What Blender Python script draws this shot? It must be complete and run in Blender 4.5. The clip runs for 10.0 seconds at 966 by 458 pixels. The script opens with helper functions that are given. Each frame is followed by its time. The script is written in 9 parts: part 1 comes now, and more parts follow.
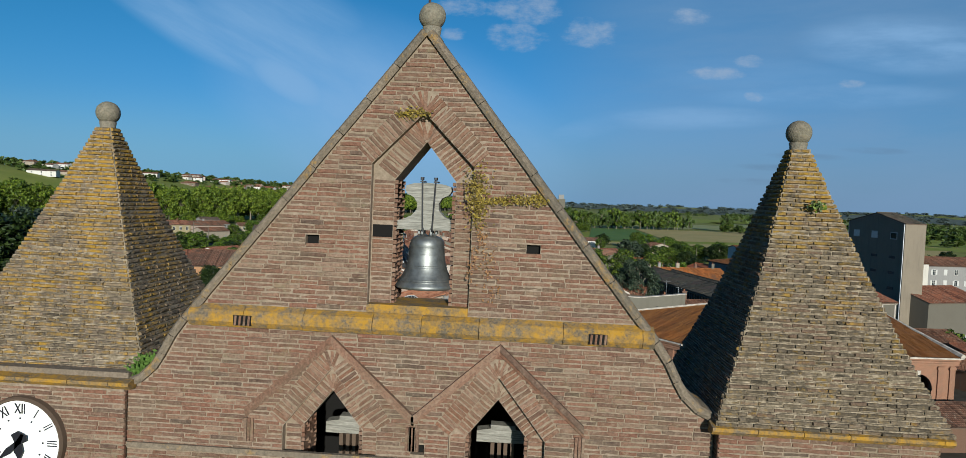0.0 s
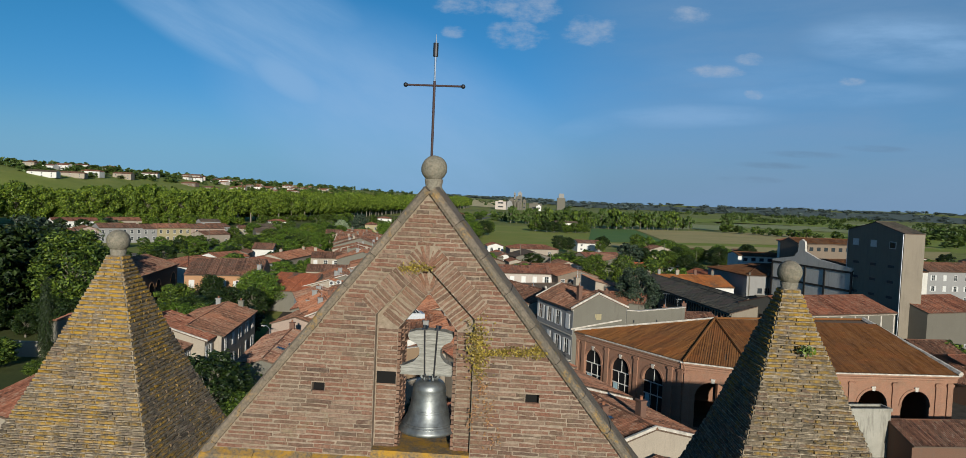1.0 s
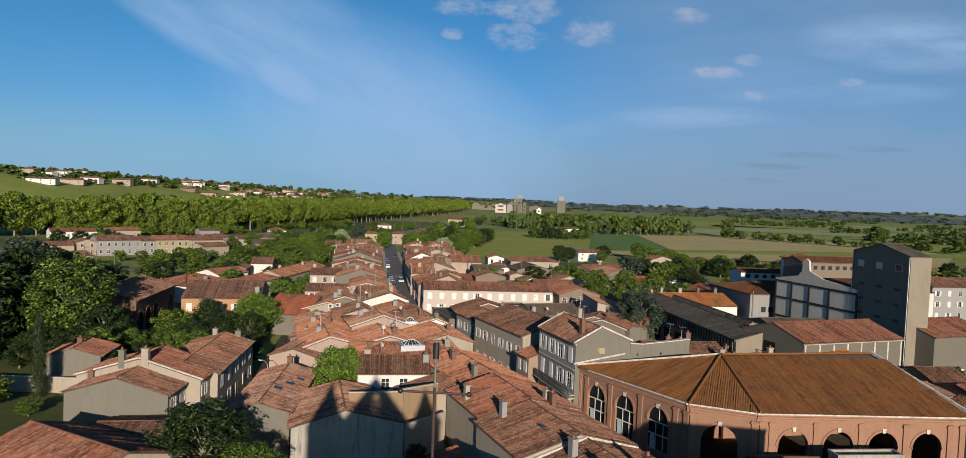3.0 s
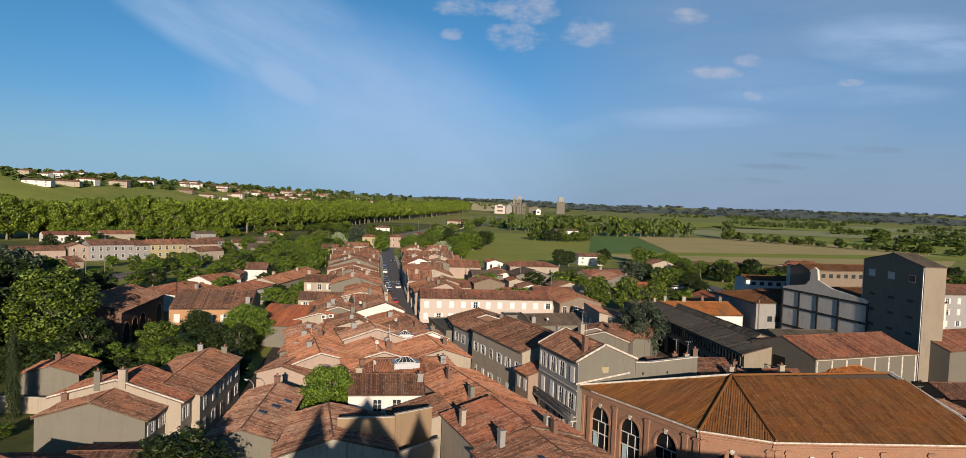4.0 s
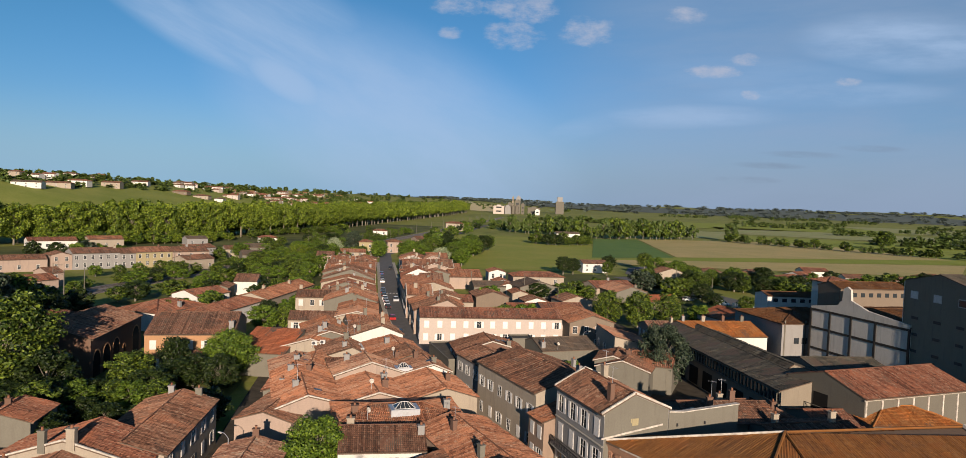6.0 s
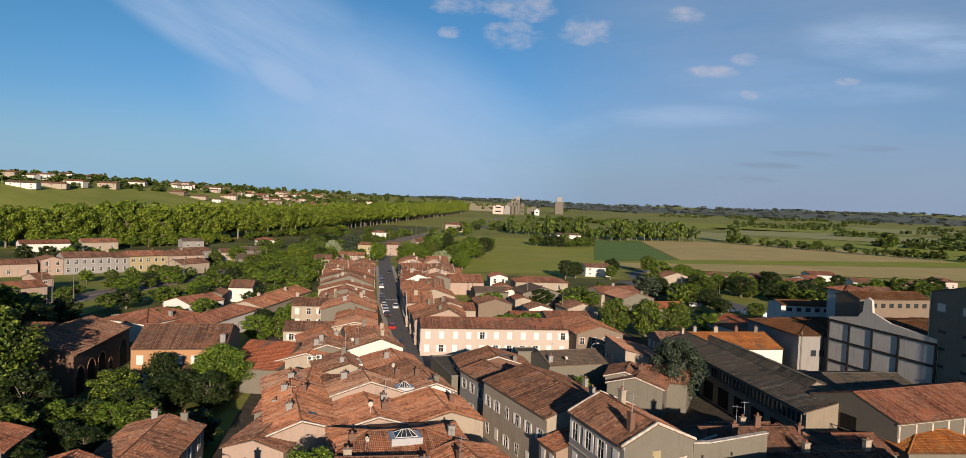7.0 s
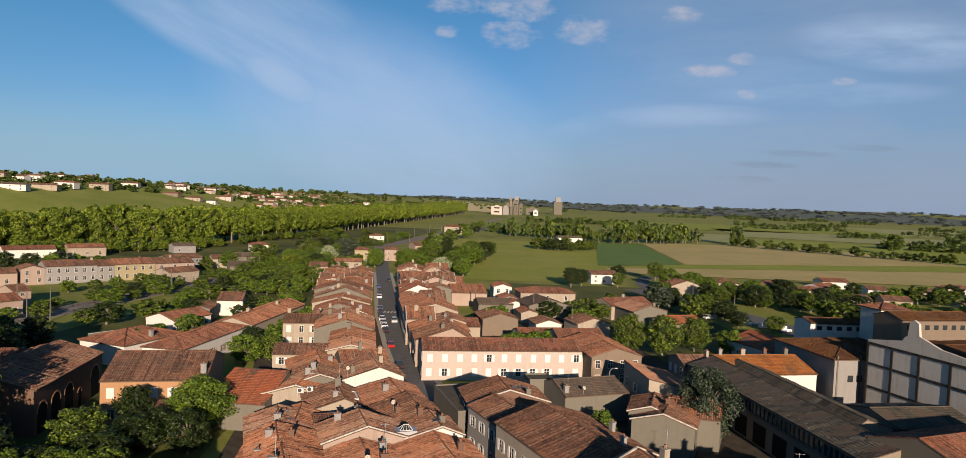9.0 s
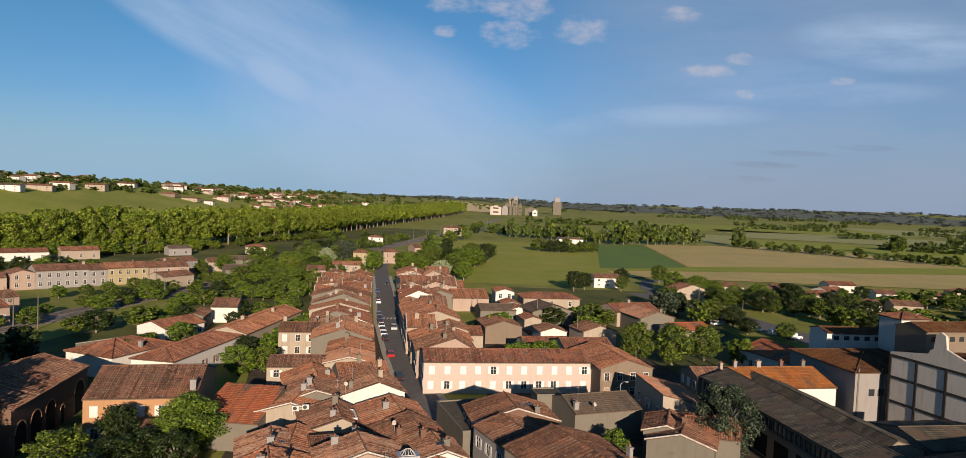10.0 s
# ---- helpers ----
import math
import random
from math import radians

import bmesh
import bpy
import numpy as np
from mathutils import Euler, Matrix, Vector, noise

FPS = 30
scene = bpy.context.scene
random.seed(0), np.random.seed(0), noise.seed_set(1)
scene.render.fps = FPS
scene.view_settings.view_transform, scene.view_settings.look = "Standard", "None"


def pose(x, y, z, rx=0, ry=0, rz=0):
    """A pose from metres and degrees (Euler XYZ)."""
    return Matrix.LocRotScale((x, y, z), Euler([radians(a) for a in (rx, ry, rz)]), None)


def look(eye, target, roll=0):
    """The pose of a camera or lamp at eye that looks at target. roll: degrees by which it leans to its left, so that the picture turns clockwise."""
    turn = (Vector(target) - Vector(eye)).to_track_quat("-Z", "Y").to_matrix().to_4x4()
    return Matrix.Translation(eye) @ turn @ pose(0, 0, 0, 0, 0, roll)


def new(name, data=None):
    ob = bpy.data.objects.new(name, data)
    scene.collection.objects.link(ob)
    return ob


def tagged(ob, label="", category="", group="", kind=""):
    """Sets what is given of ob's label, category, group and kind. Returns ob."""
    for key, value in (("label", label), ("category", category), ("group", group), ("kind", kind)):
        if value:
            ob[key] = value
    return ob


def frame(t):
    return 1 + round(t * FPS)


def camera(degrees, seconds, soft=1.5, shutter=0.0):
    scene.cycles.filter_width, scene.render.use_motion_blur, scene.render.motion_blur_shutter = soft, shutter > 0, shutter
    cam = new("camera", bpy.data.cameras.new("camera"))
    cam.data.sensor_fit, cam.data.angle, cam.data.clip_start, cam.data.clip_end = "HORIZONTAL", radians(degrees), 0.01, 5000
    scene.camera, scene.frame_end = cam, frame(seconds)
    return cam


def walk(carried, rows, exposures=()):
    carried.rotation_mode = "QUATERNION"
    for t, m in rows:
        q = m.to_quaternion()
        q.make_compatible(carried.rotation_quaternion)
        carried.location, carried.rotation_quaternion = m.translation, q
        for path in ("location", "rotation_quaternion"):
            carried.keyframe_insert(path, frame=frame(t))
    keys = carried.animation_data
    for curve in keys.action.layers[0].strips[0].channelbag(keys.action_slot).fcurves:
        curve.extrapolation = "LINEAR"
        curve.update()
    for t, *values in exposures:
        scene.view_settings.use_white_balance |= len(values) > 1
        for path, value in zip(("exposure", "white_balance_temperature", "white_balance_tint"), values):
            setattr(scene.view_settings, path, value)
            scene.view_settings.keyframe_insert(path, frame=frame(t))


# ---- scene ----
cam = camera(70.0, 10.0, soft=0.5)
PATH = [
    (0, (1.241, -9.886, 23.45), (-0.849, 30.023, 21.742), 2.48),
    (0.5, (1.171, -9.984, 24.599), (-0.919, 29.923, 22.84), 2.46),
    (1, (1.154, -10.126, 25.709), (-0.935, 29.778, 23.898), 2.45),
    (1.5, (1.108, -10.29, 26.792), (-0.98, 29.612, 24.93), 2.44),
    (2, (1.078, -10.368, 27.81), (-1.01, 29.531, 25.897), 2.43),
    (2.2, (1.052, -10.385, 28.28), (-1.036, 29.513, 26.346), 2.42),
    (3.3, (0.71, -6.912, 30.325), (-1.388, 32.997, 28.644), 2.28),
    (3.5, (0.772, -5.993, 30.592), (-1.316, 33.916, 28.903), 2.29),
    (4, (0.699, -3.454, 31.292), (-1.363, 36.456, 29.585), 2.30),
    (4.5, (0.342, -0.596, 32.042), (-1.691, 39.315, 30.317), 2.31),
    (5, (-0.211, 2.48, 32.814), (-2.216, 42.392, 31.074), 2.32),
    (5.5, (-0.842, 5.6, 33.553), (-2.817, 45.513, 31.798), 2.33),
    (6.25, (-1.861, 10.307, 34.6), (-3.789, 50.221, 32.825), 2.34),
    (7, (-2.898, 15.0, 35.579), (-4.776, 54.915, 33.786), 2.36),
    (7.5, (-3.577, 18.101, 36.196), (-5.42, 58.018, 34.392), 2.37),
    (8, (-4.241, 21.176, 36.784), (-6.048, 61.094, 34.972), 2.38),
    (8.5, (-4.896, 24.223, 37.346), (-6.666, 64.142, 35.525), 2.38),
    (9, (-5.552, 27.246, 37.881), (-7.285, 67.166, 36.053), 2.39),
    (9.5, (-6.231, 30.254, 38.388), (-7.924, 70.176, 36.555), 2.40),
    (10, (-6.96, 33.259, 38.869), (-8.612, 73.182, 37.031), 2.41),
]
EXPOSURES = [(0.0, 0.36, 5350, -6), (1.0, 0.38, 5530, -4), (2.2, 0.41, 5700, 0), (3.5, 0.64, 6250, 5), (5.7, 0.68, 6550, 8), (10.0, 0.69, 6900, 11)]
walk(cam, [(t, look(eye, target, roll)) for t, eye, target, roll in PATH], EXPOSURES)

# ---- light: a low sun behind the church, slightly to its right, and a clear sky ----
SUN_AZ, SUN_EL = 12.0, 13.7
world = bpy.data.worlds.new("world")
scene.world = world
world.use_nodes = True
wn, wl = world.node_tree.nodes, world.node_tree.links
wn.clear()
HAZE_W, HAZE_E, CIRRUS, VEIL = (3.45, 5.95, 8.6), (2.8, 3.8, 5.6), (4.6, 6.3, 9.2), (3.65, 4.7, 6.75)

sky = wn.new("ShaderNodeTexSky")
sky.sky_type = "NISHITA"
sky.sun_disc = False
sky.sun_elevation = radians(SUN_EL)
sky.sun_rotation = radians(180 - SUN_AZ)
sky.altitude, sky.air_density, sky.dust_density, sky.ozone_density = 100, 1.0, 0.6, 2.5
# the sky's colour, cooled, with thin cirrus and a few small clouds laid over it
geo = wn.new("ShaderNodeTexCoord")
sepv = wn.new("ShaderNodeSeparateXYZ")
wl.new(geo.outputs["Generated"], sepv.inputs[0])


def wmath(op, a, b=None, c=None, clamp=False):
    n = wn.new("ShaderNodeMath")
    n.operation, n.use_clamp = op, clamp
    for i, v in enumerate((a, b, c)):
        if v is None:
            continue
        if isinstance(v, (int, float)):
            n.inputs[i].default_value = v
        else:
            wl.new(v, n.inputs[i])
    return n.outputs[0]


def wsmooth(x, lo, hi):
    n = wn.new("ShaderNodeMapRange")
    n.interpolation_type = "SMOOTHSTEP"
    wl.new(x, n.inputs[0])
    n.inputs[1].default_value, n.inputs[2].default_value = lo, hi
    return n.outputs[0]


def wmix(fac, a, b, how="MIX"):
    n = wn.new("ShaderNodeMix")
    n.data_type, n.blend_type = "RGBA", how
    for key, v in ((0, fac), (6, a), (7, b)):
        if isinstance(v, bpy.types.NodeSocket):
            wl.new(v, n.inputs[key])
        else:
            n.inputs[key].default_value = (*v, 1) if isinstance(v, tuple) else v
    return n.outputs[2]


ahead = wmath("MAXIMUM", wmath("ABSOLUTE", sepv.outputs[1]), 0.05)
sa = wmath("DIVIDE", sepv.outputs[0], ahead)
sb = wmath("DIVIDE", sepv.outputs[2], ahead)


def wnoise(scale, sx, sy, detail=6, turn=0.0, rough=0.6):
    c = wn.new("ShaderNodeCombineXYZ")
    ct, st = math.cos(turn), math.sin(turn)
    wl.new(wmath("MULTIPLY", wmath("ADD", wmath("MULTIPLY", sa, ct), wmath("MULTIPLY", sb, st)), sx), c.inputs[0])
    wl.new(wmath("MULTIPLY", wmath("ADD", wmath("MULTIPLY", sa, -st), wmath("MULTIPLY", sb, ct)), sy), c.inputs[1])
    n = wn.new("ShaderNodeTexNoise")
    wl.new(c.outputs[0], n.inputs["Vector"])
    n.inputs["Scale"].default_value, n.inputs["Detail"].default_value, n.inputs["Roughness"].default_value = scale, detail, rough
    return n.outputs["Fac"]


def blob(a, b, ra, rb, turn=0.0):
    ct, st = math.cos(turn), math.sin(turn)
    da, db = wmath("SUBTRACT", sa, a), wmath("SUBTRACT", sb, b)
    u = wmath("ADD", wmath("MULTIPLY", da, ct / ra), wmath("MULTIPLY", db, st / ra))
    v = wmath("ADD", wmath("MULTIPLY", da, -st / rb), wmath("MULTIPLY", db, ct / rb))
    return wsmooth(wmath("ADD", wmath("MULTIPLY", u, u), wmath("MULTIPLY", v, v)), 1.0, 0.0)


low = wsmooth(sb, 0.32, -0.02)
cool = wmix(low, (0.44, 0.88, 1.18), (0.60, 0.80, 1.30))
clear = wmix(1.0, sky.outputs[0], cool, "MULTIPLY")
clear = wmix(wmath("MULTIPLY", wsmooth(sb, 0.16, -0.02), 0.85), clear, wmix(wsmooth(sa, -0.6, 0.5), HAZE_W, HAZE_E))
# the long streak from the upper left, its veil, and a pale patch further down
fibre = wsmooth(wnoise(3.2, 1.0, 6.0, 8, -0.47), 0.28, 0.72)
streak = wmath("MULTIPLY", blob(-0.43, 0.205, 0.27, 0.045, -0.47), wmath("ADD", wmath("MULTIPLY", fibre, 0.55), 0.45))
streak = wmath("MAXIMUM", streak, wmath("MULTIPLY", blob(-0.345, 0.160, 0.10, 0.036, -0.5), 0.9))
veil = wmath("MULTIPLY", blob(-0.36, 0.225, 0.20, 0.10, -0.3), wmath("ADD", wmath("MULTIPLY", fibre, 0.35), 0.35))
soft = wmath("MULTIPLY", blob(-0.19, 0.105, 0.34, 0.16, -0.4), wmath("ADD", wmath("MULTIPLY", wsmooth(wnoise(4.0, 1.0, 2.6, 6, -0.4), 0.3, 0.7), 0.3), 0.42))
veil = wmath("MAXIMUM", veil, soft)
# thin veils over the eastern half
east = wmath("MULTIPLY", wsmooth(sa, -0.05, 0.26), wmath("ADD", wmath("MULTIPLY", wsmooth(wnoise(2.4, 1.0, 4.5, 7, 0.1), 0.3, 0.7), 0.35), 0.45))
east = wmath("MULTIPLY", east, wsmooth(sb, 0.85, 0.4))
bands = wmath("MULTIPLY", blob(0.235, 0.128, 0.16, 0.020, 0.05), 0.5)
for a, b, ra, rb, turn, k in ((0.43, 0.166, 0.20, 0.022, 0.04, 0.45), (0.53, 0.240, 0.17, 0.048, 0.0, 0.75), (0.07, 0.10, 0.14, 0.02, 0.35, 0.25), (0.34, 0.19, 0.2, 0.03, 0.0, 0.2)):
    bands = wmath("MAXIMUM", bands, wmath("MULTIPLY", blob(a, b, ra, rb, turn), k))
bands = wmath("MULTIPLY", bands, wmath("ADD", wmath("MULTIPLY", wsmooth(wnoise(6.0, 1.0, 4.5, 8, 0.05), 0.3, 0.68), 0.75), 0.25))
puffs = blob(-0.097, 0.275, 0.050, 0.022)
for a, b, ra, rb in ((-0.005, 0.275, 0.075, 0.036), (-0.016, 0.235, 0.058, 0.030), (0.089, 0.243, 0.055, 0.030), (-0.107, 0.237, 0.025, 0.013), (0.224, 0.270, 0.045, 0.016), (0.269, 0.192, 0.055, 0.013), (0.313, 0.210, 0.030, 0.013), (0.321, 0.161, 0.020, 0.010), (0.455, 0.184, 0.030, 0.009)):
    puffs = wmath("MAXIMUM", puffs, blob(a, b, ra, rb))
torn = wmath("MULTIPLY", wmath("SUBTRACT", wnoise(26.0, 1.0, 1.9, 9, 0.0, 0.66), 0.53), 3.0)
puffs = wmath("MULTIPLY", wsmooth(wmath("ADD", puffs, torn), 0.22, 1.55), wsmooth(puffs, 0.0, 0.45))
tint = wmix(wmath("MULTIPLY", east, 0.75), clear, VEIL)
cloud = wmath("MINIMUM", wmath("MAXIMUM", wmath("MULTIPLY", streak, 0.85), wmath("MAXIMUM", veil, bands)), 0.85)
tint = wmix(cloud, tint, CIRRUS)
tint = wmix(wmath("MULTIPLY", puffs, 0.62), tint, (6.2, 6.3, 7.6))
# thin grey bars low on the right
bars = wmath("MAXIMUM", wmath("MAXIMUM", blob(0.353, 0.063, 0.06, 0.006), blob(0.496, 0.092, 0.055, 0.006)), wmath("MAXIMUM", blob(0.40, 0.080, 0.07, 0.006), blob(0.325, 0.042, 0.055, 0.006)))
tint = wmix(wmath("MULTIPLY", bars, wmath("MULTIPLY", wsmooth(wnoise(9.0, 1.0, 4.0, 5), 0.3, 0.65), 0.3)), tint, (1.9, 2.2, 3.0))
bgn = wn.new("ShaderNodeBackground")
bgn.inputs["Strength"].default_value = 0.052
wout = wn.new("ShaderNodeOutputWorld")
wl.new(bgn.outputs[0], wout.inputs[0])
wl.new(tint, bgn.inputs[0])

sun = new("sun", bpy.data.lights.new("sun", "SUN"))
sun.data.energy, sun.data.angle, sun.data.color = 5.0, radians(0.6), (1.0, 0.81, 0.65)
sun_dir = Vector((math.sin(radians(SUN_AZ)) * math.cos(radians(SUN_EL)), -math.cos(radians(SUN_AZ)) * math.cos(radians(SUN_EL)), math.sin(radians(SUN_EL))))
sun.matrix_world = look(sun_dir * 300, (0, 0, 0))

# ---- materials ----
MATS = {}


class Nodes:
    """A small helper to wire a node material."""

    def __init__(self, name, rough=0.85, metal=0.0):
        self.m = bpy.data.materials.new(name)
        self.m.use_nodes = True
        self.t = self.m.node_tree
        self.b = self.t.nodes["Principled BSDF"]
        self.b.inputs["Roughness"].default_value, self.b.inputs["Metallic"].default_value = rough, metal
        self.b.inputs["Specular IOR Level"].default_value = 0.25
        MATS[name] = self.m

    def put(self, node, key, value):
        if isinstance(value, bpy.types.NodeSocket):
            self.t.links.new(value, node.inputs[key])
        else:
            node.inputs[key].default_value = value

    def node(self, kind, **values):
        n = self.t.nodes.new(kind)
        for key, value in values.items():
            self.put(n, key, value)
        return n

    def coord(self, which="Object"):
        return self.node("ShaderNodeTexCoord").outputs[which]

    def world_place(self):
        return self.node("ShaderNodeNewGeometry").outputs["Position"]

    def noise(self, where, scale, detail=4.0, rough=0.6):
        return self.node("ShaderNodeTexNoise", Vector=where, Scale=scale, Detail=detail, Roughness=rough).outputs["Fac"]

    def ramp(self, fac, *stops):
        n = self.node("ShaderNodeValToRGB", Fac=fac)
        e = n.color_ramp.elements
        while len(e) < len(stops):
            e.new(0.5)
        for k, (at, col) in zip(e, stops):
            k.position = at
            k.color = (*col, 1) if len(col) == 3 else (col[0],) * 3 + (1,)
        return n.outputs["Color"]

    def mix(self, fac, a, b, how="MIX"):
        n = self.t.nodes.new("ShaderNodeMix")
        n.data_type, n.blend_type = "RGBA", how
        for key, v in ((0, fac), (6, a), (7, b)):
            if isinstance(v, bpy.types.NodeSocket):
                self.t.links.new(v, n.inputs[key])
            else:
                n.inputs[key].default_value = (*v, 1) if isinstance(v, tuple) and len(v) == 3 else v
        return n.outputs[2]

    def math(self, op, a, b=0.0):
        n = self.t.nodes.new("ShaderNodeMath")
        n.operation = op
        self.put(n, 0, a)
        self.put(n, 1, b)
        return n.outputs[0]

    def scaled(self, where, xyz):
        n = self.t.nodes.new("ShaderNodeVectorMath")
        n.operation = "MULTIPLY"
        self.put(n, 0, where)
        n.inputs[1].default_value = xyz
        return n.outputs[0]

    def bump(self, height, strength=0.3, dist=0.02):
        n = self.node("ShaderNodeBump", Strength=strength, Distance=dist, Height=height)
        self.t.links.new(n.outputs[0], self.b.inputs["Normal"])

    def done(self, colour):
        self.put(self.b, "Base Color", colour)
        return self.m


def plain(name, col, rough=0.6, metal=0.0, vary=0.12, scale=3.0):
    k = Nodes(name, rough, metal)
    f = k.noise(k.coord(), scale)
    lo, hi = tuple(c * (1 - vary) for c in col), tuple(min(1, c * (1 + vary)) for c in col)
    return k.done(k.ramp(f, (0.3, lo), (0.7, hi)))


def plaster(name, col, stain=(0.25, 0.22, 0.18), amount=0.45):
    """Lime render: a plain tint, blotches, streaks that run down, fine grain."""
    col = tuple(v * 0.55 for v in col)
    stain = tuple(v * 0.45 for v in stain)
    k = Nodes(name, 0.9)
    w = k.world_place()
    blot = k.noise(w, 0.45, 5, 0.65)
    streak = k.noise(k.scaled(w, (1.6, 1.6, 0.18)), 1.0, 5, 0.7)
    grain = k.noise(w, 9.0, 3)
    rnd = k.node("ShaderNodeObjectInfo").outputs["Random"]
    c = k.mix(k.ramp(blot, (0.35, (0,)), (0.7, (amount,))), col, tuple(v * 0.72 + s * 0.2 for v, s in zip(col, stain)))
    c = k.mix(k.ramp(streak, (0.52, (0,)), (0.75, (amount * 0.9,))), c, stain)
    c = k.mix(0.25, c, k.ramp(grain, (0.3, (0.35,)), (0.7, (1.0,))), "MULTIPLY")
    c = k.mix(0.16, c, k.ramp(rnd, (0.0, (0.6, 0.55, 0.5)), (1.0, (1, 1, 1))), "MULTIPLY")
    k.bump(grain, 0.25, 0.01)
    return k.done(c)


def roof_tiles(name, cols, lichen=0.35, plain_tiles=False, pitch=0.23, course=0.34):
    """Canal tiles: a tint for each tile and each run of tiles, relaid patches, lichen and dark weathering."""
    cols = [(c[0] * k * 0.98, c[1] * k * 0.98, c[2] * k * 0.95) for c, k in zip(cols, (0.60, 0.68, 0.72, 0.72) if len(cols) > 3 else (0.54, 0.62, 0.68))]
    if not plain_tiles:
        cols = [tuple(v * 0.93 + sum(c) / 3 * 0.07 for v in c) for c in cols]
    k = Nodes(name, 0.92)
    uv = k.coord("UV")

    def snapped(a, b):
        cell = k.t.nodes.new("ShaderNodeVectorMath")
        cell.operation = "SNAP"
        k.put(cell, 0, uv)
        cell.inputs[1].default_value = (a, b, 1)
        return k.node("ShaderNodeTexWhiteNoise", Vector=cell.outputs[0]).outputs["Value"]

    white, run = snapped(pitch, course), snapped(pitch, 400.0)
    big = k.noise(k.world_place(), 0.28, 5, 0.7)
    mid = k.noise(k.world_place(), 0.9, 6, 0.75)
    rnd = k.node("ShaderNodeObjectInfo").outputs["Random"]
    pick = k.math("ADD", k.math("MULTIPLY", white, 0.17), k.math("ADD", k.math("MULTIPLY", run, 0.25), k.math("MULTIPLY", mid, 0.5)))
    c = k.ramp(pick, *[(i / (len(cols) - 1) * 0.46 + 0.27, col) for i, col in enumerate(cols)])
    # stretches laid anew with fresher tiles
    fresh = k.noise(k.world_place(), 0.33, 2, 0.4)
    c = k.mix(k.ramp(fresh, (0.56, (0,)), (0.60, (0.55,))), c, tuple(min(0.6, v * f) for v, f in zip(cols[-2], (1.22, 1.05, 0.92))))
    c = k.mix(k.ramp(big, (0.45, (0,)), (0.68, (lichen * 1.25,))), c, (0.085, 0.062, 0.046))
    c = k.mix(k.ramp(mid, (0.54, (0,)), (0.76, (lichen * 1.2,))), c, (0.19, 0.150, 0.112))
    if not plain_tiles:
        c = k.mix(k.ramp(white, (0.93, (0,)), (0.95, (0.4,))), c, (0.30, 0.23, 0.17))
        c = k.mix(k.ramp(white, (0.05, (0.4,)), (0.07, (0,))), c, (0.06, 0.04, 0.03))
    c = k.mix(0.5, c, k.ramp(rnd, (0.0, (0.68, 0.62, 0.57)), (0.35, (0.96, 0.88, 0.80)), (1.0, (1.0, 1.0, 1.0))), "MULTIPLY")
    # shade painted into the troughs and under the lip of each course
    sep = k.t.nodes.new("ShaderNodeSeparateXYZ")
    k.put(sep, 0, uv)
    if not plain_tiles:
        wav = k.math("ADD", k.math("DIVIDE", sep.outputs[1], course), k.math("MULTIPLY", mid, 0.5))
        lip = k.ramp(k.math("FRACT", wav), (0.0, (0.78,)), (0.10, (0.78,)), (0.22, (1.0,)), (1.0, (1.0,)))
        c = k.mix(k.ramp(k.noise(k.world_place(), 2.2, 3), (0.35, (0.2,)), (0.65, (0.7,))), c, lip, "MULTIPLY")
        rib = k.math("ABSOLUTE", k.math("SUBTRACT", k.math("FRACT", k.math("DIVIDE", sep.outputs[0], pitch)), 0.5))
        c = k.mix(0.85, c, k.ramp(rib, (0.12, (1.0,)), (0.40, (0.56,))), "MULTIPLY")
    k.bump(mid, 0.3, 0.03)
    return k.done(c)


T = lambda *c: tuple(c)
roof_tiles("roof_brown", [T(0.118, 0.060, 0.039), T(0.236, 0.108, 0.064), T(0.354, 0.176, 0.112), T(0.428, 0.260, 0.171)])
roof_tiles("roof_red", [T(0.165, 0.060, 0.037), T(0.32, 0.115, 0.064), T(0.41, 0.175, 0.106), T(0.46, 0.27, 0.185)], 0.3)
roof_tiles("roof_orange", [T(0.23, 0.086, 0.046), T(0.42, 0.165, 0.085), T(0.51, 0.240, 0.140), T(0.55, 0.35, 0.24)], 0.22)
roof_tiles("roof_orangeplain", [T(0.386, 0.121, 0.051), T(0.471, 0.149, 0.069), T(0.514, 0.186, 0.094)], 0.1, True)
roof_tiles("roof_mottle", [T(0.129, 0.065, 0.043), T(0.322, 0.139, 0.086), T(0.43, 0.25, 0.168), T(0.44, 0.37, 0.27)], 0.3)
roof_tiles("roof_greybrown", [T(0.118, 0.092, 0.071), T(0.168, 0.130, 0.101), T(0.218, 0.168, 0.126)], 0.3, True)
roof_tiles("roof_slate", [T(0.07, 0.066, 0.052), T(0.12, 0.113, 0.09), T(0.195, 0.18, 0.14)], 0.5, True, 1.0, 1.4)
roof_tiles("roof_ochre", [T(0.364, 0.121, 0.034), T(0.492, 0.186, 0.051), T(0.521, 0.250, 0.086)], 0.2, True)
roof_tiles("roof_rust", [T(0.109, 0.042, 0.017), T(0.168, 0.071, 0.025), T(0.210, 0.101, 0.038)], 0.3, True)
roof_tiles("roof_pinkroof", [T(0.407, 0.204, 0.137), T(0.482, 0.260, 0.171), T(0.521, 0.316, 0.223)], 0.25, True)
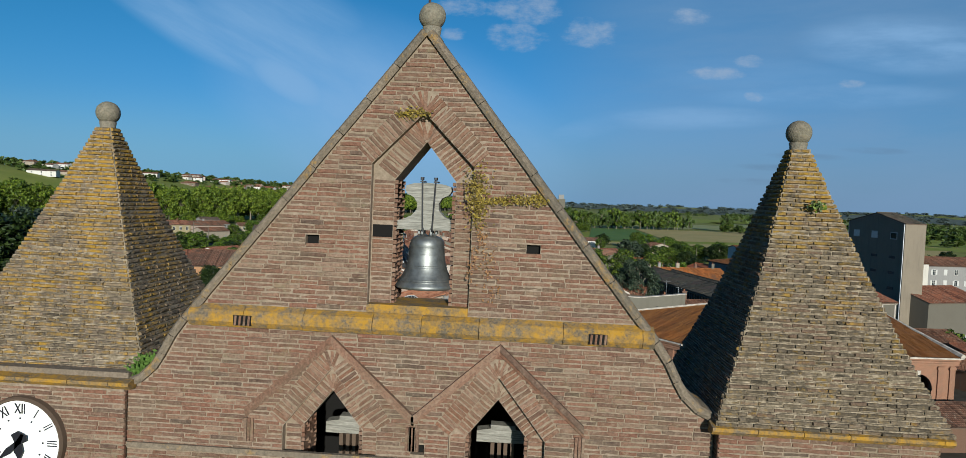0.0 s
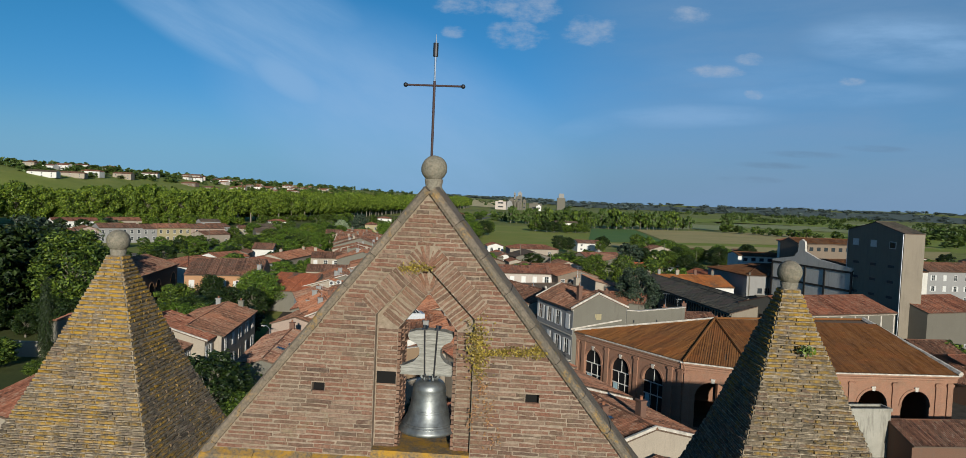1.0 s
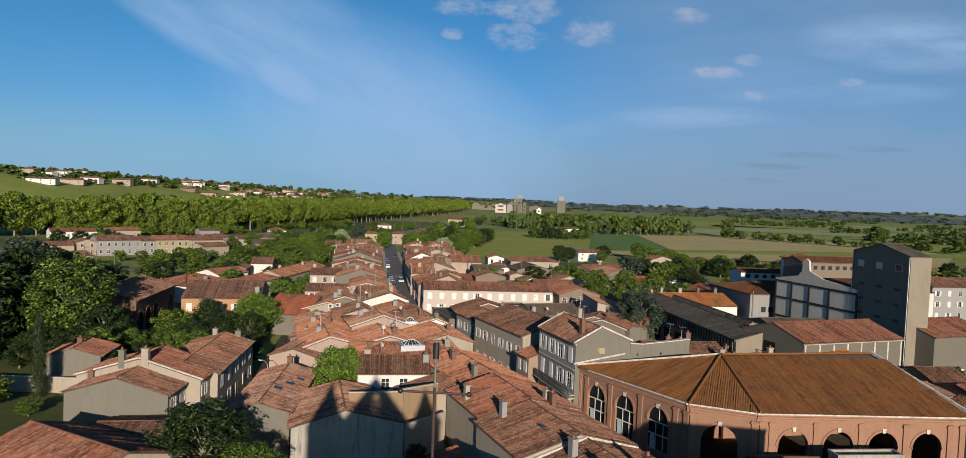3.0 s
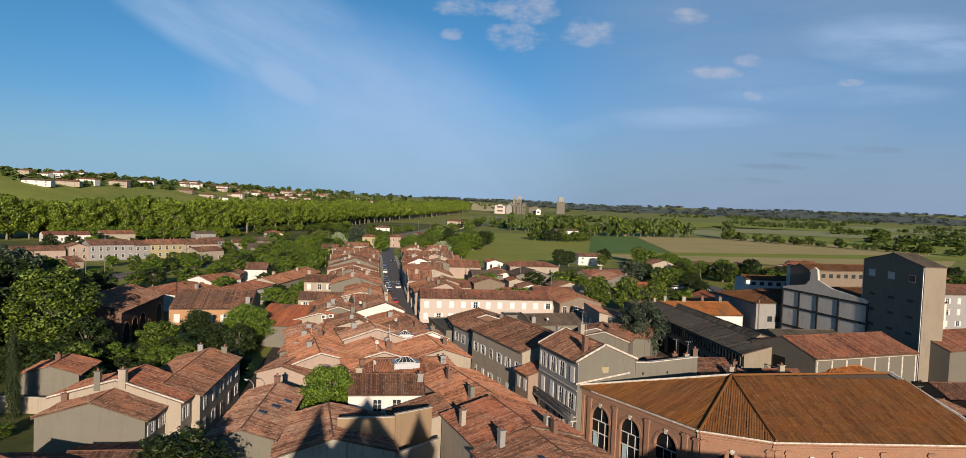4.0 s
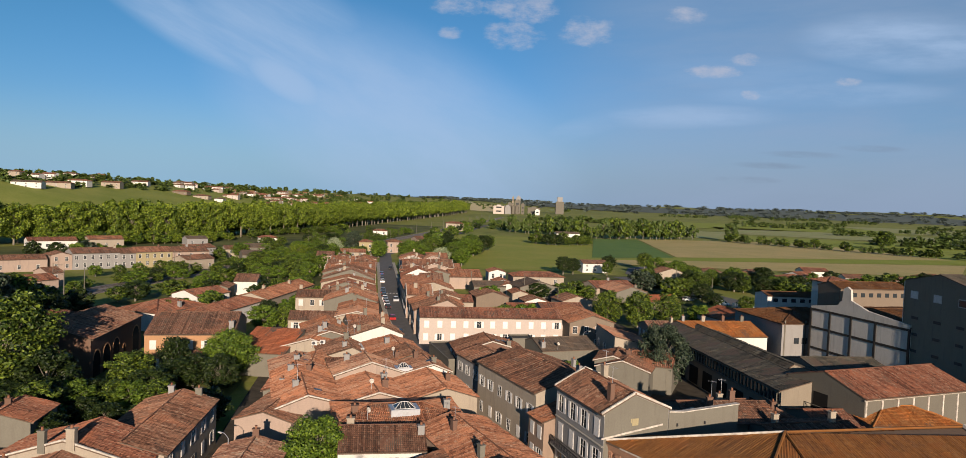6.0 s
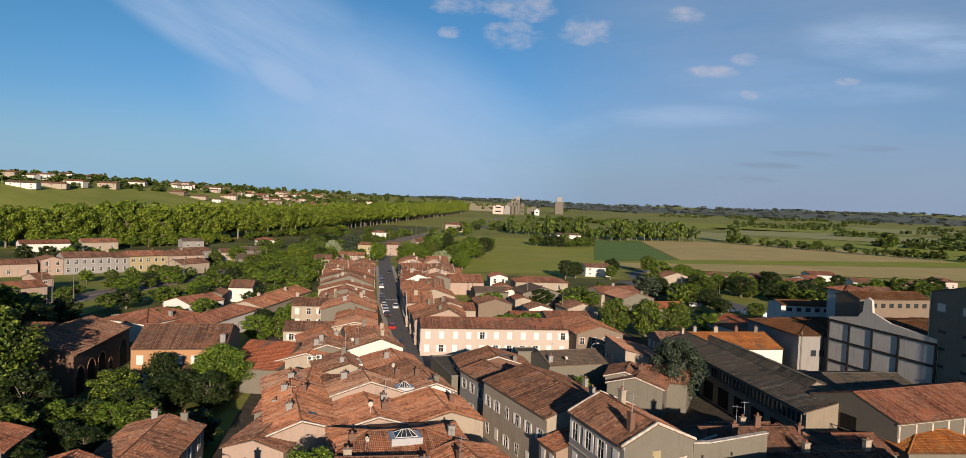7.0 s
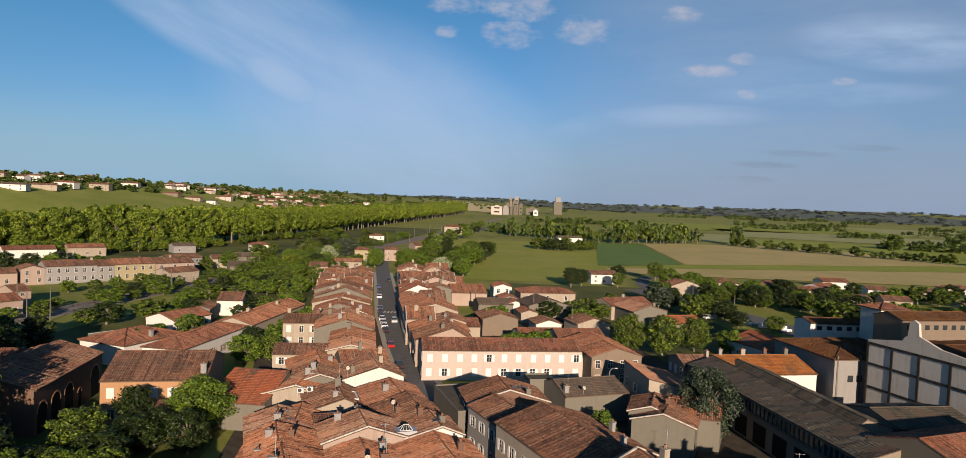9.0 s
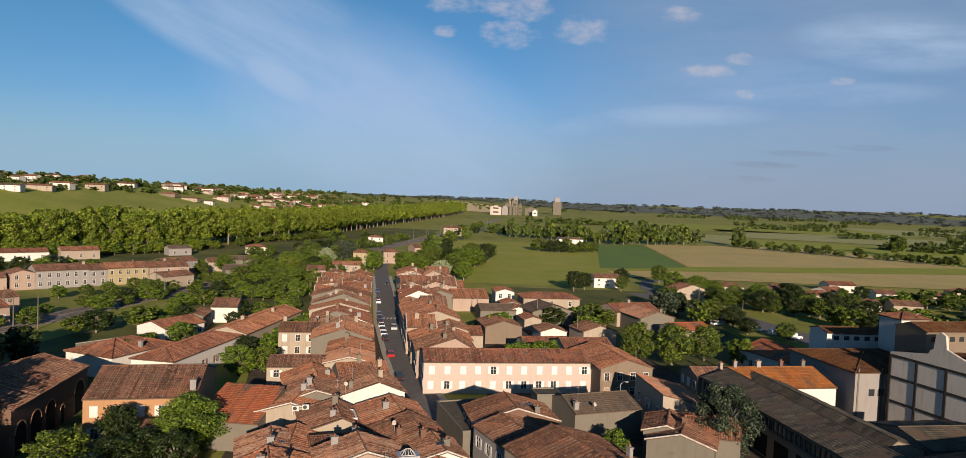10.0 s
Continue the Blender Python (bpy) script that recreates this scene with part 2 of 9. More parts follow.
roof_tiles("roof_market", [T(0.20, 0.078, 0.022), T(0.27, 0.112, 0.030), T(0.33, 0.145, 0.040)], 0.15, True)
plaster("wall_grey", (0.285, 0.265, 0.215), amount=0.6)
plaster("wall_cream", (0.60, 0.51, 0.40))
plaster("wall_white", (1.08, 1.04, 0.97), amount=0.2)
plaster("wall_pink", (0.62, 0.47, 0.38))
plaster("wall_peach", (0.80, 0.69, 0.61), amount=0.15)
plaster("wall_pale", (0.45, 0.435, 0.42), amount=0.3)
plaster("wall_beige", (0.333, 0.259, 0.192))
plaster("wall_plaster", (0.50, 0.36, 0.27))
plaster("wall_concrete", (0.25, 0.228, 0.183), amount=0.6)
plaster("wall_brickpl", (0.266, 0.148, 0.104))
plaster("wall_brick", (0.266, 0.155, 0.104), amount=0.6)
plaster("wall_brickor", (0.66, 0.37, 0.19), amount=0.3)
plaster("wall_tan", (0.46, 0.315, 0.19), amount=0.5)
plaster("wall_yellow", (0.577, 0.488, 0.281), amount=0.2)
plaster("wall_worn", (0.62, 0.585, 0.50), (0.16, 0.14, 0.10), 0.95)
plaster("wall_silo", (0.42, 0.355, 0.27), amount=0.5)
plaster("wall_panel", (0.98, 0.92, 0.82), amount=0.4)
plaster("silo_dark", (0.05, 0.046, 0.042), amount=0.3)
plain("shutter_grey", (0.45, 0.44, 0.42))
plain("shutter_brown", (0.24, 0.16, 0.11))
plain("shutter_white", (0.55, 0.53, 0.50))
plain("frame_white", (0.48, 0.46, 0.43))
plain("stone_pale", (0.34, 0.31, 0.26), 0.9, 0, 0.25)
plain("coping_white", (0.40, 0.36, 0.31), 0.9, 0, 0.35, 2.0)
plain("metal_dark", (0.05, 0.05, 0.055), 0.5, 0.7)
plain("zinc", (0.42, 0.43, 0.45), 0.45, 0.6)
plain("wood_dark", (0.10, 0.07, 0.05), 0.8)
plain("tyre", (0.02, 0.02, 0.02), 0.9)
kk = Nodes("glass", 0.08)
kk.b.inputs["Specular IOR Level"].default_value = 0.5
kk.done((0.025, 0.03, 0.035, 1))
# near-black paint that stands for the shade inside holes and openings
kk = Nodes("inside_shade", 0.9)
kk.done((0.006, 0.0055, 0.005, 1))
kk = Nodes("asphalt", 0.9)
kn = kk.noise(kk.world_place(), 0.5, 6, 0.7)
kk.bump(kk.noise(kk.world_place(), 12), 0.2, 0.01)
kk.done(kk.ramp(kn, (0.3, (0.085, 0.084, 0.083)), (0.7, (0.135, 0.13, 0.126))))
kk = Nodes("ground", 0.95)
w1, w2, w3 = kk.noise(kk.world_place(), 0.006, 4), kk.noise(kk.world_place(), 0.05, 6, 0.7), kk.noise(kk.world_place(), 0.9, 5, 0.7)
kc = kk.ramp(w2, (0.35, (0.11, 0.135, 0.02)), (0.5, (0.18, 0.20, 0.032)), (0.68, (0.28, 0.24, 0.08)))
kc = kk.mix(0.5, kc, kk.ramp(w3, (0.3, (0.5,)), (0.7, (1.0,))), "MULTIPLY")
kk.done(kk.mix(kk.ramp(w1, (0.4, (0,)), (0.6, (0.5,))), kc, (0.24, 0.25, 0.04)))


def crop(name, a, b, rows=0.0, turn=0.0):
    k = Nodes(name, 0.95)
    w = k.world_place()
    f = k.noise(w, 0.03, 5, 0.65)
    g = k.noise(w, 0.6, 4, 0.7)
    c = k.ramp(f, (0.35, a), (0.65, b))
    k.bump(g, 0.4, 0.2)
    return k.done(k.mix(0.35, c, k.ramp(g, (0.3, (0.45,)), (0.7, (1.0,))), "MULTIPLY"))


crop("crop_green", (0.20, 0.245, 0.022), (0.26, 0.285, 0.035))
crop("meadow_bright", (0.17, 0.205, 0.032), (0.235, 0.25, 0.05))
crop("crop_dark", (0.085, 0.165, 0.030), (0.115, 0.19, 0.036))
crop("crop_tan", (0.46, 0.35, 0.14), (0.36, 0.31, 0.11))
crop("meadow", (0.215, 0.25, 0.026), (0.29, 0.28, 0.05))
crop("crop_pale", (0.25, 0.28, 0.10), (0.32, 0.31, 0.13))
crop("bare_soil", (0.58, 0.47, 0.25), (0.50, 0.42, 0.21))


def leaf(name, dark, light, shine=0.5):
    k = Nodes(name, shine)
    rnd = k.node("ShaderNodeNewGeometry").outputs["Random Per Island"]
    ob = k.node("ShaderNodeObjectInfo").outputs["Random"]
    # low tones deepened, painting dark gaps among lit leaves
    c = k.ramp(rnd, (0.0, tuple(v * 0.7 for v in dark)), (0.4, tuple(v * 1.25 for v in dark)), (1.0, tuple(v * 1.12 for v in light)))
    c = k.mix(0.5, c, k.ramp(ob, (0.0, (0.6, 0.65, 0.5)), (0.5, (0.9, 0.9, 0.8)), (1.0, (1.0, 1.0, 0.8))), "MULTIPLY")
    k.b.inputs["Transmission Weight"].default_value = 0.0
    return k.done(c)


leaf("leaf_mid", (0.022, 0.040, 0.006), (0.128, 0.168, 0.018))
leaf("leaf_plane", (0.050, 0.080, 0.007), (0.185, 0.228, 0.022))
leaf("leaf_bright", (0.042, 0.074, 0.008), (0.128, 0.180, 0.018))
# very dark base: the shade within these crowns is in the colour
leaf("leaf_dark", (0.009, 0.018, 0.004), (0.034, 0.050, 0.008))
leaf("leaf_blue", (0.016, 0.026, 0.016), (0.062, 0.082, 0.050))
leaf("leaf_pale", (0.150, 0.188, 0.112), (0.326, 0.351, 0.239))
leaf("leaf_far", (0.042, 0.066, 0.014), (0.085, 0.116, 0.026))
# far leaves and hills: distance haze painted as a blue-grey base colour
leaf("leaf_hazed", (0.095, 0.120, 0.115), (0.125, 0.150, 0.140))
crop("hazed_hills", (0.075, 0.098, 0.085), (0.125, 0.145, 0.115))
# dark earth; on garden_plot its tone stands for tree shade
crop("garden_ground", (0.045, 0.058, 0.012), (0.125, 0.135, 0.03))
plain("bark", (0.17, 0.15, 0.115), 0.95)


# ---- mesh helpers ----
class Geo:
    """Collects vertices, faces and, for roofs, plan coordinates, for one mesh."""

    def __init__(self):
        self.v, self.f, self.uv = [], [], []

    def add(self, verts, faces):
        k = len(self.v)
        self.v += [tuple(p) for p in verts]
        self.f += [tuple(i + k for i in face) for face in faces]

    def box(self, x0, x1, y0, y1, z0, z1, m=None):
        p = [Vector((x, y, z)) for z in (z0, z1) for y in (y0, y1) for x in (x0, x1)]
        if m is not None:
            p = [m @ q for q in p]
        self.add(p, [(0, 2, 3, 1), (4, 5, 7, 6), (0, 1, 5, 4), (2, 6, 7, 3), (0, 4, 6, 2), (1, 3, 7, 5)])

    def prism(self, outline, a, b):
        """Closed prism: a flat outline of 3D points, shifted from a to b (vectors)."""
        n = len(outline)
        a, b = Vector(a), Vector(b)
        p = [Vector(q) + a for q in outline] + [Vector(q) + b for q in outline]
        self.add(p, [tuple(range(n)), tuple(range(2 * n - 1, n - 1, -1))] + [(i, i + n, (i + 1) % n + n, (i + 1) % n) for i in range(n)])

    def tube(self, a, b, r0, r1, sides=8, caps=True):
        a, b = Vector(a), Vector(b)
        q = (b - a).to_track_quat("Z", "Y").to_matrix()
        ring = [q @ Vector((math.cos(t), math.sin(t), 0)) for t in (2 * math.pi * i / sides for i in range(sides))]
        p = [a + r * r0 for r in ring] + [b + r * r1 for r in ring]
        f = [(i, (i + 1) % sides, (i + 1) % sides + sides, i + sides) for i in range(sides)]
        if caps:
            f += [tuple(range(sides - 1, -1, -1)), tuple(range(sides, 2 * sides))]
        self.add(p, f)

    def lathe(self, centre, rows, sides=24):
        """Turned body about z: rows of radius, height."""
        c = Vector(centre)
        p = [c + Vector((r * math.cos(2 * math.pi * i / sides), r * math.sin(2 * math.pi * i / sides), z)) for r, z in rows for i in range(sides)]
        f = [(j * sides + i, j * sides + (i + 1) % sides, (j + 1) * sides + (i + 1) % sides, (j + 1) * sides + i) for j in range(len(rows) - 1) for i in range(sides)]
        f += [tuple(range(sides - 1, -1, -1)), tuple(range((len(rows) - 1) * sides, len(rows) * sides))]
        self.add(p, f)

    def mesh(self, name, smooth=False):
        me = bpy.data.meshes.new(name)
        me.from_pydata(self.v, [], self.f)
        if self.uv:
            lay = me.uv_layers.new(name="plan")
            lay.data.foreach_set("uv", np.array(self.uv, "f").ravel())
        if smooth:
            me.polygons.foreach_set("use_smooth", [True] * len(me.polygons))
        me.update()
        return me


def part(name, geo, mat, parent=None, label="", smooth=False, kind=""):
    """One mesh object from a Geo, a mesh or a bmesh, under a thing or a part."""
    if isinstance(geo, Geo):
        me = geo.mesh(name, smooth)
    elif isinstance(geo, bmesh.types.BMesh):
        me = bpy.data.meshes.new(name)
        geo.to_mesh(me)
        geo.free()
    else:
        me = geo
    if mat and not me.materials:
        me.materials.append(MATS[mat])
    ob = new(name, me)
    ob.parent = parent
    return tagged(ob, label, kind=kind)


def thing(name, m, label, category, group="", kind=""):
    ob = new(name)
    ob.matrix_world = m
    ob.empty_display_size = 0.2
    return tagged(ob, label, category, group, kind)


def smooth01(t):
    t = min(1.0, max(0.0, t))
    return t * t * (3 - 2 * t)


# ---- terrain: a plain, a long hill beyond the avenue, far low hills ----
BELT_Y, BELT_X = (0, 300, 422, 597, 934, 1281, 2000, 5000), (-640, -400, -330, -242, -162, -95, 60, 900)
HILL_Y, HILL_Z = (0, 300, 560, 800, 1000, 1500, 2200, 3200, 5000), (36, 36, 38, 38.5, 36, 33, 29, 20, 12)


def belt_x(y):
    return float(np.interp(y, BELT_Y, BELT_X))


def ground_z(x, y):
    s = belt_x(y) - x - 25
    z = float(np.interp(y, HILL_Y, HILL_Z)) * smooth01(s / (190 + 0.12 * max(y, 0)))
    far = smooth01((y - 2900) / 1500)
    roll = 0.75 + 0.35 * noise.noise((x * 0.0016, y * 0.0007, 3.0)) + 0.12 * noise.noise((x * 0.006, y * 0.003, 7.0))
    return z * (1 - 0.5 * far) + (26 + 28 * smooth01((x - 500) / 2000)) * far * roll


def sheet(name, xs, ys, mat, lift=0.0, warp=None):
    g = Geo()
    nx = len(xs)
    for y in ys:
        for x in xs:
            px, py = warp(x, y) if warp else (x, y)
            g.v.append((px, py, ground_z(px, py) + lift))
    g.f = [(j * nx + i, j * nx + i + 1, (j + 1) * nx + i + 1, (j + 1) * nx + i) for j in range(len(ys) - 1) for i in range(nx - 1)]
    return part(name, g, mat, smooth=True)


gx = sorted(set([*range(-3600, -800, 100), *range(-800, 400, 25), *range(400, 3700, 100)]))
gy = sorted(set([*range(-900, 0, 100), *range(0, 1200, 30), *range(1200, 2400, 60), *range(2400, 4960, 110)]))
ground = tagged(sheet("ground", gx, gy, "ground"), "grassy plain with a long hill and far low hills", "ground", kind="structure")


def field(name, label, mat, a, b, c, d, lift):
    """A crop patch draped on the plain between four corners."""
    n = 14

    def warp(u, v):
        p = (Vector(a) * (1 - u) + Vector(b) * u) * (1 - v) + (Vector(d) * (1 - u) + Vector(c) * u) * v
        return p.x, p.y

    return tagged(sheet(name, [i / n for i in range(n + 1)], [i / n for i in range(n + 1)], mat, lift, warp), label, "field", kind="structure")


field("field_1", "wide green meadow beyond the houses", "meadow", (-40, 340), (47, 352), (64, 655), (-66, 640), 0.12)
field("field_2", "dark green crop with tractor lines", "crop_dark", (46, 440), (103, 470), (116, 690), (72, 668), 0.2)
field("field_3", "pale fallow field in a long strip", "crop_tan", (106, 474), (345, 572), (300, 770), (118, 692), 0.25)
field("field_4", "green crop in a long strip", "crop_green", (48, 428), (322, 520), (346, 574), (104, 476), 0.15)
field("field_5", "green crop strip beside the fallow field", "crop_green", (322, 512), (700, 500), (700, 740), (300, 762), 0.22)
field("field_6", "pale stubble strip behind the houses", "crop_tan", (50, 398), (250, 410), (320, 516), (48, 426), 0.3)
field("field_7", "green field on the hillside", "meadow_bright", (-560, 380), (-318, 420), (-235, 690), (-440, 720), 0.6)
field("field_15", "pale green slope with gardens on the hill", "meadow_bright", (-440, 720), (-235, 690), (-200, 1000), (-420, 1040), 0.6)
field("field_8", "green field beyond the hedge", "crop_green", (240, 760), (620, 620), (700, 800), (260, 900), 0.3)
field("field_9", "pale field beyond the poplars", "crop_pale", (120, 780), (240, 780), (300, 1000), (140, 1000), 0.3)
field("field_10", "pale green field in the plain", "crop_pale", (300, 950), (900, 800), (1000, 1050), (340, 1250), 0.4)
field("field_11", "green field far out in the plain", "crop_green", (150, 1100), (700, 1250), (760, 1600), (170, 1500), 0.4)
field("field_12", "bare tan hillside", "bare_soil", (-205, 1560), (-60, 1760), (-66, 2360), (-215, 2380), 0.9)
field("field_13", "pale field far out in the plain", "crop_pale", (700, 1300), (1700, 1200), (1900, 1700), (800, 1800), 0.5)
field("field_16", "wooded hills at the horizon, distance haze in their colour", "hazed_hills", (-900, 3150), (3600, 2900), (3680, 4940), (-900, 4940), 1.0)
field("field_14", "tan field on the hill", "crop_tan", (-400, 1090), (-305, 1240), (-345, 1420), (-560, 1380), 0.9)


# ---- the bell gable ----
X0 = -0.18  # its axis
church_from = set(scene.collection.objects)
def brick_mat(name, cols, lichen, amount, grey=0.0, rise=None, smear=0.45):
    """Old hand-made bricks: one tint each, soot, and lichen in patches of its own shape."""
    k = Nodes(name, 0.92)
    w = k.world_place()
    a = k.node("ShaderNodeObjectInfo").outputs["Random"]
    b = k.node("ShaderNodeNewGeometry").outputs["Random Per Island"]
    f = k.math("FRACT", k.math("ADD", k.math("MULTIPLY", a, 7.31), k.math("MULTIPLY", b, 3.77)))
    c = k.ramp(f, *[(i / (len(cols) - 1), col) for i, col in enumerate(cols)])
    grain = k.noise(w, 30, 5, 0.7)
    big = k.noise(w, 1.1, 5, 0.65)
    c = k.mix(0.8, c, k.ramp(grain, (0.32, (0.4,)), (0.62, (1.0,))), "MULTIPLY")
    c = k.mix(k.ramp(big, (0.45, (0,)), (0.7, (0.35 + grey,))), c, (0.112, 0.094, 0.066))
    patch = k.math("ADD", k.math("MULTIPLY", k.noise(w, 2.6, 8, 0.75), 0.7), k.math("MULTIPLY", k.noise(w, 15.0, 5, 0.7), 0.3))
    if rise:
        n = k.t.nodes.new("ShaderNodeSeparateXYZ")
        k.put(n, 0, w)
        up = k.node("ShaderNodeMapRange", Value=n.outputs[2])
        up.inputs[1].default_value, up.inputs[2].default_value, up.inputs[4].default_value = rise
        patch = k.math("ADD", patch, up.outputs[0])
    c = k.mix(k.ramp(patch, (0.62 - amount, (0,)), (0.76 - amount, (0.85 if amount != 0 else 0.35,))), c, lichen)
    # mortar smeared over the faces
    c = k.mix(k.ramp(k.noise(w, 9.0, 6, 0.75), (0.50, (0,)), (0.70, (smear,))), c, (0.30, 0.235, 0.175))
    k.bump(k.math("ADD", grain, k.math("MULTIPLY", k.noise(w, 9.0, 5, 0.7), 1.5)), 0.75, 0.014)
    return k.done(c)


OCHRE = (0.36, 0.195, 0.010)
brick_mat("brick_pink", [(0.125, 0.073, 0.052), (0.185, 0.092, 0.062), (0.215, 0.108, 0.072), (0.165, 0.080, 0.054), (0.24, 0.142, 0.098), (0.145, 0.088, 0.062), (0.20, 0.092, 0.060), (0.19, 0.105, 0.073), (0.10, 0.066, 0.050), (0.25, 0.165, 0.118), (0.17, 0.095, 0.066)], (0.155, 0.135, 0.075), 0.085, 0.2)
brick_mat("brick_arch", [(0.16, 0.088, 0.060), (0.21, 0.115, 0.076), (0.245, 0.152, 0.108), (0.19, 0.092, 0.056), (0.125, 0.078, 0.057), (0.215, 0.125, 0.082)], (0.2, 0.16, 0.115), 0.0, 0.1)
brick_mat("brick_spire", [(0.06, 0.048, 0.036), (0.13, 0.10, 0.073), (0.19, 0.145, 0.105), (0.095, 0.073, 0.054), (0.24, 0.19, 0.138), (0.17, 0.112, 0.078)], (0.33, 0.19, 0.014), 0.15, 0.1, (21.5, 24.6, 0.09))
brick_mat("brick_spire_grey", [(0.042, 0.034, 0.024), (0.095, 0.074, 0.05), (0.135, 0.104, 0.07), (0.07, 0.054, 0.038), (0.175, 0.135, 0.092), (0.125, 0.08, 0.054), (0.15, 0.098, 0.066)], (0.28, 0.165, 0.014), 0.10, 0.1, (21.8, 24.6, 0.15))
brick_mat("stone_lichen", [(0.13, 0.105, 0.075), (0.19, 0.15, 0.105)], OCHRE, 0.195, smear=0.2)
brick_mat("stone_coping", [(0.17, 0.138, 0.105), (0.22, 0.175, 0.13), (0.14, 0.118, 0.092)], OCHRE, 0.08, 0.1)
brick_mat("stone_ball", [(0.21, 0.19, 0.145), (0.22, 0.195, 0.15)], (0.26, 0.215, 0.07), 0.05, 0.2)
kk = Nodes("mortar", 0.95)
kw = kk.world_place()
kn = kk.noise(kw, 14, 6, 0.7)
kk.bump(kn, 0.5, 0.01)
kk.done(kk.mix(kk.ramp(kk.noise(kw, 0.9, 4), (0.4, (0,)), (0.7, (0.5,))), kk.ramp(kn, (0.3, (0.15, 0.114, 0.084)), (0.7, (0.32, 0.25, 0.188))), (0.15, 0.125, 0.08)))
kk = Nodes("mortar_pale", 0.95)
kw = kk.world_place()
kn = kk.noise(kw, 11, 6, 0.75)
kk.bump(kn, 0.5, 0.01)
kk.done(kk.ramp(kn, (0.36, (0.07, 0.056, 0.04)), (0.5, (0.18, 0.145, 0.10)), (0.66, (0.34, 0.28, 0.205))))
kk = Nodes("brickwork_far", 0.92)
kb = kk.node("ShaderNodeTexBrick", Vector=kk.scaled(kk.coord(), (1, 1, 1)), Scale=1.0)
kb.inputs["Color1"].default_value, kb.inputs["Color2"].default_value, kb.inputs["Mortar"].default_value = (0.34, 0.17, 0.11, 1), (0.26, 0.13, 0.09, 1), (0.42, 0.33, 0.26, 1)
kb.inputs["Brick Width"].default_value, kb.inputs["Row Height"].default_value, kb.inputs["Mortar Size"].default_value = 0.28, 0.068, 0.012
kk.done(kb.outputs["Color"])
plain("bronze", (0.19, 0.195, 0.192), 0.46, 0.75, 0.3, 9)
kk = Nodes("old_wood", 0.88)
kw = kk.scaled(kk.coord(), (1.2, 1.2, 16.0))
kn = kk.noise(kw, 4.0, 6, 0.7)
kk.bump(kn, 0.5, 0.01)
kk.done(kk.ramp(kn, (0.3, (0.10, 0.095, 0.082)), (0.5, (0.22, 0.21, 0.185)), (0.72, (0.36, 0.345, 0.31))))
plain("iron", (0.045, 0.045, 0.05), 0.5, 0.8)
plain("iron_red", (0.05, 0.032, 0.032), 0.6, 0.2)
plain("steel", (0.6, 0.6, 0.62), 0.25, 0.9)
plain("clock_white", (0.8, 0.8, 0.8), 0.35, 0, 0.03)
plain("clock_black", (0.015, 0.015, 0.02), 0.4)
plain("moss", (0.07, 0.12, 0.02), 0.95, 0, 0.5, 30)

PITCH = 0.068  # one course of bricks with its joint


def rough_brick(r):
    """A hand-made brick of unit size, its face to -y: uneven edges, worn arrises."""
    xs = (0.0, 0.35, 0.68, 1.0)
    rows = [[], [], [], [], [], []]
    for k, x in enumerate(xs):
        end = k in (0, 3)
        for q, z in enumerate((0.0, 1.0)):
            jx = r.uniform(-0.012, 0.012) * (1 if end else 3)
            jz = r.uniform(-0.13, 0.10) * (1 if q else -1)
            inset = 0.02 if x == 0 else -0.02 if x == 1 else 0.0
            rows[q].append((x + jx, 0.16 + r.uniform(-0.05, 0.05), z + jz))
            rows[2 + q].append((x + jx + inset + (r.uniform(0, 0.012) if x == 0 else -r.uniform(0, 0.012) if x == 1 else 0), r.uniform(-0.06, 0.09), z + jz + (0.13 + r.uniform(0, 0.08)) * (-1 if q else 1)))
            rows[4 + q].append((x, 1.0, z))
    g = Geo()
    v = [p for row in rows for p in row]
    ob, ot, fb, ft, bb, bt = (range(4 * k, 4 * k + 4) for k in range(6))
    f = []
    for k in range(3):
        f += [(fb[k], fb[k + 1], ft[k + 1], ft[k]), (ob[k], ob[k + 1], fb[k + 1], fb[k]), (ft[k], ft[k + 1], ot[k + 1], ot[k]), (bb[k], bb[k + 1], ob[k + 1], ob[k]), (ot[k], ot[k + 1], bt[k + 1], bt[k])]
    f += [(ob[0], fb[0], ft[0], ot[0]), (fb[3], ob[3], ot[3], ft[3]), (bb[0], ob[0], ot[0], bt[0]), (ob[3], bb[3], bt[3], ot[3])]
    g.add(v, f)
    return g


BRICKS = [rough_brick(random.Random(k)) for k in range(8)]
BRICK_MESHES = {}


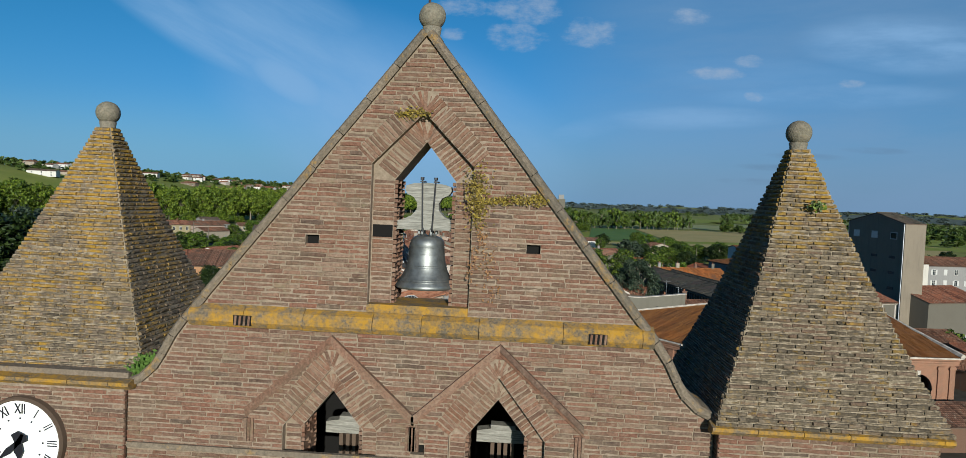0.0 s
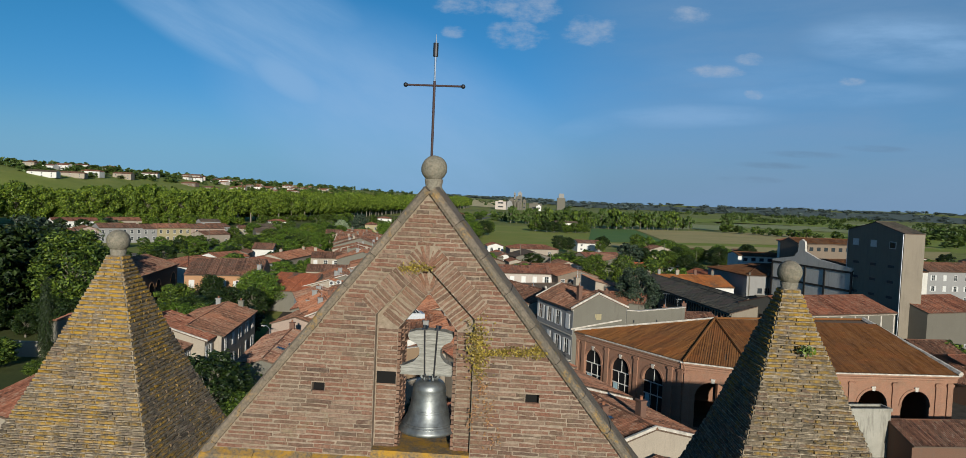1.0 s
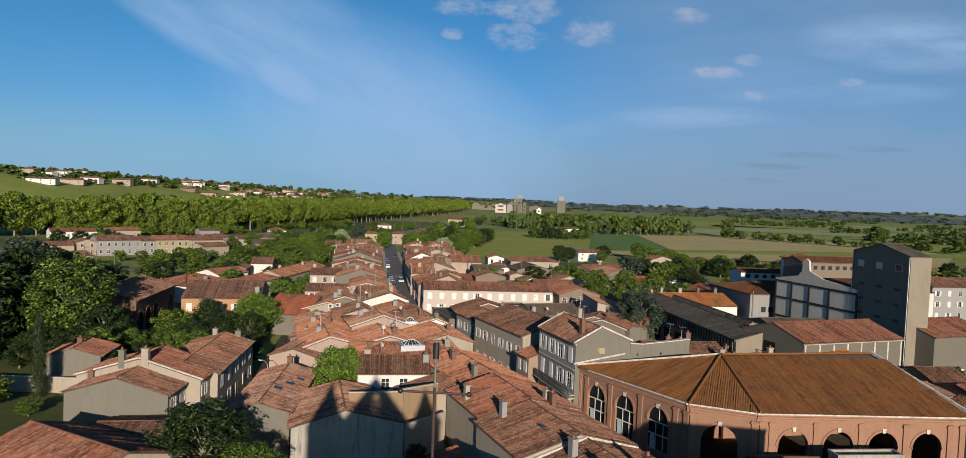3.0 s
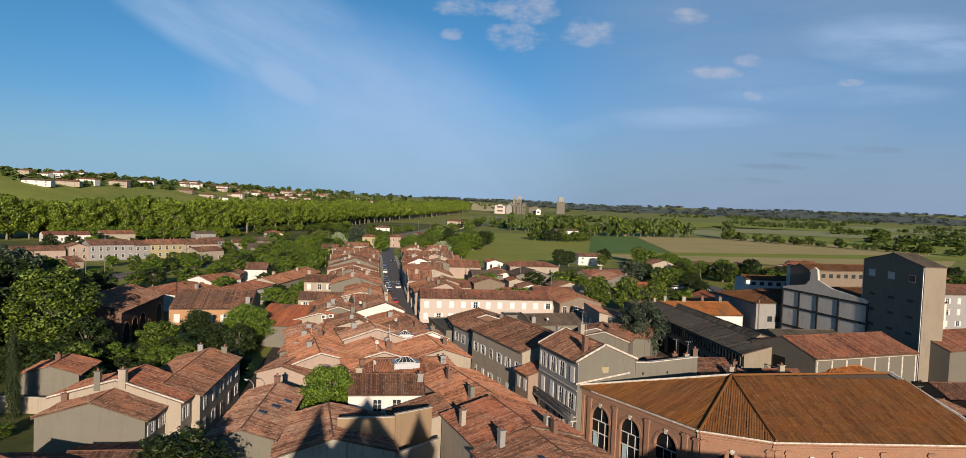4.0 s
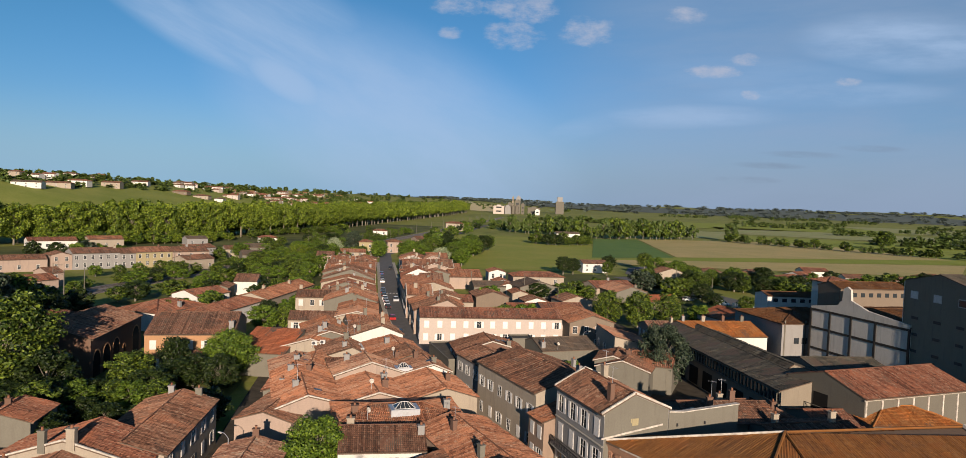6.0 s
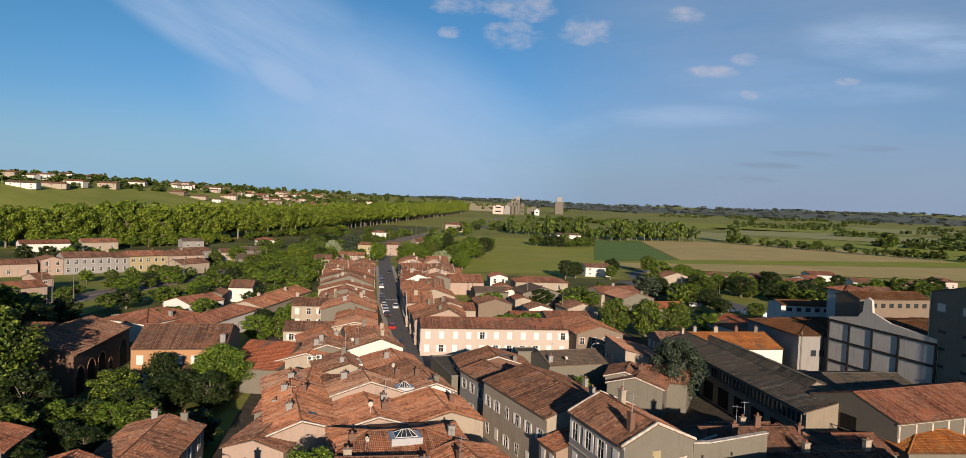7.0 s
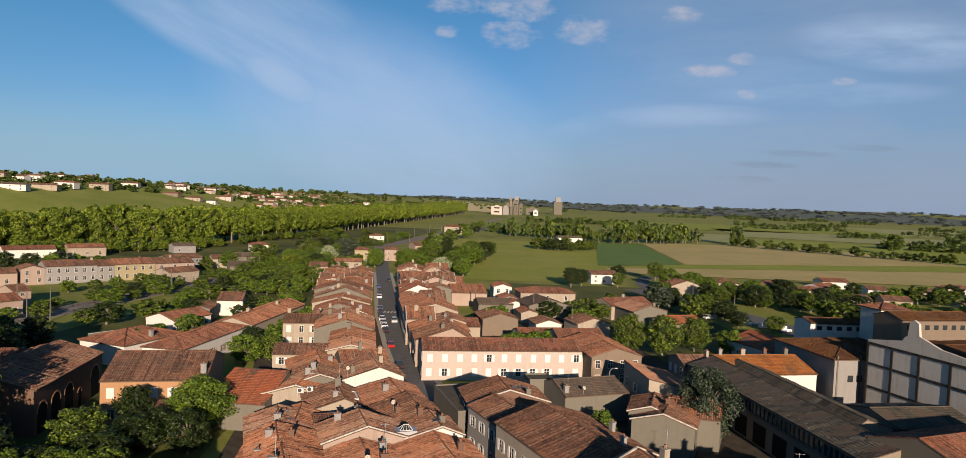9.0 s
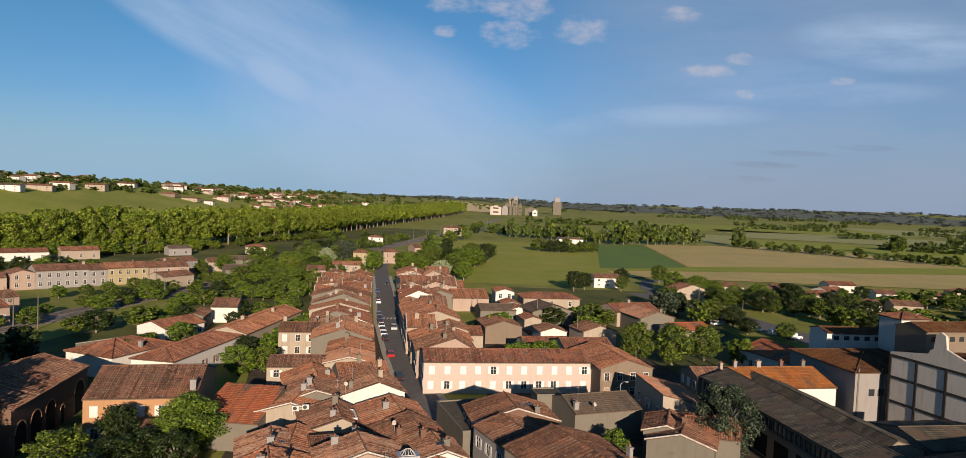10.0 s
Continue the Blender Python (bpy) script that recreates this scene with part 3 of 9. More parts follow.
class Bricks:
    """Bricks of one wall: the nearest ones become objects of their own, the rest one mesh."""

    def __init__(self, mat, seed):
        self.mat, self.r, self.near, self.rest = mat, random.Random(seed), [], Geo()

    def lay(self, m, near=False):
        """m takes the unit brick (x length, y depth from its face, z height) into place."""
        if near and len(self.near) < 300:
            self.near.append(m)
        else:
            b = self.r.choice(BRICKS)
            self.rest.add([m @ Vector(v) for v in b.v], b.f)

    def face(self, x0, x1, z0, z1, y=0.0, depth=0.06, near=False, turn=None):
        r = self.r
        m = Matrix.Translation((x0, y - 0.009 + r.uniform(-0.008, 0.006), z0 + r.uniform(-0.004, 0.004))) @ Matrix.Rotation(r.uniform(-0.008, 0.008), 4, "Y") @ Matrix.Diagonal((x1 - x0, depth, z1 - z0, 1))
        self.lay(turn @ m if turn else m, near)

    def course(self, a, b, z, y=0.0, near=False, turn=None, high=PITCH - 0.013, depth=0.06, sizes=(0.42, 0.40, 0.36, 0.28, 0.21, 0.43, 0.33, 0.26), gap=0.006):
        """One run of bricks from a to b at height z."""
        x = a
        while x < b - 0.03:
            w = self.r.choice(sizes) * self.r.uniform(0.94, 1.05)
            if b - (x + w) < 0.09:
                w = b - x
            w = min(w, b - x)
            self.face(x + gap, x + w - gap, z + 0.008, z + 0.008 + high * self.r.uniform(0.88, 1.06), y, depth, near, turn)
            x += w

    def done(self, owner):
        key = self.mat
        if key not in BRICK_MESHES:
            BRICK_MESHES[key] = [b.mesh("brick") for b in BRICKS]
            for me in BRICK_MESHES[key]:
                me.materials.append(MATS[self.mat])
        for m in self.near:
            b = new("brick", self.r.choice(BRICK_MESHES[key]))
            b.parent, b.matrix_local = owner, m
        if self.rest.v:
            part("brickwork", self.rest, self.mat, owner, kind="stuff")


def cut(spans, a, b):
    """Spans with the stretch a-b taken out."""
    out = []
    for p, q in spans:
        if b <= p or a >= q:
            out.append((p, q))
        else:
            out += [s for s in ((p, a), (b, q)) if s[1] - s[0] > 0.04]
    return out


def outline_wall(bm_name, outer, holes, y0, y1, mat, owner):
    """A slab in the x-z plane with openings right through it."""
    bm = bmesh.new()
    for loop in (outer, *holes):
        vs = [bm.verts.new((x, y0, z)) for x, z in loop]
        for i in range(len(vs)):
            bm.edges.new((vs[i], vs[(i + 1) % len(vs)]))
    bmesh.ops.triangle_fill(bm, use_beauty=True, use_dissolve=False, edges=bm.edges[:])
    made = bmesh.ops.extrude_face_region(bm, geom=bm.faces[:])
    for v in (e for e in made["geom"] if isinstance(e, bmesh.types.BMVert)):
        v.co.y = y1
    bmesh.ops.recalc_face_normals(bm, faces=bm.faces[:])
    return part(bm_name, bm, mat, owner)


GABLE_EDGE = [(4.32, 20.62), (4.05, 20.74), (3.86, 20.92), (3.72, 21.15), (3.58, 21.42), (3.40, 21.68), (3.12, 22.02), (0.0, 25.95)]


def gable_half(z):
    """Half the wall's width at a height."""
    if z < 20.62:
        return 4.32
    for (x0, z0), (x1, z1) in zip(GABLE_EDGE, GABLE_EDGE[1:]):
        if z <= z1:
            return x0 + (x1 - x0) * (z - z0) / (z1 - z0)
    return 0.0


def mitre(c, half, foot, spring, apex):
    return [(c - half, foot), (c + half, foot), (c + half, spring), (c, apex), (c - half, spring)]


# niche and opening of each arch: centre, half width, foot, spring, apex; the ring of bricks round it
UP_NICHE, UP_OPEN = (0.0, 0.74, 22.03, 24.08, 24.84), (0.03, 0.45, 22.03, 23.86, 24.43)
LOWS = (-1.23, 1.23)
LOW_NICHE, LOW_OPEN = (0.70, 17.6, 20.16, 21.06), (0.46, 17.6, 20.12, 20.70)

gable = thing("bell_gable", pose(X0, 0, 0), "pink brick bell gable with stone coping and ochre lichen", "church")
front = [(-x, z) for x, z in GABLE_EDGE[:-1]] + [(0.0, 25.95)] + [(x, z) for x, z in reversed(GABLE_EDGE[:-1])] + [(4.32, 14.0), (-4.32, 14.0)]
niches = [mitre(*UP_NICHE)] + [mitre(c, *LOW_NICHE) for c in LOWS]
opens = [mitre(*UP_OPEN)] + [mitre(c, *LOW_OPEN) for c in LOWS]
holes_at = [(-1.58, 22.86), (1.64, 22.86), (0.08, 19.86)]
pits = [[(x - 0.1, z), (x + 0.1, z), (x + 0.1, z + 0.15), (x - 0.1, z + 0.15)] for x, z in holes_at]
outline_wall("wall", front, niches + pits, 0.0, 0.14, "mortar", gable)
outline_wall("inner_wall", front, opens + pits[:0], 0.14, 0.80, "mortar", gable)

# near-black panels at the back of the putlog holes, painted-in shade
for x, z in holes_at:
    g = Geo()
    g.box(x - 0.1, x + 0.1, 0.105, 0.139, z, z + 0.15)
    part("putlog_hole", g, "inside_shade", gable)
# near-black plate on the pier face, standing for a shaded bearing slot
for s in (-1,):
    g = Geo()
    g.box(s * 0.60 - 0.12, s * 0.60 + 0.17, 0.122, 0.139, 23.02, 23.20)
    part("bearing_hole", g, "inside_shade", gable)
# vents: a near-black box behind the bars stands for the shade within
for x in (-2.52, 2.60):
    g = Geo()
    g.box(x - 0.13, x + 0.13, -0.175, -0.04, 21.66, 21.80)
    v = part("clay_vent", g, "inside_shade", gable)
    for k in range(4):
        q = Geo()
        q.tube((x - 0.1 + k * 0.066, -0.18, 21.66), (x - 0.09 + k * 0.066, -0.18, 21.80), 0.018, 0.018, 6)
        part("vent_bar", q, "brick_arch", v)
bk, ar = Bricks("brick_pink", 11), Bricks("brick_arch", 12)
RING = 0.31
z = 18.4
while z < 25.75:
    zm = z + PITCH / 2
    w = min(gable_half(z), gable_half(z + PITCH)) - 0.02
    spans = [(-w, w)]
    for c, half, spring, apex, ring in ((0.0, 0.74, 24.08, 24.84, RING), (LOWS[0], 0.70, 20.16, 21.06, 0.27), (LOWS[1], 0.70, 20.16, 21.06, 0.27)):
        s = (apex - spring) / half
        foot = 22.03 if c == 0.0 else 17.6
        grow = ring * math.hypot(1, s)
        out = (apex + grow - zm) / s
        if zm < foot or out <= 0:
            continue
        if zm < spring:
            spans = cut(spans, c - half, c + half)
            continue
        reach = min(out, half + (zm - spring) * s)
        if zm < apex:
            spans = cut(spans, c - reach, c + reach)
        else:
            reach = min(reach, ring * 0.98 if zm < apex + ring * 0.98 else 0.0)
            reach = min(out, max(reach, (zm - apex) * s))
            if zm < apex + ring:
                spans = cut(spans, c - out, c + out)
    for x, zz in holes_at:
        if zz < zm < zz + 0.15:
            spans = cut(spans, x - 0.1, x + 0.1)
    if not 21.60 < zm < 21.93:
        for a, b in spans:
            bk.course(a, b, z, near=22.0 < zm < 23.35 and (a > 0.5 or b < -0.5) or (21.2 < zm < 21.5))
    z += PITCH
bk.done(gable)


def arch_ring(c, half, spring, apex, thick, y, near=False, low=0.0):
    """Bricks on edge, square to each slope of a pointed arch."""
    s = (apex - spring) / half
    a = math.atan(s)
    for side in (-1, 1):
        n = int(math.hypot(half, apex - spring) / PITCH)
        run = math.hypot(half, apex - spring)
        for i in range(-int(low / PITCH), n):
            t = (i + 0.5) * run / n
            px, pz = c + side * (half - t * math.cos(a)), spring + t * math.sin(a)
            # local x runs out from the slope
            if side > 0:
                out = Matrix.Translation((px, 0, pz)) @ Matrix(((math.sin(a), 0, -math.cos(a), 0), (0, 1, 0, 0), (math.cos(a), 0, math.sin(a), 0), (0, 0, 0, 1)))
            else:
                out = Matrix.Translation((px, 0, pz)) @ Matrix(((-math.sin(a), 0, -math.cos(a), 0), (0, 1, 0, 0), (math.cos(a), 0, -math.sin(a), 0), (0, 0, 0, 1)))
            ar.face(0.006, thick - 0.004, -0.029, 0.029, y, 0.07, near, out)
    # the bricks that fan out at the point of the arch
    m = max(3, int(2 * a * thick * 0.8 / PITCH))
    for i in range(m):
        t = -a + 2 * a * (i + 0.5) / m
        fan = Matrix.Translation((c, 0, apex)) @ Matrix(((math.sin(t), 0, -math.cos(t), 0), (0, 1, 0, 0), (math.cos(t), 0, math.sin(t), 0), (0, 0, 0, 1)))
        ar.face(0.03, thick - 0.004, -0.027, 0.027, y + 0.004, 0.06, near, fan)


arch_ring(0.0, 0.74, 24.08, 24.84, RING, 0.0, True)
arch_ring(0.03, 0.45, 23.86, 24.43, 0.33, 0.14, True)
for c in LOWS:
    arch_ring(c, 0.70, 20.16, 21.06, 0.27, 0.0, True)
    arch_ring(c, 0.46, 20.12, 20.70, 0.25, 0.14, True)
# the piers within each niche
for c, half, inner, foot, top in ((0.0, 0.74, 0.45, 22.03, 23.86), (LOWS[0], 0.70, 0.46, 18.4, 20.12), (LOWS[1], 0.70, 0.46, 18.4, 20.12)):
    z = foot
    while z < top:
        if not (c == 0.0 and 23.02 < z < 23.22):
            ar.course(c - half + 0.01, c - inner + (0.03 if c == 0 else 0), z, 0.14)
        ar.course(c + inner + (0.03 if c == 0 else 0), c + half - 0.01, z, 0.14)
        # the reveals
        for side in (-1, 1):
            ar.course(0.15, 0.76, z, 0, turn=Matrix.Translation((c + side * inner + (0.03 if c == 0 else 0), 0, 0)) @ Matrix.Rotation(side * math.pi / 2, 4, "Z") @ (Matrix.Identity(4) if side > 0 else Matrix.Translation((-0.9, 0, 0))))
        z += PITCH
ar.done(gable)

# hood moulds over the lower arches
for c in LOWS:
    for side in (-1, 1):
        g = Geo()
        s, top, half = 0.90, 21.56, 1.25
        p = [(c, top), (c + side * half, top - half * s), (c + side * half, top - half * s - 0.10), (c, top - 0.10)]
        g.prism([(x, 0, z) for x, z in p], (0, -0.09, 0), (0, 0.02, 0))
        p = [(c, top - 0.10), (c + side * half, top - half * s - 0.10), (c + side * half, top - half * s - 0.16), (c, top - 0.16)]
        g.prism([(x, 0, z) for x, z in p], (0, -0.05, 0), (0, 0.02, 0))
        part("hood_mould", g, "brick_arch", gable)
        for k in range(3):
            b = Geo()
            x = c + side * (half - 0.05) - 0.07 + k * 0.05
            b.box(x, x + 0.04, -0.04, 0.02, top - half * s - 0.52, top - half * s - 0.17)
            part("label_stop", b, "brick_pink", gable)

# ledge below the gable, in long stones covered with ochre lichen
r = random.Random(3)
x = -3.34
while x < 3.4:
    w = min(r.uniform(0.7, 1.2), 3.4 - x)
    g = Geo()
    f = r.uniform(-0.01, 0.01)
    g.prism([(0, 0.0, 21.60), (0, -0.10 + f, 21.62), (0, -0.16 + f, 21.70), (0, -0.16 + f, 21.76), (0, -0.11 + f, 21.86), (0, 0.0, 21.93 + f)], (x + 0.004, 0, 0), (x + w - 0.004, 0, 0))
    part("ledge_stone", g, "stone_lichen", gable)
    x += w
g = Geo()
g.box(-0.735, 0.735, -0.05, 0.79, 21.93, 22.05)
part("opening_sill", g, "stone_lichen", gable)
g = Geo()
g.box(-4.3, 4.3, -0.05, 0.02, 19.72, 19.80)
part("string_course", g, "stone_coping", gable)

# coping: stones along both edges
for side in (-1, 1):
    line = []
    for (x0, z0), (x1, z1) in zip(GABLE_EDGE, GABLE_EDGE[1:]):
        n = max(1, round(math.hypot(x1 - x0, z1 - z0) / 0.62))
        line += [(x0 + (x1 - x0) * i / n, z0 + (z1 - z0) * i / n) for i in range(n)]
    line.append(GABLE_EDGE[-1])
    for (x0, z0), (x1, z1) in zip(line, line[1:]):
        d = Vector((x1 - x0, 0, z1 - z0)).normalized()
        nx = Vector((-d.z, 0, d.x)) if d.x > 0 else Vector((d.z, 0, -d.x))
        nx = Vector((abs(d.z), 0, abs(d.x)))
        lift = r.uniform(-0.006, 0.006)
        prof = [(-0.07, -0.02), (-0.095, 0.03), (-0.085, 0.075), (-0.04, 0.105), (0.25, 0.125), (0.62, 0.125), (0.85, 0.10), (0.88, 0.04), (0.86, -0.02)]
        a, b = Vector((x0, 0, z0)) + d * 0.004, Vector((x1, 0, z1)) - d * 0.004
        g = Geo()
        ring = [[Vector((side * (p + nx * (h + lift)).x, y, (p + nx * (h + lift)).z)) for y, h in prof] for p in (a, b)]
        n = len(prof)
        g.add(ring[0] + ring[1], [tuple(range(n)), tuple(range(2 * n - 1, n - 1, -1))] + [(i, i + n, (i + 1) % n + n, (i + 1) % n) for i in range(n)])
        ob = part("coping_stone", g, "stone_coping", gable)
        for p in ob.data.polygons:
            p.use_smooth = False


def ball_rows(r, n=12):
    return [(max(0.004, r * math.sin(math.pi * i / n)), -r * math.cos(math.pi * i / n)) for i in range(n + 1)]


def finial(owner, at, r, neck):
    g = Geo()
    x, y, z = at
    g.lathe((x, y, z - r - neck), [(r * 0.9, 0), (r * 0.62, neck * 0.5), (r * 0.72, neck + 0.04)], 16)
    f = part("finial", g, "stone_ball", owner, "round stone ball finial", True)
    b = Geo()
    b.lathe(at, ball_rows(r), 24)
    for i, v in enumerate(b.v):
        k = 1 + 0.04 * noise.noise(Vector(v) * 9)
        b.v[i] = tuple(Vector(at) + (Vector(v) - Vector(at)) * k)
    part("ball", b, "stone_ball", f, smooth=True)
    return f


finial(gable, (0.0, 0.40, 26.30), 0.20, 0.16)
cross = thing("roof_cross", pose(X0 - 0.05, 0.40, 26.48), "thin iron cross with a lightning rod tip", "cross")
g = Geo()
g.tube((0, 0, 0), (0, 0, 1.15), 0.02, 0.02)
part("post", g, "iron_red", cross)
g = Geo()
g.tube((0, 0, 1.15), (0, 0, 1.52), 0.016, 0.016)
part("upper_post", g, "steel", cross)
g = Geo()
g.tube((-0.44, 0, 1.08), (0.44, 0, 1.08), 0.016, 0.016)
arm = part("arm", g, "iron_red", cross)
for s in (-1, 1):
    b = Geo()
    b.lathe((s * 0.44, 0, 1.08), ball_rows(0.035, 8), 12)
    part("knob", b, "iron", arm, smooth=True)
g = Geo()
g.tube((0, 0, 1.52), (0, 0, 1.72), 0.04, 0.04, 12)
part("rod_head", g, "iron", cross)
g = Geo()
g.tube((0, 0, 1.72), (0, 0, 1.86), 0.012, 0.003)
part("tip", g, "steel", cross)

# the bell in the upper opening
bell = thing("bell", pose(X0 + 0.06, 0.36, 22.28), "grey bronze bell hung from a weathered wooden yoke", "bell")
g = Geo()
rows = [(0.40, 0.0), (0.415, 0.025), (0.40, 0.06), (0.365, 0.12), (0.325, 0.19), (0.29, 0.27), (0.265, 0.36), (0.25, 0.46), (0.24, 0.56), (0.232, 0.62), (0.236, 0.64), (0.232, 0.66), (0.225, 0.70), (0.195, 0.745), (0.14, 0.775), (0.06, 0.785)]
g.lathe((0, 0, 0), rows + [(0.05, 0.74), (0.19, 0.70), (0.25, 0.3), (0.36, 0.02)], 40)
g.v = [(x * 1.09, y * 1.09, z) for x, y, z in g.v]
body = part("bell_body", g, "bronze", bell, smooth=True)
for zz, rr in ((0.10, 0.417), (0.13, 0.395), (0.30, 0.311), (0.33, 0.303), (0.50, 0.272), (0.60, 0.262)):
    g = Geo()
    g.lathe((0, 0, zz), [(rr - 0.012, 0), (rr + 0.006, 0.006), (rr - 0.012, 0.014)], 40)
    part("moulding", g, "bronze", body, smooth=True)
g = Geo()
for a in range(6):
    t = a * math.pi / 3
    p = [Vector((0.05 * math.cos(t), 0.05 * math.sin(t), 0.77)), Vector((0.13 * math.cos(t), 0.13 * math.sin(t), 0.80)), Vector((0.13 * math.cos(t), 0.13 * math.sin(t), 0.87)), Vector((0.04 * math.cos(t), 0.04 * math.sin(t), 0.90))]
    for q0, q1 in zip(p, p[1:]):
        g.tube(q0, q1, 0.022, 0.022, 6)
part("crown", g, "bronze", bell)
g = Geo()
half = [(0.70, 0.86), (0.70, 0.95), (0.40, 1.00), (0.24, 1.07), (0.165, 1.16), (0.16, 1.26), (0.21, 1.34), (0.31, 1.39), (0.345, 1.45), (0.335, 1.51), (0.22, 1.545), (0.0, 1.56)]
shape = [(x, z) for x, z in half] + [(-x, z) for x, z in reversed(half[:-1])]
g.prism([(x, 0, z) for x, z in shape], (0, -0.11, 0), (0, 0.11, 0))
yoke = part("yoke", g, "old_wood", bell, "grey weathered wooden yoke")
for x in (-0.09, 0.11):
    g = Geo()
    g.tube((x * 0.7, -0.135, 0.84), (x, -0.135, 1.62), 0.012, 0.012)
    g.tube((x, -0.135, 1.60), (x, -0.135, 1.64), 0.028, 0.028, 6)
    g.box(x - 0.03, x + 0.03, -0.15, 0.13, 1.565, 1.585)
    part("strap", g, "iron", yoke)
g = Geo()
g.tube((0, -0.02, 0.70), (0.0, -0.02, 0.08), 0.016, 0.03)
part("clapper", g, "iron", bell)
for s in (-1, 1):
    g = Geo()
    g.box(s * 0.62 - 0.12, s * 0.62 + 0.12, -0.15, 0.25, 0.80, 0.86)
    part("bearing", g, "iron", bell)

# bells in the lower openings, in a chamber painted near black for shade
chamber = thing("bell_chamber", pose(X0, 0.8, 0), "closed bell chamber behind the lower arches, painted near black for shade", "bell chamber")
g = Geo()
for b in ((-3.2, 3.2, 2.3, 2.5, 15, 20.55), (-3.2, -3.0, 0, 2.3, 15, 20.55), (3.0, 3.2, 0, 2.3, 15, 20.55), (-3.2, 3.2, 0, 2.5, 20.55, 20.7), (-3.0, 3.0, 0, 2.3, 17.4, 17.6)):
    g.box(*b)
part("chamber_wall", g, "inside_shade", chamber)
for c in LOWS:
    f = thing("church_bell", pose(X0 + c + 0.08, 1.15, 0), "wooden yoke of a bell in a dark arch", "bell", "bells of the lower arches")
    g = Geo()
    g.prism([(x * 1.0, 0, z) for x, z in ((-0.42, 19.74), (-0.42, 19.92), (-0.20, 19.96), (-0.20, 20.02), (0.20, 20.02), (0.20, 19.96), (0.42, 19.92), (0.42, 19.74))], (0, -0.1, 0), (0, 0.12, 0))
    part("yoke", g, "old_wood", f)
    for x in (-0.16, -0.05, 0.05, 0.16):
        g = Geo()
        g.box(x - 0.03, x + 0.03, -0.12, 0.1, 19.0, 19.74)
        part("post", g, "wood_dark", f)
    g = Geo()
    g.lathe((0, 0.05, 18.3), [(0.42, 0), (0.34, 0.16), (0.27, 0.4), (0.24, 0.62), (0.1, 0.7)], 24)
    part("bell_body", g, "bronze", f, smooth=True)

# ---- the two corner towers with stepped brick spires ----
def spire(cx, cy, half, z0, z1, mat, seed, lean, label):
    t = thing("brick_spire", pose(cx, cy, 0), label, "spire", "spires of the church")
    bs = Bricks(mat, seed)
    core = Geo()
    n = int((z1 - z0) / 0.070)
    lv = []
    for i in range(n):
        f = i / n
        lv.append((half * (1 - f) ** 1.04 * (1 - 0.05 * math.sin(math.pi * f)) + 0.13 * f, z0 + 0.070 * i))
    for w, z in lv:
        core.box(-w + 0.014 + lean * (z - z0), w - 0.014 + lean * (z - z0), -w + 0.014, w - 0.014, z, z + 0.0705)
    part("core", core, "mortar_pale", t, kind="stuff")
    for w, z in lv:
        for q in range(4):
            turn = Matrix.Translation((lean * (z - z0), 0, 0)) @ Matrix.Rotation(q * math.pi / 2, 4, "Z") @ Matrix.Translation((0, -w, 0))
            bs.course(-w + bs.r.uniform(0, 0.03), w - 0.03, z, 0, near=(q == 0 and z - z0 < 0.75), turn=turn @ Matrix.Translation((0, bs.r.uniform(-0.014, 0.014), 0)) @ Matrix.Rotation(bs.r.uniform(-0.006, 0.006), 4, "Z"), high=0.048, depth=0.12, sizes=(0.26, 0.22, 0.17, 0.28, 0.14, 0.24, 0.12), gap=0.004)
    bs.done(t)
    top = lv[-1][1] + 0.07
    finial(t, (lean * (top - z0), 0, top + 0.26), 0.195, 0.14)
    return t


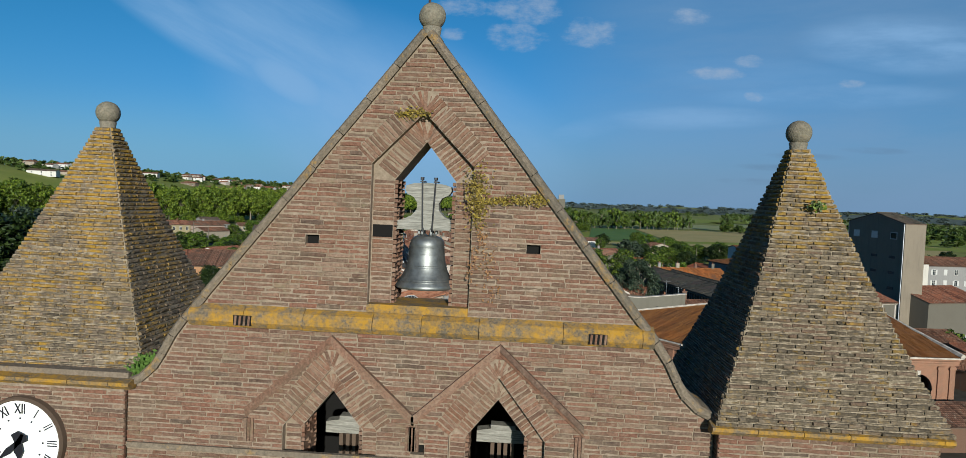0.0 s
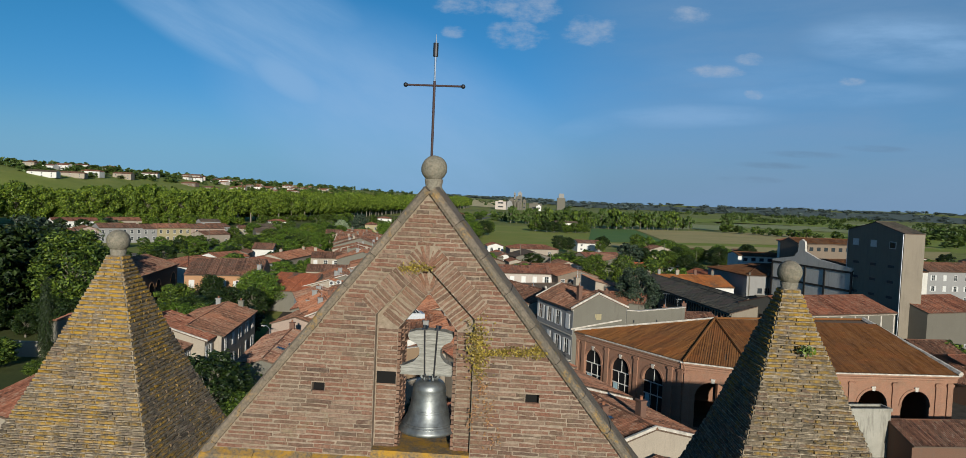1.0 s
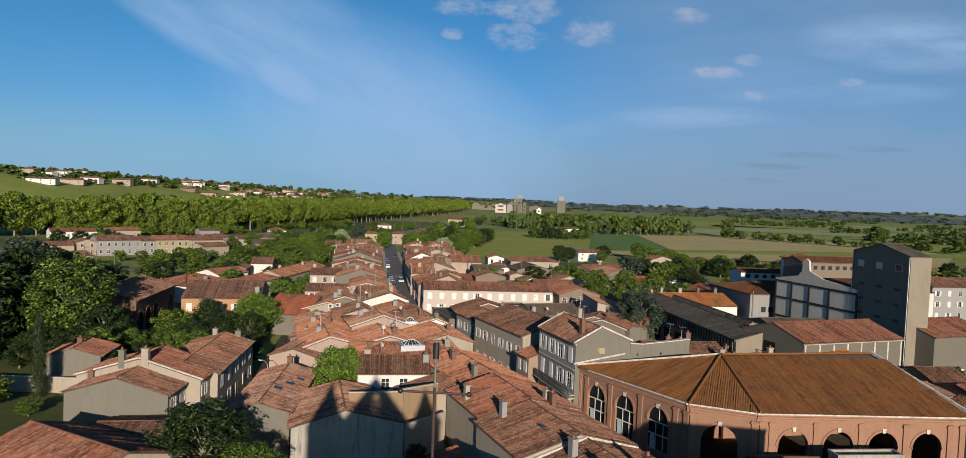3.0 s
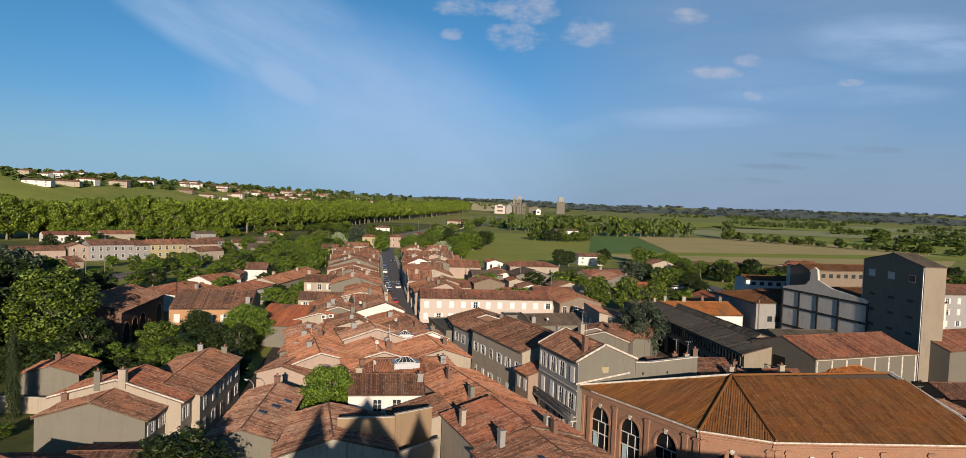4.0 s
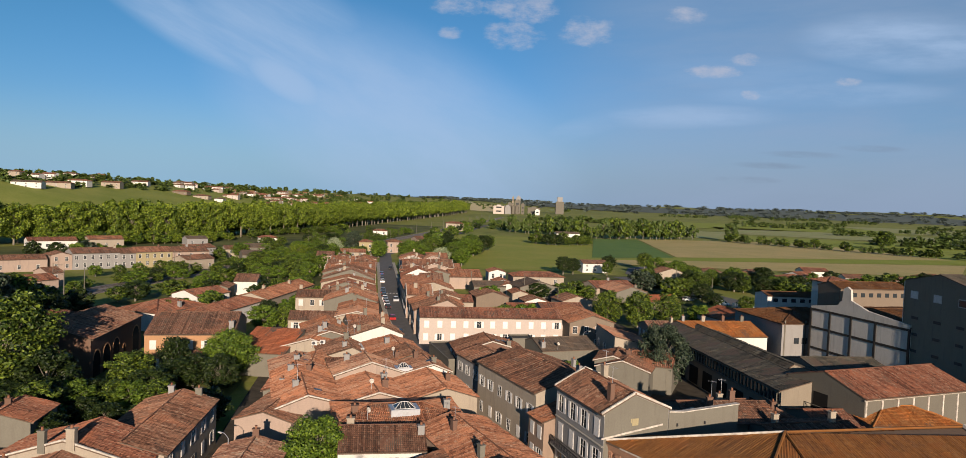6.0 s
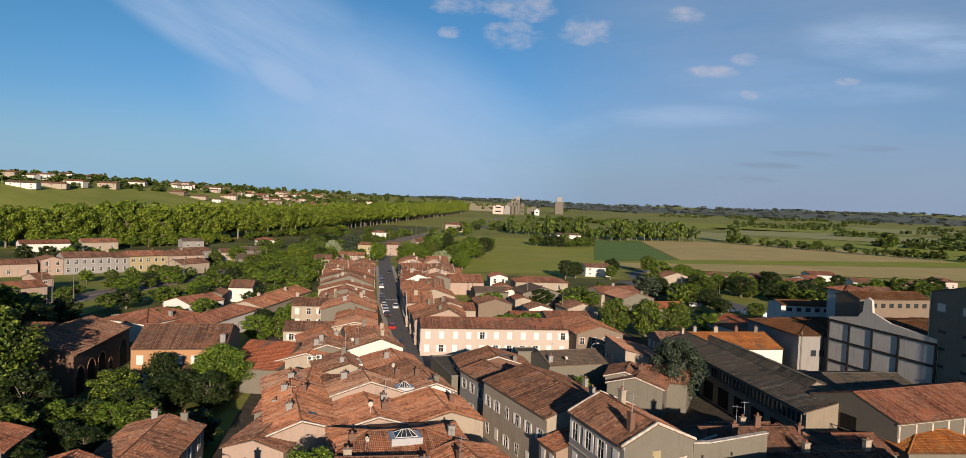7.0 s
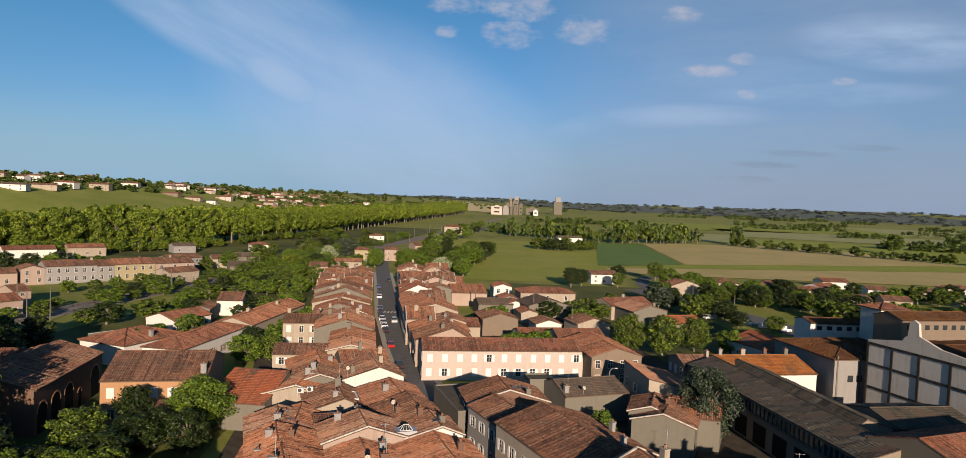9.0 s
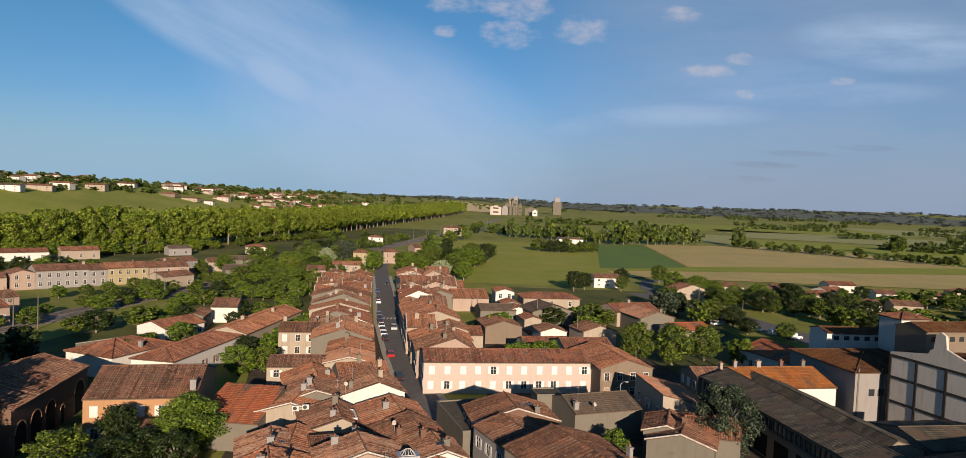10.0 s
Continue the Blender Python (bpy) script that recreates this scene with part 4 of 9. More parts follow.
spire(-5.96, 1.78, 1.69, 20.74, 24.62, "brick_spire", 21, 0.0, "stepped brick spire covered with yellow lichen")
spire(5.68, 1.30, 1.61, 20.64, 24.66, "brick_spire_grey", 22, -0.026, "stepped grey-brown brick spire with yellow lichen at its top")
for x0, x1, zt, seed, y0 in ((-7.62, -4.45, 20.62, 31, -0.12), (4.14, 7.16, 20.52, 32, -0.24)):
    t = thing("church_tower", pose(0, 0, 0), "square brick church tower with a lichen-covered cornice", "tower", "towers of the church")
    g = Geo()
    g.box(x0 + 0.03, x1 - 0.03, y0 + 0.02, y0 + 3.1, 18.3, zt)
    part("wall", g, "mortar", t)
    g = Geo()
    g.box(x0, x1, y0, y0 + 3.1, 0, 18.3)
    part("lower_wall", g, "brickwork_far", t)
    bs = Bricks("brick_pink", seed)
    z = 18.4
    while z < zt - 0.06:
        bs.course(x0, x1, z, y0 + 0.02, near=z > 20.1)
        for q, xx in ((1, x1 - 0.03), (-1, x0 + 0.03)):
            bs.course(y0 + 0.03, y0 + 3.05, z, 0, turn=Matrix.Translation((xx, 0, 0)) @ Matrix.Rotation(q * math.pi / 2, 4, "Z") @ (Matrix.Identity(4) if q > 0 else Matrix.Translation((-(2 * y0 + 3.08), 0, 0))))
        z += PITCH
    bs.done(t)
    x = x0 - 0.12
    while x < x1 + 0.11:
        w = min(0.62, x1 + 0.12 - x)
        g = Geo()
        g.prism([(0, y0 + 0.1, zt), (0, y0 - 0.05, zt), (0, y0 - 0.12, zt + 0.06), (0, y0 - 0.12, zt + 0.11), (0, y0 + 0.1, zt + 0.15)], (x + 0.004, 0, 0), (x + w - 0.004, 0, 0))
        part("cornice_stone", g, "stone_lichen", t)
        x += w
    g = Geo()
    g.box(x0 - 0.08, x1 + 0.08, y0 + 0.1, y0 + 3.2, zt, zt + 0.14)
    g.box(x0 - 0.02, x1 + 0.02, y0 + 0.05, y0 + 3.1, zt + 0.14, zt + 0.22)
    part("tower_top", g, "stone_coping", t)
g = Geo()
g.box(-4.3, 4.3, 0.0, 0.8, 0, 14.0)
part("lower_wall", g, "brickwork_far", gable)

# the clock on the tower
clock = thing("tower_clock", pose(-6.00, -0.14, 19.75), "white church clock with black Roman numerals and pointers", "clock")
g = Geo()
g.tube((0, 0.04, 0), (0, -0.04, 0), 0.62, 0.62, 48)
face = part("dial", g, "clock_white", clock)
g = Geo()
n = 48
prof = [(0.61, -0.03), (0.625, -0.08), (0.65, -0.09), (0.67, -0.05), (0.675, 0.04)]
for i in range(n):
    a0, a1 = 2 * math.pi * i / n, 2 * math.pi * (i + 1) / n
    for (r0, y0), (r1, y1) in zip(prof, prof[1:]):
        g.add([(r0 * math.cos(a0), y0, r0 * math.sin(a0)), (r0 * math.cos(a1), y0, r0 * math.sin(a1)), (r1 * math.cos(a1), y1, r1 * math.sin(a1)), (r1 * math.cos(a0), y1, r1 * math.sin(a0))], [(0, 1, 2, 3)])
part("rim", g, "wood_dark", clock, "dark rounded rim")
for i, word in enumerate("XII I II III IIII V VI VII VIII IX X XI".split()):
    cu = bpy.data.curves.new("numeral", "FONT")
    cu.body, cu.size, cu.align_x, cu.align_y, cu.extrude = word, 0.19, "CENTER", "CENTER", 0.004
    a = radians(30 * i)
    ob = new("numeral", cu)
    ob.parent = clock
    ob.matrix_local = Matrix.Translation((0.49 * math.sin(a), -0.05, 0.49 * math.cos(a))) @ Matrix.Rotation(a, 4, "Y") @ Matrix.Rotation(math.pi / 2, 4, "X") @ Matrix.Diagonal((0.75, 1.15, 1, 1))
    cu.materials.append(MATS["clock_black"])
    d = Geo()
    d.box(-0.012, 0.012, -0.046, -0.04, 0.34, 0.365)
    q = part("minute_mark", d, "clock_black", clock)
    q.matrix_local = Matrix.Rotation(a, 4, "Y")
for length, wide, turn in ((0.42, 0.035, 228), (0.28, 0.05, 175)):
    g = Geo()
    g.prism([(-wide, 0, 0), (-wide * 1.4, 0, length * 0.5), (0, 0, length), (wide * 1.4, 0, length * 0.5), (wide, 0, 0), (wide * 2.0, 0, -0.12), (0, 0, -0.17), (-wide * 2.0, 0, -0.12)], (0, -0.085, 0), (0, -0.07, 0))
    q = part("pointer", g, "clock_black", clock)
    q.matrix_local = Matrix.Rotation(radians(turn), 4, "Y")


def leaf_patch(name, label, spots, mat, size, seed):
    """Small leaves on a wall: spots of x, y, z, spread x, spread z, count."""
    rr = random.Random(seed)
    g = Geo()
    for x, y, z, sx, sz, n in spots:
        for _ in range(n):
            c = Vector((x + rr.gauss(0, sx), y - abs(rr.gauss(0, 0.03)), z + rr.gauss(0, sz)))
            a, t = rr.uniform(0, 6.28), size * rr.uniform(0.6, 1.3)
            u = Vector((math.cos(a), rr.uniform(-0.6, 0.6), math.sin(a))).normalized()
            v = u.cross(Vector((rr.uniform(-.4, .4), 1, rr.uniform(-.4, .4)))).normalized()
            g.add([c - u * t, c - v * t * 0.5, c + u * t, c + v * t * 0.5], [(0, 1, 2, 3)])
    me = g.mesh(name)
    me.materials.append(MATS[mat])
    return tagged(new(name, me), label, "plant", kind="stuff")


leaf("leaf_ivy", (0.085, 0.060, 0.010), (0.25, 0.185, 0.028))
leaf("leaf_dry", (0.16, 0.08, 0.035), (0.28, 0.16, 0.08))
leaf_patch("creeper", "yellow-green creeper growing beside the bell opening", [(0.62, -0.03, 23.75, 0.09, 0.16, 442), (0.66, -0.03, 23.45, 0.08, 0.12, 204), (0.95, -0.03, 23.62, 0.14, 0.03, 153), (1.25, -0.03, 23.64, 0.14, 0.035, 204), (1.50, -0.03, 23.66, 0.10, 0.04, 187), (-0.42, -0.03, 24.80, 0.09, 0.035, 119), (-0.25, -0.03, 24.83, 0.08, 0.03, 85)], "leaf_ivy", 0.021, 1)
leaf_patch("dry_creeper", "dry brown creeper leaves on the bricks", [(0.72, -0.03, 23.1, 0.05, 0.14, 60), (0.80, -0.03, 22.7, 0.06, 0.16, 50), (0.62, -0.03, 22.8, 0.04, 0.14, 40), (0.92, -0.03, 22.3, 0.06, 0.10, 30), (0.55, -0.03, 22.6, 0.03, 0.12, 25)], "leaf_dry", 0.021, 2)
leaf_patch("moss_clump", "green moss in the corner below the spire", [(-4.25, 0.15, 20.95, 0.10, 0.06, 260), (-4.30, 0.05, 20.86, 0.10, 0.05, 200)], "moss", 0.035, 3)
leaf_patch("spire_weed", "small green weed growing on the spire", [(5.66, 0.70, 23.75, 0.06, 0.03, 50)], "leaf_mid", 0.035, 4)

# the whole church is lowered a little to fit the camera's view
for ob in set(scene.collection.objects) - church_from:
    if ob.parent is None:
        ob.location.z -= 0.18



# ---- roofs and houses ----
def slope(g, ta, tb, ba, bb, pitch=0.23, course=0.34, amp=0.045, sag=0.03, step=0.03):
    """A tiled slope between a top edge ta-tb and an eave ba-bb: ribs down the slope, steps at each course."""
    ta, tb, ba, bb = (Vector(p) for p in (ta, tb, ba, bb))
    u = (bb - ba).normalized()
    w = ta - ba
    up = w - u * w.dot(u)
    high = up.length
    if high < 0.2:
        return
    up.normalize()
    nrm = u.cross(up)
    if nrm.z < 0:
        nrm = -nrm
    ua, ub, lb = (ta - ba).dot(u), (tb - ba).dot(u), (bb - ba).length
    lo, hi = min(0, ua), max(lb, ub)
    cols = np.arange(math.floor(lo / pitch * 2), math.ceil(hi / pitch * 2) + 1) * pitch / 2
    k = max(2, round(high / course))
    rows, lift = [], []
    for j in range(k):
        rows += [j / k, (j + 0.97) / k]
        lift += [0.0, step]
    rows, lift = np.array(rows), np.array(lift)
    left, right = ua + (0 - ua) * rows, ub + (lb - ub) * rows
    uu = np.clip(cols[None, :], left[:, None], right[:, None])
    prof = amp * (np.arange(len(cols)) % 2)[None, :] + np.zeros_like(uu)
    seed = abs(hash((round(ba.x, 1), round(ba.y, 1), round(lb, 1)))) % 99991
    rng = np.random.default_rng(seed)
    wob = rng.normal(0, 0.014, (k, len(cols))).repeat(2, 0)
    ph = rng.uniform(0, 6, 3)
    sagging = sag * (np.sin(uu * 0.9 + ph[0]) + np.sin(rows[:, None] * 5 + ph[1]) + 0.6 * np.sin(uu * 2.3 + rows[:, None] * 7 + ph[2]))
    hh = prof + lift[:, None] + wob + sagging + 0.10
    base, un, upn, nn = (np.array(q) for q in (ba, u, up, nrm))
    p = base + uu[..., None] * un + ((1 - rows) * high)[:, None, None] * upn + hh[..., None] * nn
    nr, nc = uu.shape
    off = len(g.v)
    g.v += [tuple(q) for q in p.reshape(-1, 3).tolist()]
    vv = (rows * high)[:, None] + np.zeros_like(uu)
    uvs = np.stack([uu, vv], -1).reshape(-1, 2)
    wide = np.abs(uu[:-1, 1:] - uu[:-1, :-1]) + np.abs(uu[1:, 1:] - uu[1:, :-1]) > 1e-4
    jj, ii = np.nonzero(wide)
    quads = np.stack([jj * nc + ii, (jj + 1) * nc + ii, (jj + 1) * nc + ii + 1, jj * nc + ii + 1], 1)
    if (np.cross(upn, un) @ nn) > 0:
        quads = quads[:, ::-1]
    g.f += [tuple(q) for q in (quads + off).tolist()]
    g.uv += uvs[quads.ravel()].tolist()


def slab(g, corners, thick=0.14):
    """The boarding under a slope."""
    n = len(corners)
    k = len(g.v)
    g.v += [tuple(c) for c in corners] + [(c[0], c[1], c[2] - thick) for c in corners]
    faces = [tuple(range(n)), tuple(range(2 * n - 1, n - 1, -1))] + [(i, i + n, (i + 1) % n + n, (i + 1) % n) for i in range(n)]
    g.f += [tuple(i + k for i in f) for f in faces]


WINDOWS = {}


def window_meshes(w, h, style, shut):
    key = (round(w, 2), round(h, 2), style, shut)
    if key not in WINDOWS:
        fr, pa, sh = Geo(), Geo(), Geo()
        b = 0.09
        xs, zs = (-w / 2 - b, -w / 2, -0.03, 0.03, w / 2, w / 2 + b), (-b, 0, h * 0.62, h * 0.62 + 0.05, h, h + b)
        solid = {(i, j) for i in range(5) for j in range(5) if i not in (1, 3) or j not in (1, 3)}
        fr.add([(px, py, pz) for py in (-0.05, 0.02) for pz in zs for px in xs], [])
        for i, j in solid:
            k = j * 6 + i
            fr.f.append((k, k + 1, k + 7, k + 6))
            for di, dj, e0, e1 in ((-1, 0, k + 6, k), (1, 0, k + 1, k + 7), (0, -1, k, k + 1), (0, 1, k + 7, k + 6)):
                if (i + di, j + dj) not in solid:
                    fr.f.append((e1, e0, e0 + 36, e1 + 36))
        pa.box(-w / 2, w / 2, -0.015, 0.02, 0, h)
        edge = [(0, -0.03, h), (0, -0.03, 0)]
        for i in range(7):
            edge += [(0, -0.07, h * i / 7), (0, -0.092, h * i / 7 + 0.02), (0, -0.07, h * (i + 0.92) / 7)]
        sh.prism(edge + [(0, -0.07, h)], (-w / 2, 0, 0), (0, 0, 0))
        WINDOWS[key] = (fr.mesh("window"), pa.mesh("pane"), sh.mesh("shutter"))
        for me, mt in zip(WINDOWS[key], ("frame_white", "glass", shut)):
            me.materials.append(MATS[mt])
    return WINDOWS[key]


def window_on(owner, m, w, h, shut="shutter_grey", state="open"):
    """A window with its pane and two shutters (open, shut or none) on a wall; m puts its sill centre, -y outward."""
    fr, pa, sh = window_meshes(w, h, state, shut)
    win = new("window", fr)
    win.parent, win.matrix_local = owner, m
    pane = new("pane", pa)
    pane.parent = win
    if state != "none":
        for side in (-1, 1):
            s = new("shutter", sh)
            s.parent = win
            shift = (0 if side < 0 else w / 2) if state == "shut" else side * (w / 2 + 0.1) + (w / 2 if side > 0 else 0)
            s.matrix_local = Matrix.Translation((shift, 0, 0))
    return win


def door_on(owner, m, w, h, mat="wood_dark"):
    g = Geo()
    g.box(-w / 2, w / 2, -0.03, 0.02, 0, h)
    for i in range(2):
        for j in range(3):
            g.box(-w / 2 + 0.12 + i * (w / 2 - 0.06), -0.1 + i * (w / 2 - 0.02), -0.045, -0.03, 0.15 + j * h / 3.2, 0.15 + j * h / 3.2 + h / 4)
    d = part("door", g, mat, owner)
    d.matrix_local = m
    fr = Geo()
    for s in (-1, 1):
        fr.box(s * (w / 2 + 0.05) - 0.05, s * (w / 2 + 0.05) + 0.05, -0.05, 0.02, 0, h + 0.1)
    fr.box(-w / 2, w / 2, -0.05, 0.02, h, h + 0.1)
    part("door_frame", fr, "stone_pale", d)
    return d


def antenna(at, high, turn):
    """A thin television aerial with a few cross bars."""
    o = thing("tv_antenna", pose(at.x, at.y, at.z, 0, 0, turn), "thin grey television aerial fixed on a chimney", "antenna", "aerials on the roofs")
    g = Geo()
    g.tube((0, 0, 0), (0, 0, high), 0.025, 0.02, 6)
    part("pole", g, "zinc", o)
    g = Geo()
    g.tube((-0.5, 0, high - 0.15), (0.6, 0, high - 0.15), 0.015, 0.015, 5)
    b = part("boom", g, "zinc", o)
    for k in range(4):
        q = Geo()
        q.tube((-0.4 + k * 0.3, -0.35 + k * 0.05, high - 0.14), (-0.4 + k * 0.3, 0.35 - k * 0.05, high - 0.14), 0.01, 0.01, 5)
        part("cross_bar", q, "zinc", b)


WALL_WORDS = dict(panel="white rendered", worn="stained concrete", grey="grey rendered", cream="cream rendered", white="white rendered", pink="pinkish rendered", peach="pale peach rendered", pale="pale grey rendered", beige="weathered beige", plaster="brown plastered", concrete="pale concrete", silo="grey concrete", brickpl="brick", brick="brown brick", brickor="orange brick", yellow="yellow rendered")
ROOF_WORDS = dict(brown="weathered brown tile", red="red tile", orange="orange tile", orangeplain="plain orange tile", mottle="mottled tile", greybrown="grey-brown sheet", slate="grey fibre-cement", ochre="ochre tile", rust="rusty brown", pinkroof="pale pink tile", market="rust-orange sheet")


def house(name, x, y, rot, L, W, h, ridge="y", wall="cream", roof="brown", pitch=0.30, at=0.5, ov=0.35, z=0.0, win=None, floors=2, shut="shutter_grey", chim=(), coping=False, coarse=1.0, door="", ww=0.95, wh=1.5, label="", category="house", group="houses of the town", obj="house", velux=0, ledge=False, states=("open", "open", "shut", "none")):
    """A gabled, hipped or lean-to house. x, y: its near left corner; rot: degrees of its front; L wide, W deep, h to the eaves.
    ridge: 'x' along the front, 'y' from front to back, 'hip', 'shed' (rises backward), 'flat'. at: where across the ridge stands."""
    label = label or f"{WALL_WORDS[wall]} house with a low {ROOF_WORDS[roof]} roof"
    o = thing(obj, pose(x, y, z, 0, 0, rot), label, category, group)
    span = L if ridge == "y" else W
    rise = pitch * span * max(at, 1 - at) if ridge in "xy" else pitch * min(L, W) / 2 if ridge == "hip" else pitch * W if ridge == "shed" else 0.0
    top = h + rise
    g, rg, un, cp = Geo(), Geo(), Geo(), Geo()
    verge, hips, edges = [], [], []
    coarse = max(coarse, 1.0 if y < 115 else 1.5 if y < 200 else 2.2)
    tp, tc = 0.23 * coarse, 0.34 * coarse
    amp = 0.085 if roof not in ("slate", "greybrown", "orangeplain") else 0.02

    def roof_at(px, py):
        if ridge == "y":
            c = at * L
            return top - (c - px) / c * rise if px < c else top - (px - c) / (L - c) * rise
        if ridge == "x":
            c = at * W
            return top - (c - py) / c * rise if py < c else top - (py - c) / (W - c) * rise
        if ridge == "shed":
            return h + rise * py / W
        if ridge == "hip":
            return h + min(rise, pitch * min(px, L - px, py, W - py))
        return h

    e = 0.06  # verge
    if ridge == "y":
        c = at * L
        g.prism([(0, 0, 0), (L, 0, 0), (L, 0, h), (c, 0, top), (0, 0, h)], (0, 0, 0), (0, W, 0))
        sl, sr = rise / c, rise / (L - c)
        el, er = h - sl * ov, h - sr * ov
        for ta, tb, ba, bb in (((c, W + e, top), (c, -e, top), (-ov, W + e, el), (-ov, -e, el)), ((c, -e, top), (c, W + e, top), (L + ov, -e, er), (L + ov, W + e, er))):
            slope(rg, ta, tb, ba, bb, tp, tc, amp)
            slab(un, [Vector(q) + Vector((0, 0, 0.09)) for q in (ta, tb, bb, ba)])
        ra, rb = (c, -e, top + 0.14), (c, W + e, top + 0.14)
        if coping:
            for yy in (-e - 0.03,):
                cp.prism([(-ov, yy, el + 0.10), (c, yy, top + 0.10), (L + ov, yy, er + 0.10), (L + ov, yy, er + 0.27), (c, yy, top + 0.28), (-ov, yy, el + 0.27)], (0, 0, 0), (0, 0.2, 0))
    elif ridge == "x":
        c = at * W
        g.prism([(0, 0, 0), (0, 0, h), (0, c, top), (0, W, h), (0, W, 0)], (0, 0, 0), (L, 0, 0))
        sf, sb = rise / c, rise / (W - c)
        ef, eb = h - sf * ov, h - sb * ov
        for ta, tb, ba, bb in (((-e, c, top), (L + e, c, top), (-e, -ov, ef), (L + e, -ov, ef)), ((L + e, c, top), (-e, c, top), (L + e, W + ov, eb), (-e, W + ov, eb))):
            slope(rg, ta, tb, ba, bb, tp, tc, amp)
            slab(un, [Vector(q) + Vector((0, 0, 0.09)) for q in (ta, tb, bb, ba)])
        ra, rb = (-e, c, top + 0.14), (L + e, c, top + 0.14)
        if coping:
            for xx in (-e - 0.03, L + e - 0.2):
                cp = Geo()
                cp.prism([(xx, -ov, ef + 0.10), (xx, -ov, ef + 0.34), (xx, c, top + 0.36), (xx, W + ov, eb + 0.34), (xx, W + ov, eb + 0.10), (xx, c, top + 0.10)], (0, 0, 0), (0.22, 0, 0))
                verge.append(cp)
            cp = Geo()
    elif ridge == "shed":
        g.prism([(0, 0, 0), (0, 0, h), (0, W, top), (0, W, 0)], (0, 0, 0), (L, 0, 0))
        s = rise / W
        q = ((-e, W + e, top + s * e), (L + e, W + e, top + s * e), (-e, -ov, h - s * ov), (L + e, -ov, h - s * ov))
        slope(rg, *q, tp, tc, amp)
        slab(un, [Vector(k) + Vector((0, 0, 0.09)) for k in (q[0], q[1], q[3], q[2])])
        ra = rb = None
    elif ridge == "hip":
        g.box(0, L, 0, W, 0, h)
        m = min(L, W) / 2
        e0 = h - pitch * ov
        if L >= W:
            r0, r1 = Vector((m, W / 2, top)), Vector((L - m, W / 2, top))
        else:
            r0, r1 = Vector((L / 2, m, top)), Vector((L / 2, W - m, top))
        c = [Vector((-ov, -ov, e0)), Vector((L + ov, -ov, e0)), Vector((L + ov, W + ov, e0)), Vector((-ov, W + ov, e0))]
        if L >= W:
            faces = ((r0, r1, c[0], c[1]), (r1, r1, c[1], c[2]), (r1, r0, c[2], c[3]), (r0, r0, c[3], c[0]))
        else:
            faces = ((r0, r0, c[0], c[1]), (r0, r1, c[1], c[2]), (r1, r1, c[2], c[3]), (r1, r0, c[3], c[0]))
        for ta, tb, ba, bb in faces:
            slope(rg, ta, tb, ba, bb, tp, tc, amp)
            slab(un, [q + Vector((0, 0, 0.09)) for q in ((ta, tb, bb, ba) if (ta - tb).length > 0.01 else (ta, bb, ba))])
        for k, q in zip(c, (r0, r1, r1, r0) if L >= W else (r0, r0, r1, r1)):
            hc = Geo()
            hc.tube(k + Vector((0, 0, 0.16)), q + Vector((0, 0, 0.2)), 0.12, 0.12, 6)
            hips.append(hc)
        ra, rb = r0 + Vector((0, 0, 0.14)), r1 + Vector((0, 0, 0.14))
    else:
        g.box(0, L, 0, W, 0, h)
        for x0, x1, y0, y1 in ((-0.1, L + 0.1, -0.1, 0.15), (-0.1, L + 0.1, W - 0.15, W + 0.1), (-0.1, 0.15, 0.15, W - 0.15), (L - 0.15, L + 0.1, 0.15, W - 0.15)):
            hc = Geo()
            hc.box(x0, x1, y0, y1, h, h + 0.3)
            edges.append(hc)
        rg.box(0.15, L - 0.15, 0.15, W - 0.15, h, h + 0.08)
        rg.uv = [(0, 0)] * (6 * 4)
        ra = rb = None
    part("wall", g, "wall_" + wall, o)
    rf = part("roof", rg, "roof_" + roof, o)
    if un.v:
        part("roof_boarding", un, "wood_dark", rf)
    for q in verge:
        part("coping", q, "coping_white", rf)
    for q in hips:
        part("hip_tiles", q, "roof_" + roof, rf)
    for q in edges:
        part("parapet", q, "wall_" + wall, rf)
    if cp.v:
        part("coping", cp, "coping_white", rf)
    if ra is not None:
        rt = Geo()
        n = max(1, int((Vector(rb) - Vector(ra)).length / 0.42))
        for i in range(n):
            p, q = Vector(ra).lerp(Vector(rb), i / n), Vector(ra).lerp(Vector(rb), (i + 1.1) / n)
            rt.tube(p, q, 0.13, 0.105, 6)
        part("ridge_tiles", rt, "roof_" + roof, rf)
    if ledge:
        lg = Geo()
        lg.box(-0.12, L + 0.12, -0.14, 0.0, h - 0.32, h - 0.12)
        part("cornice", lg, "stone_pale", o)
    rnd = random.Random(name)
    if y > 235:
        states = ("none",)
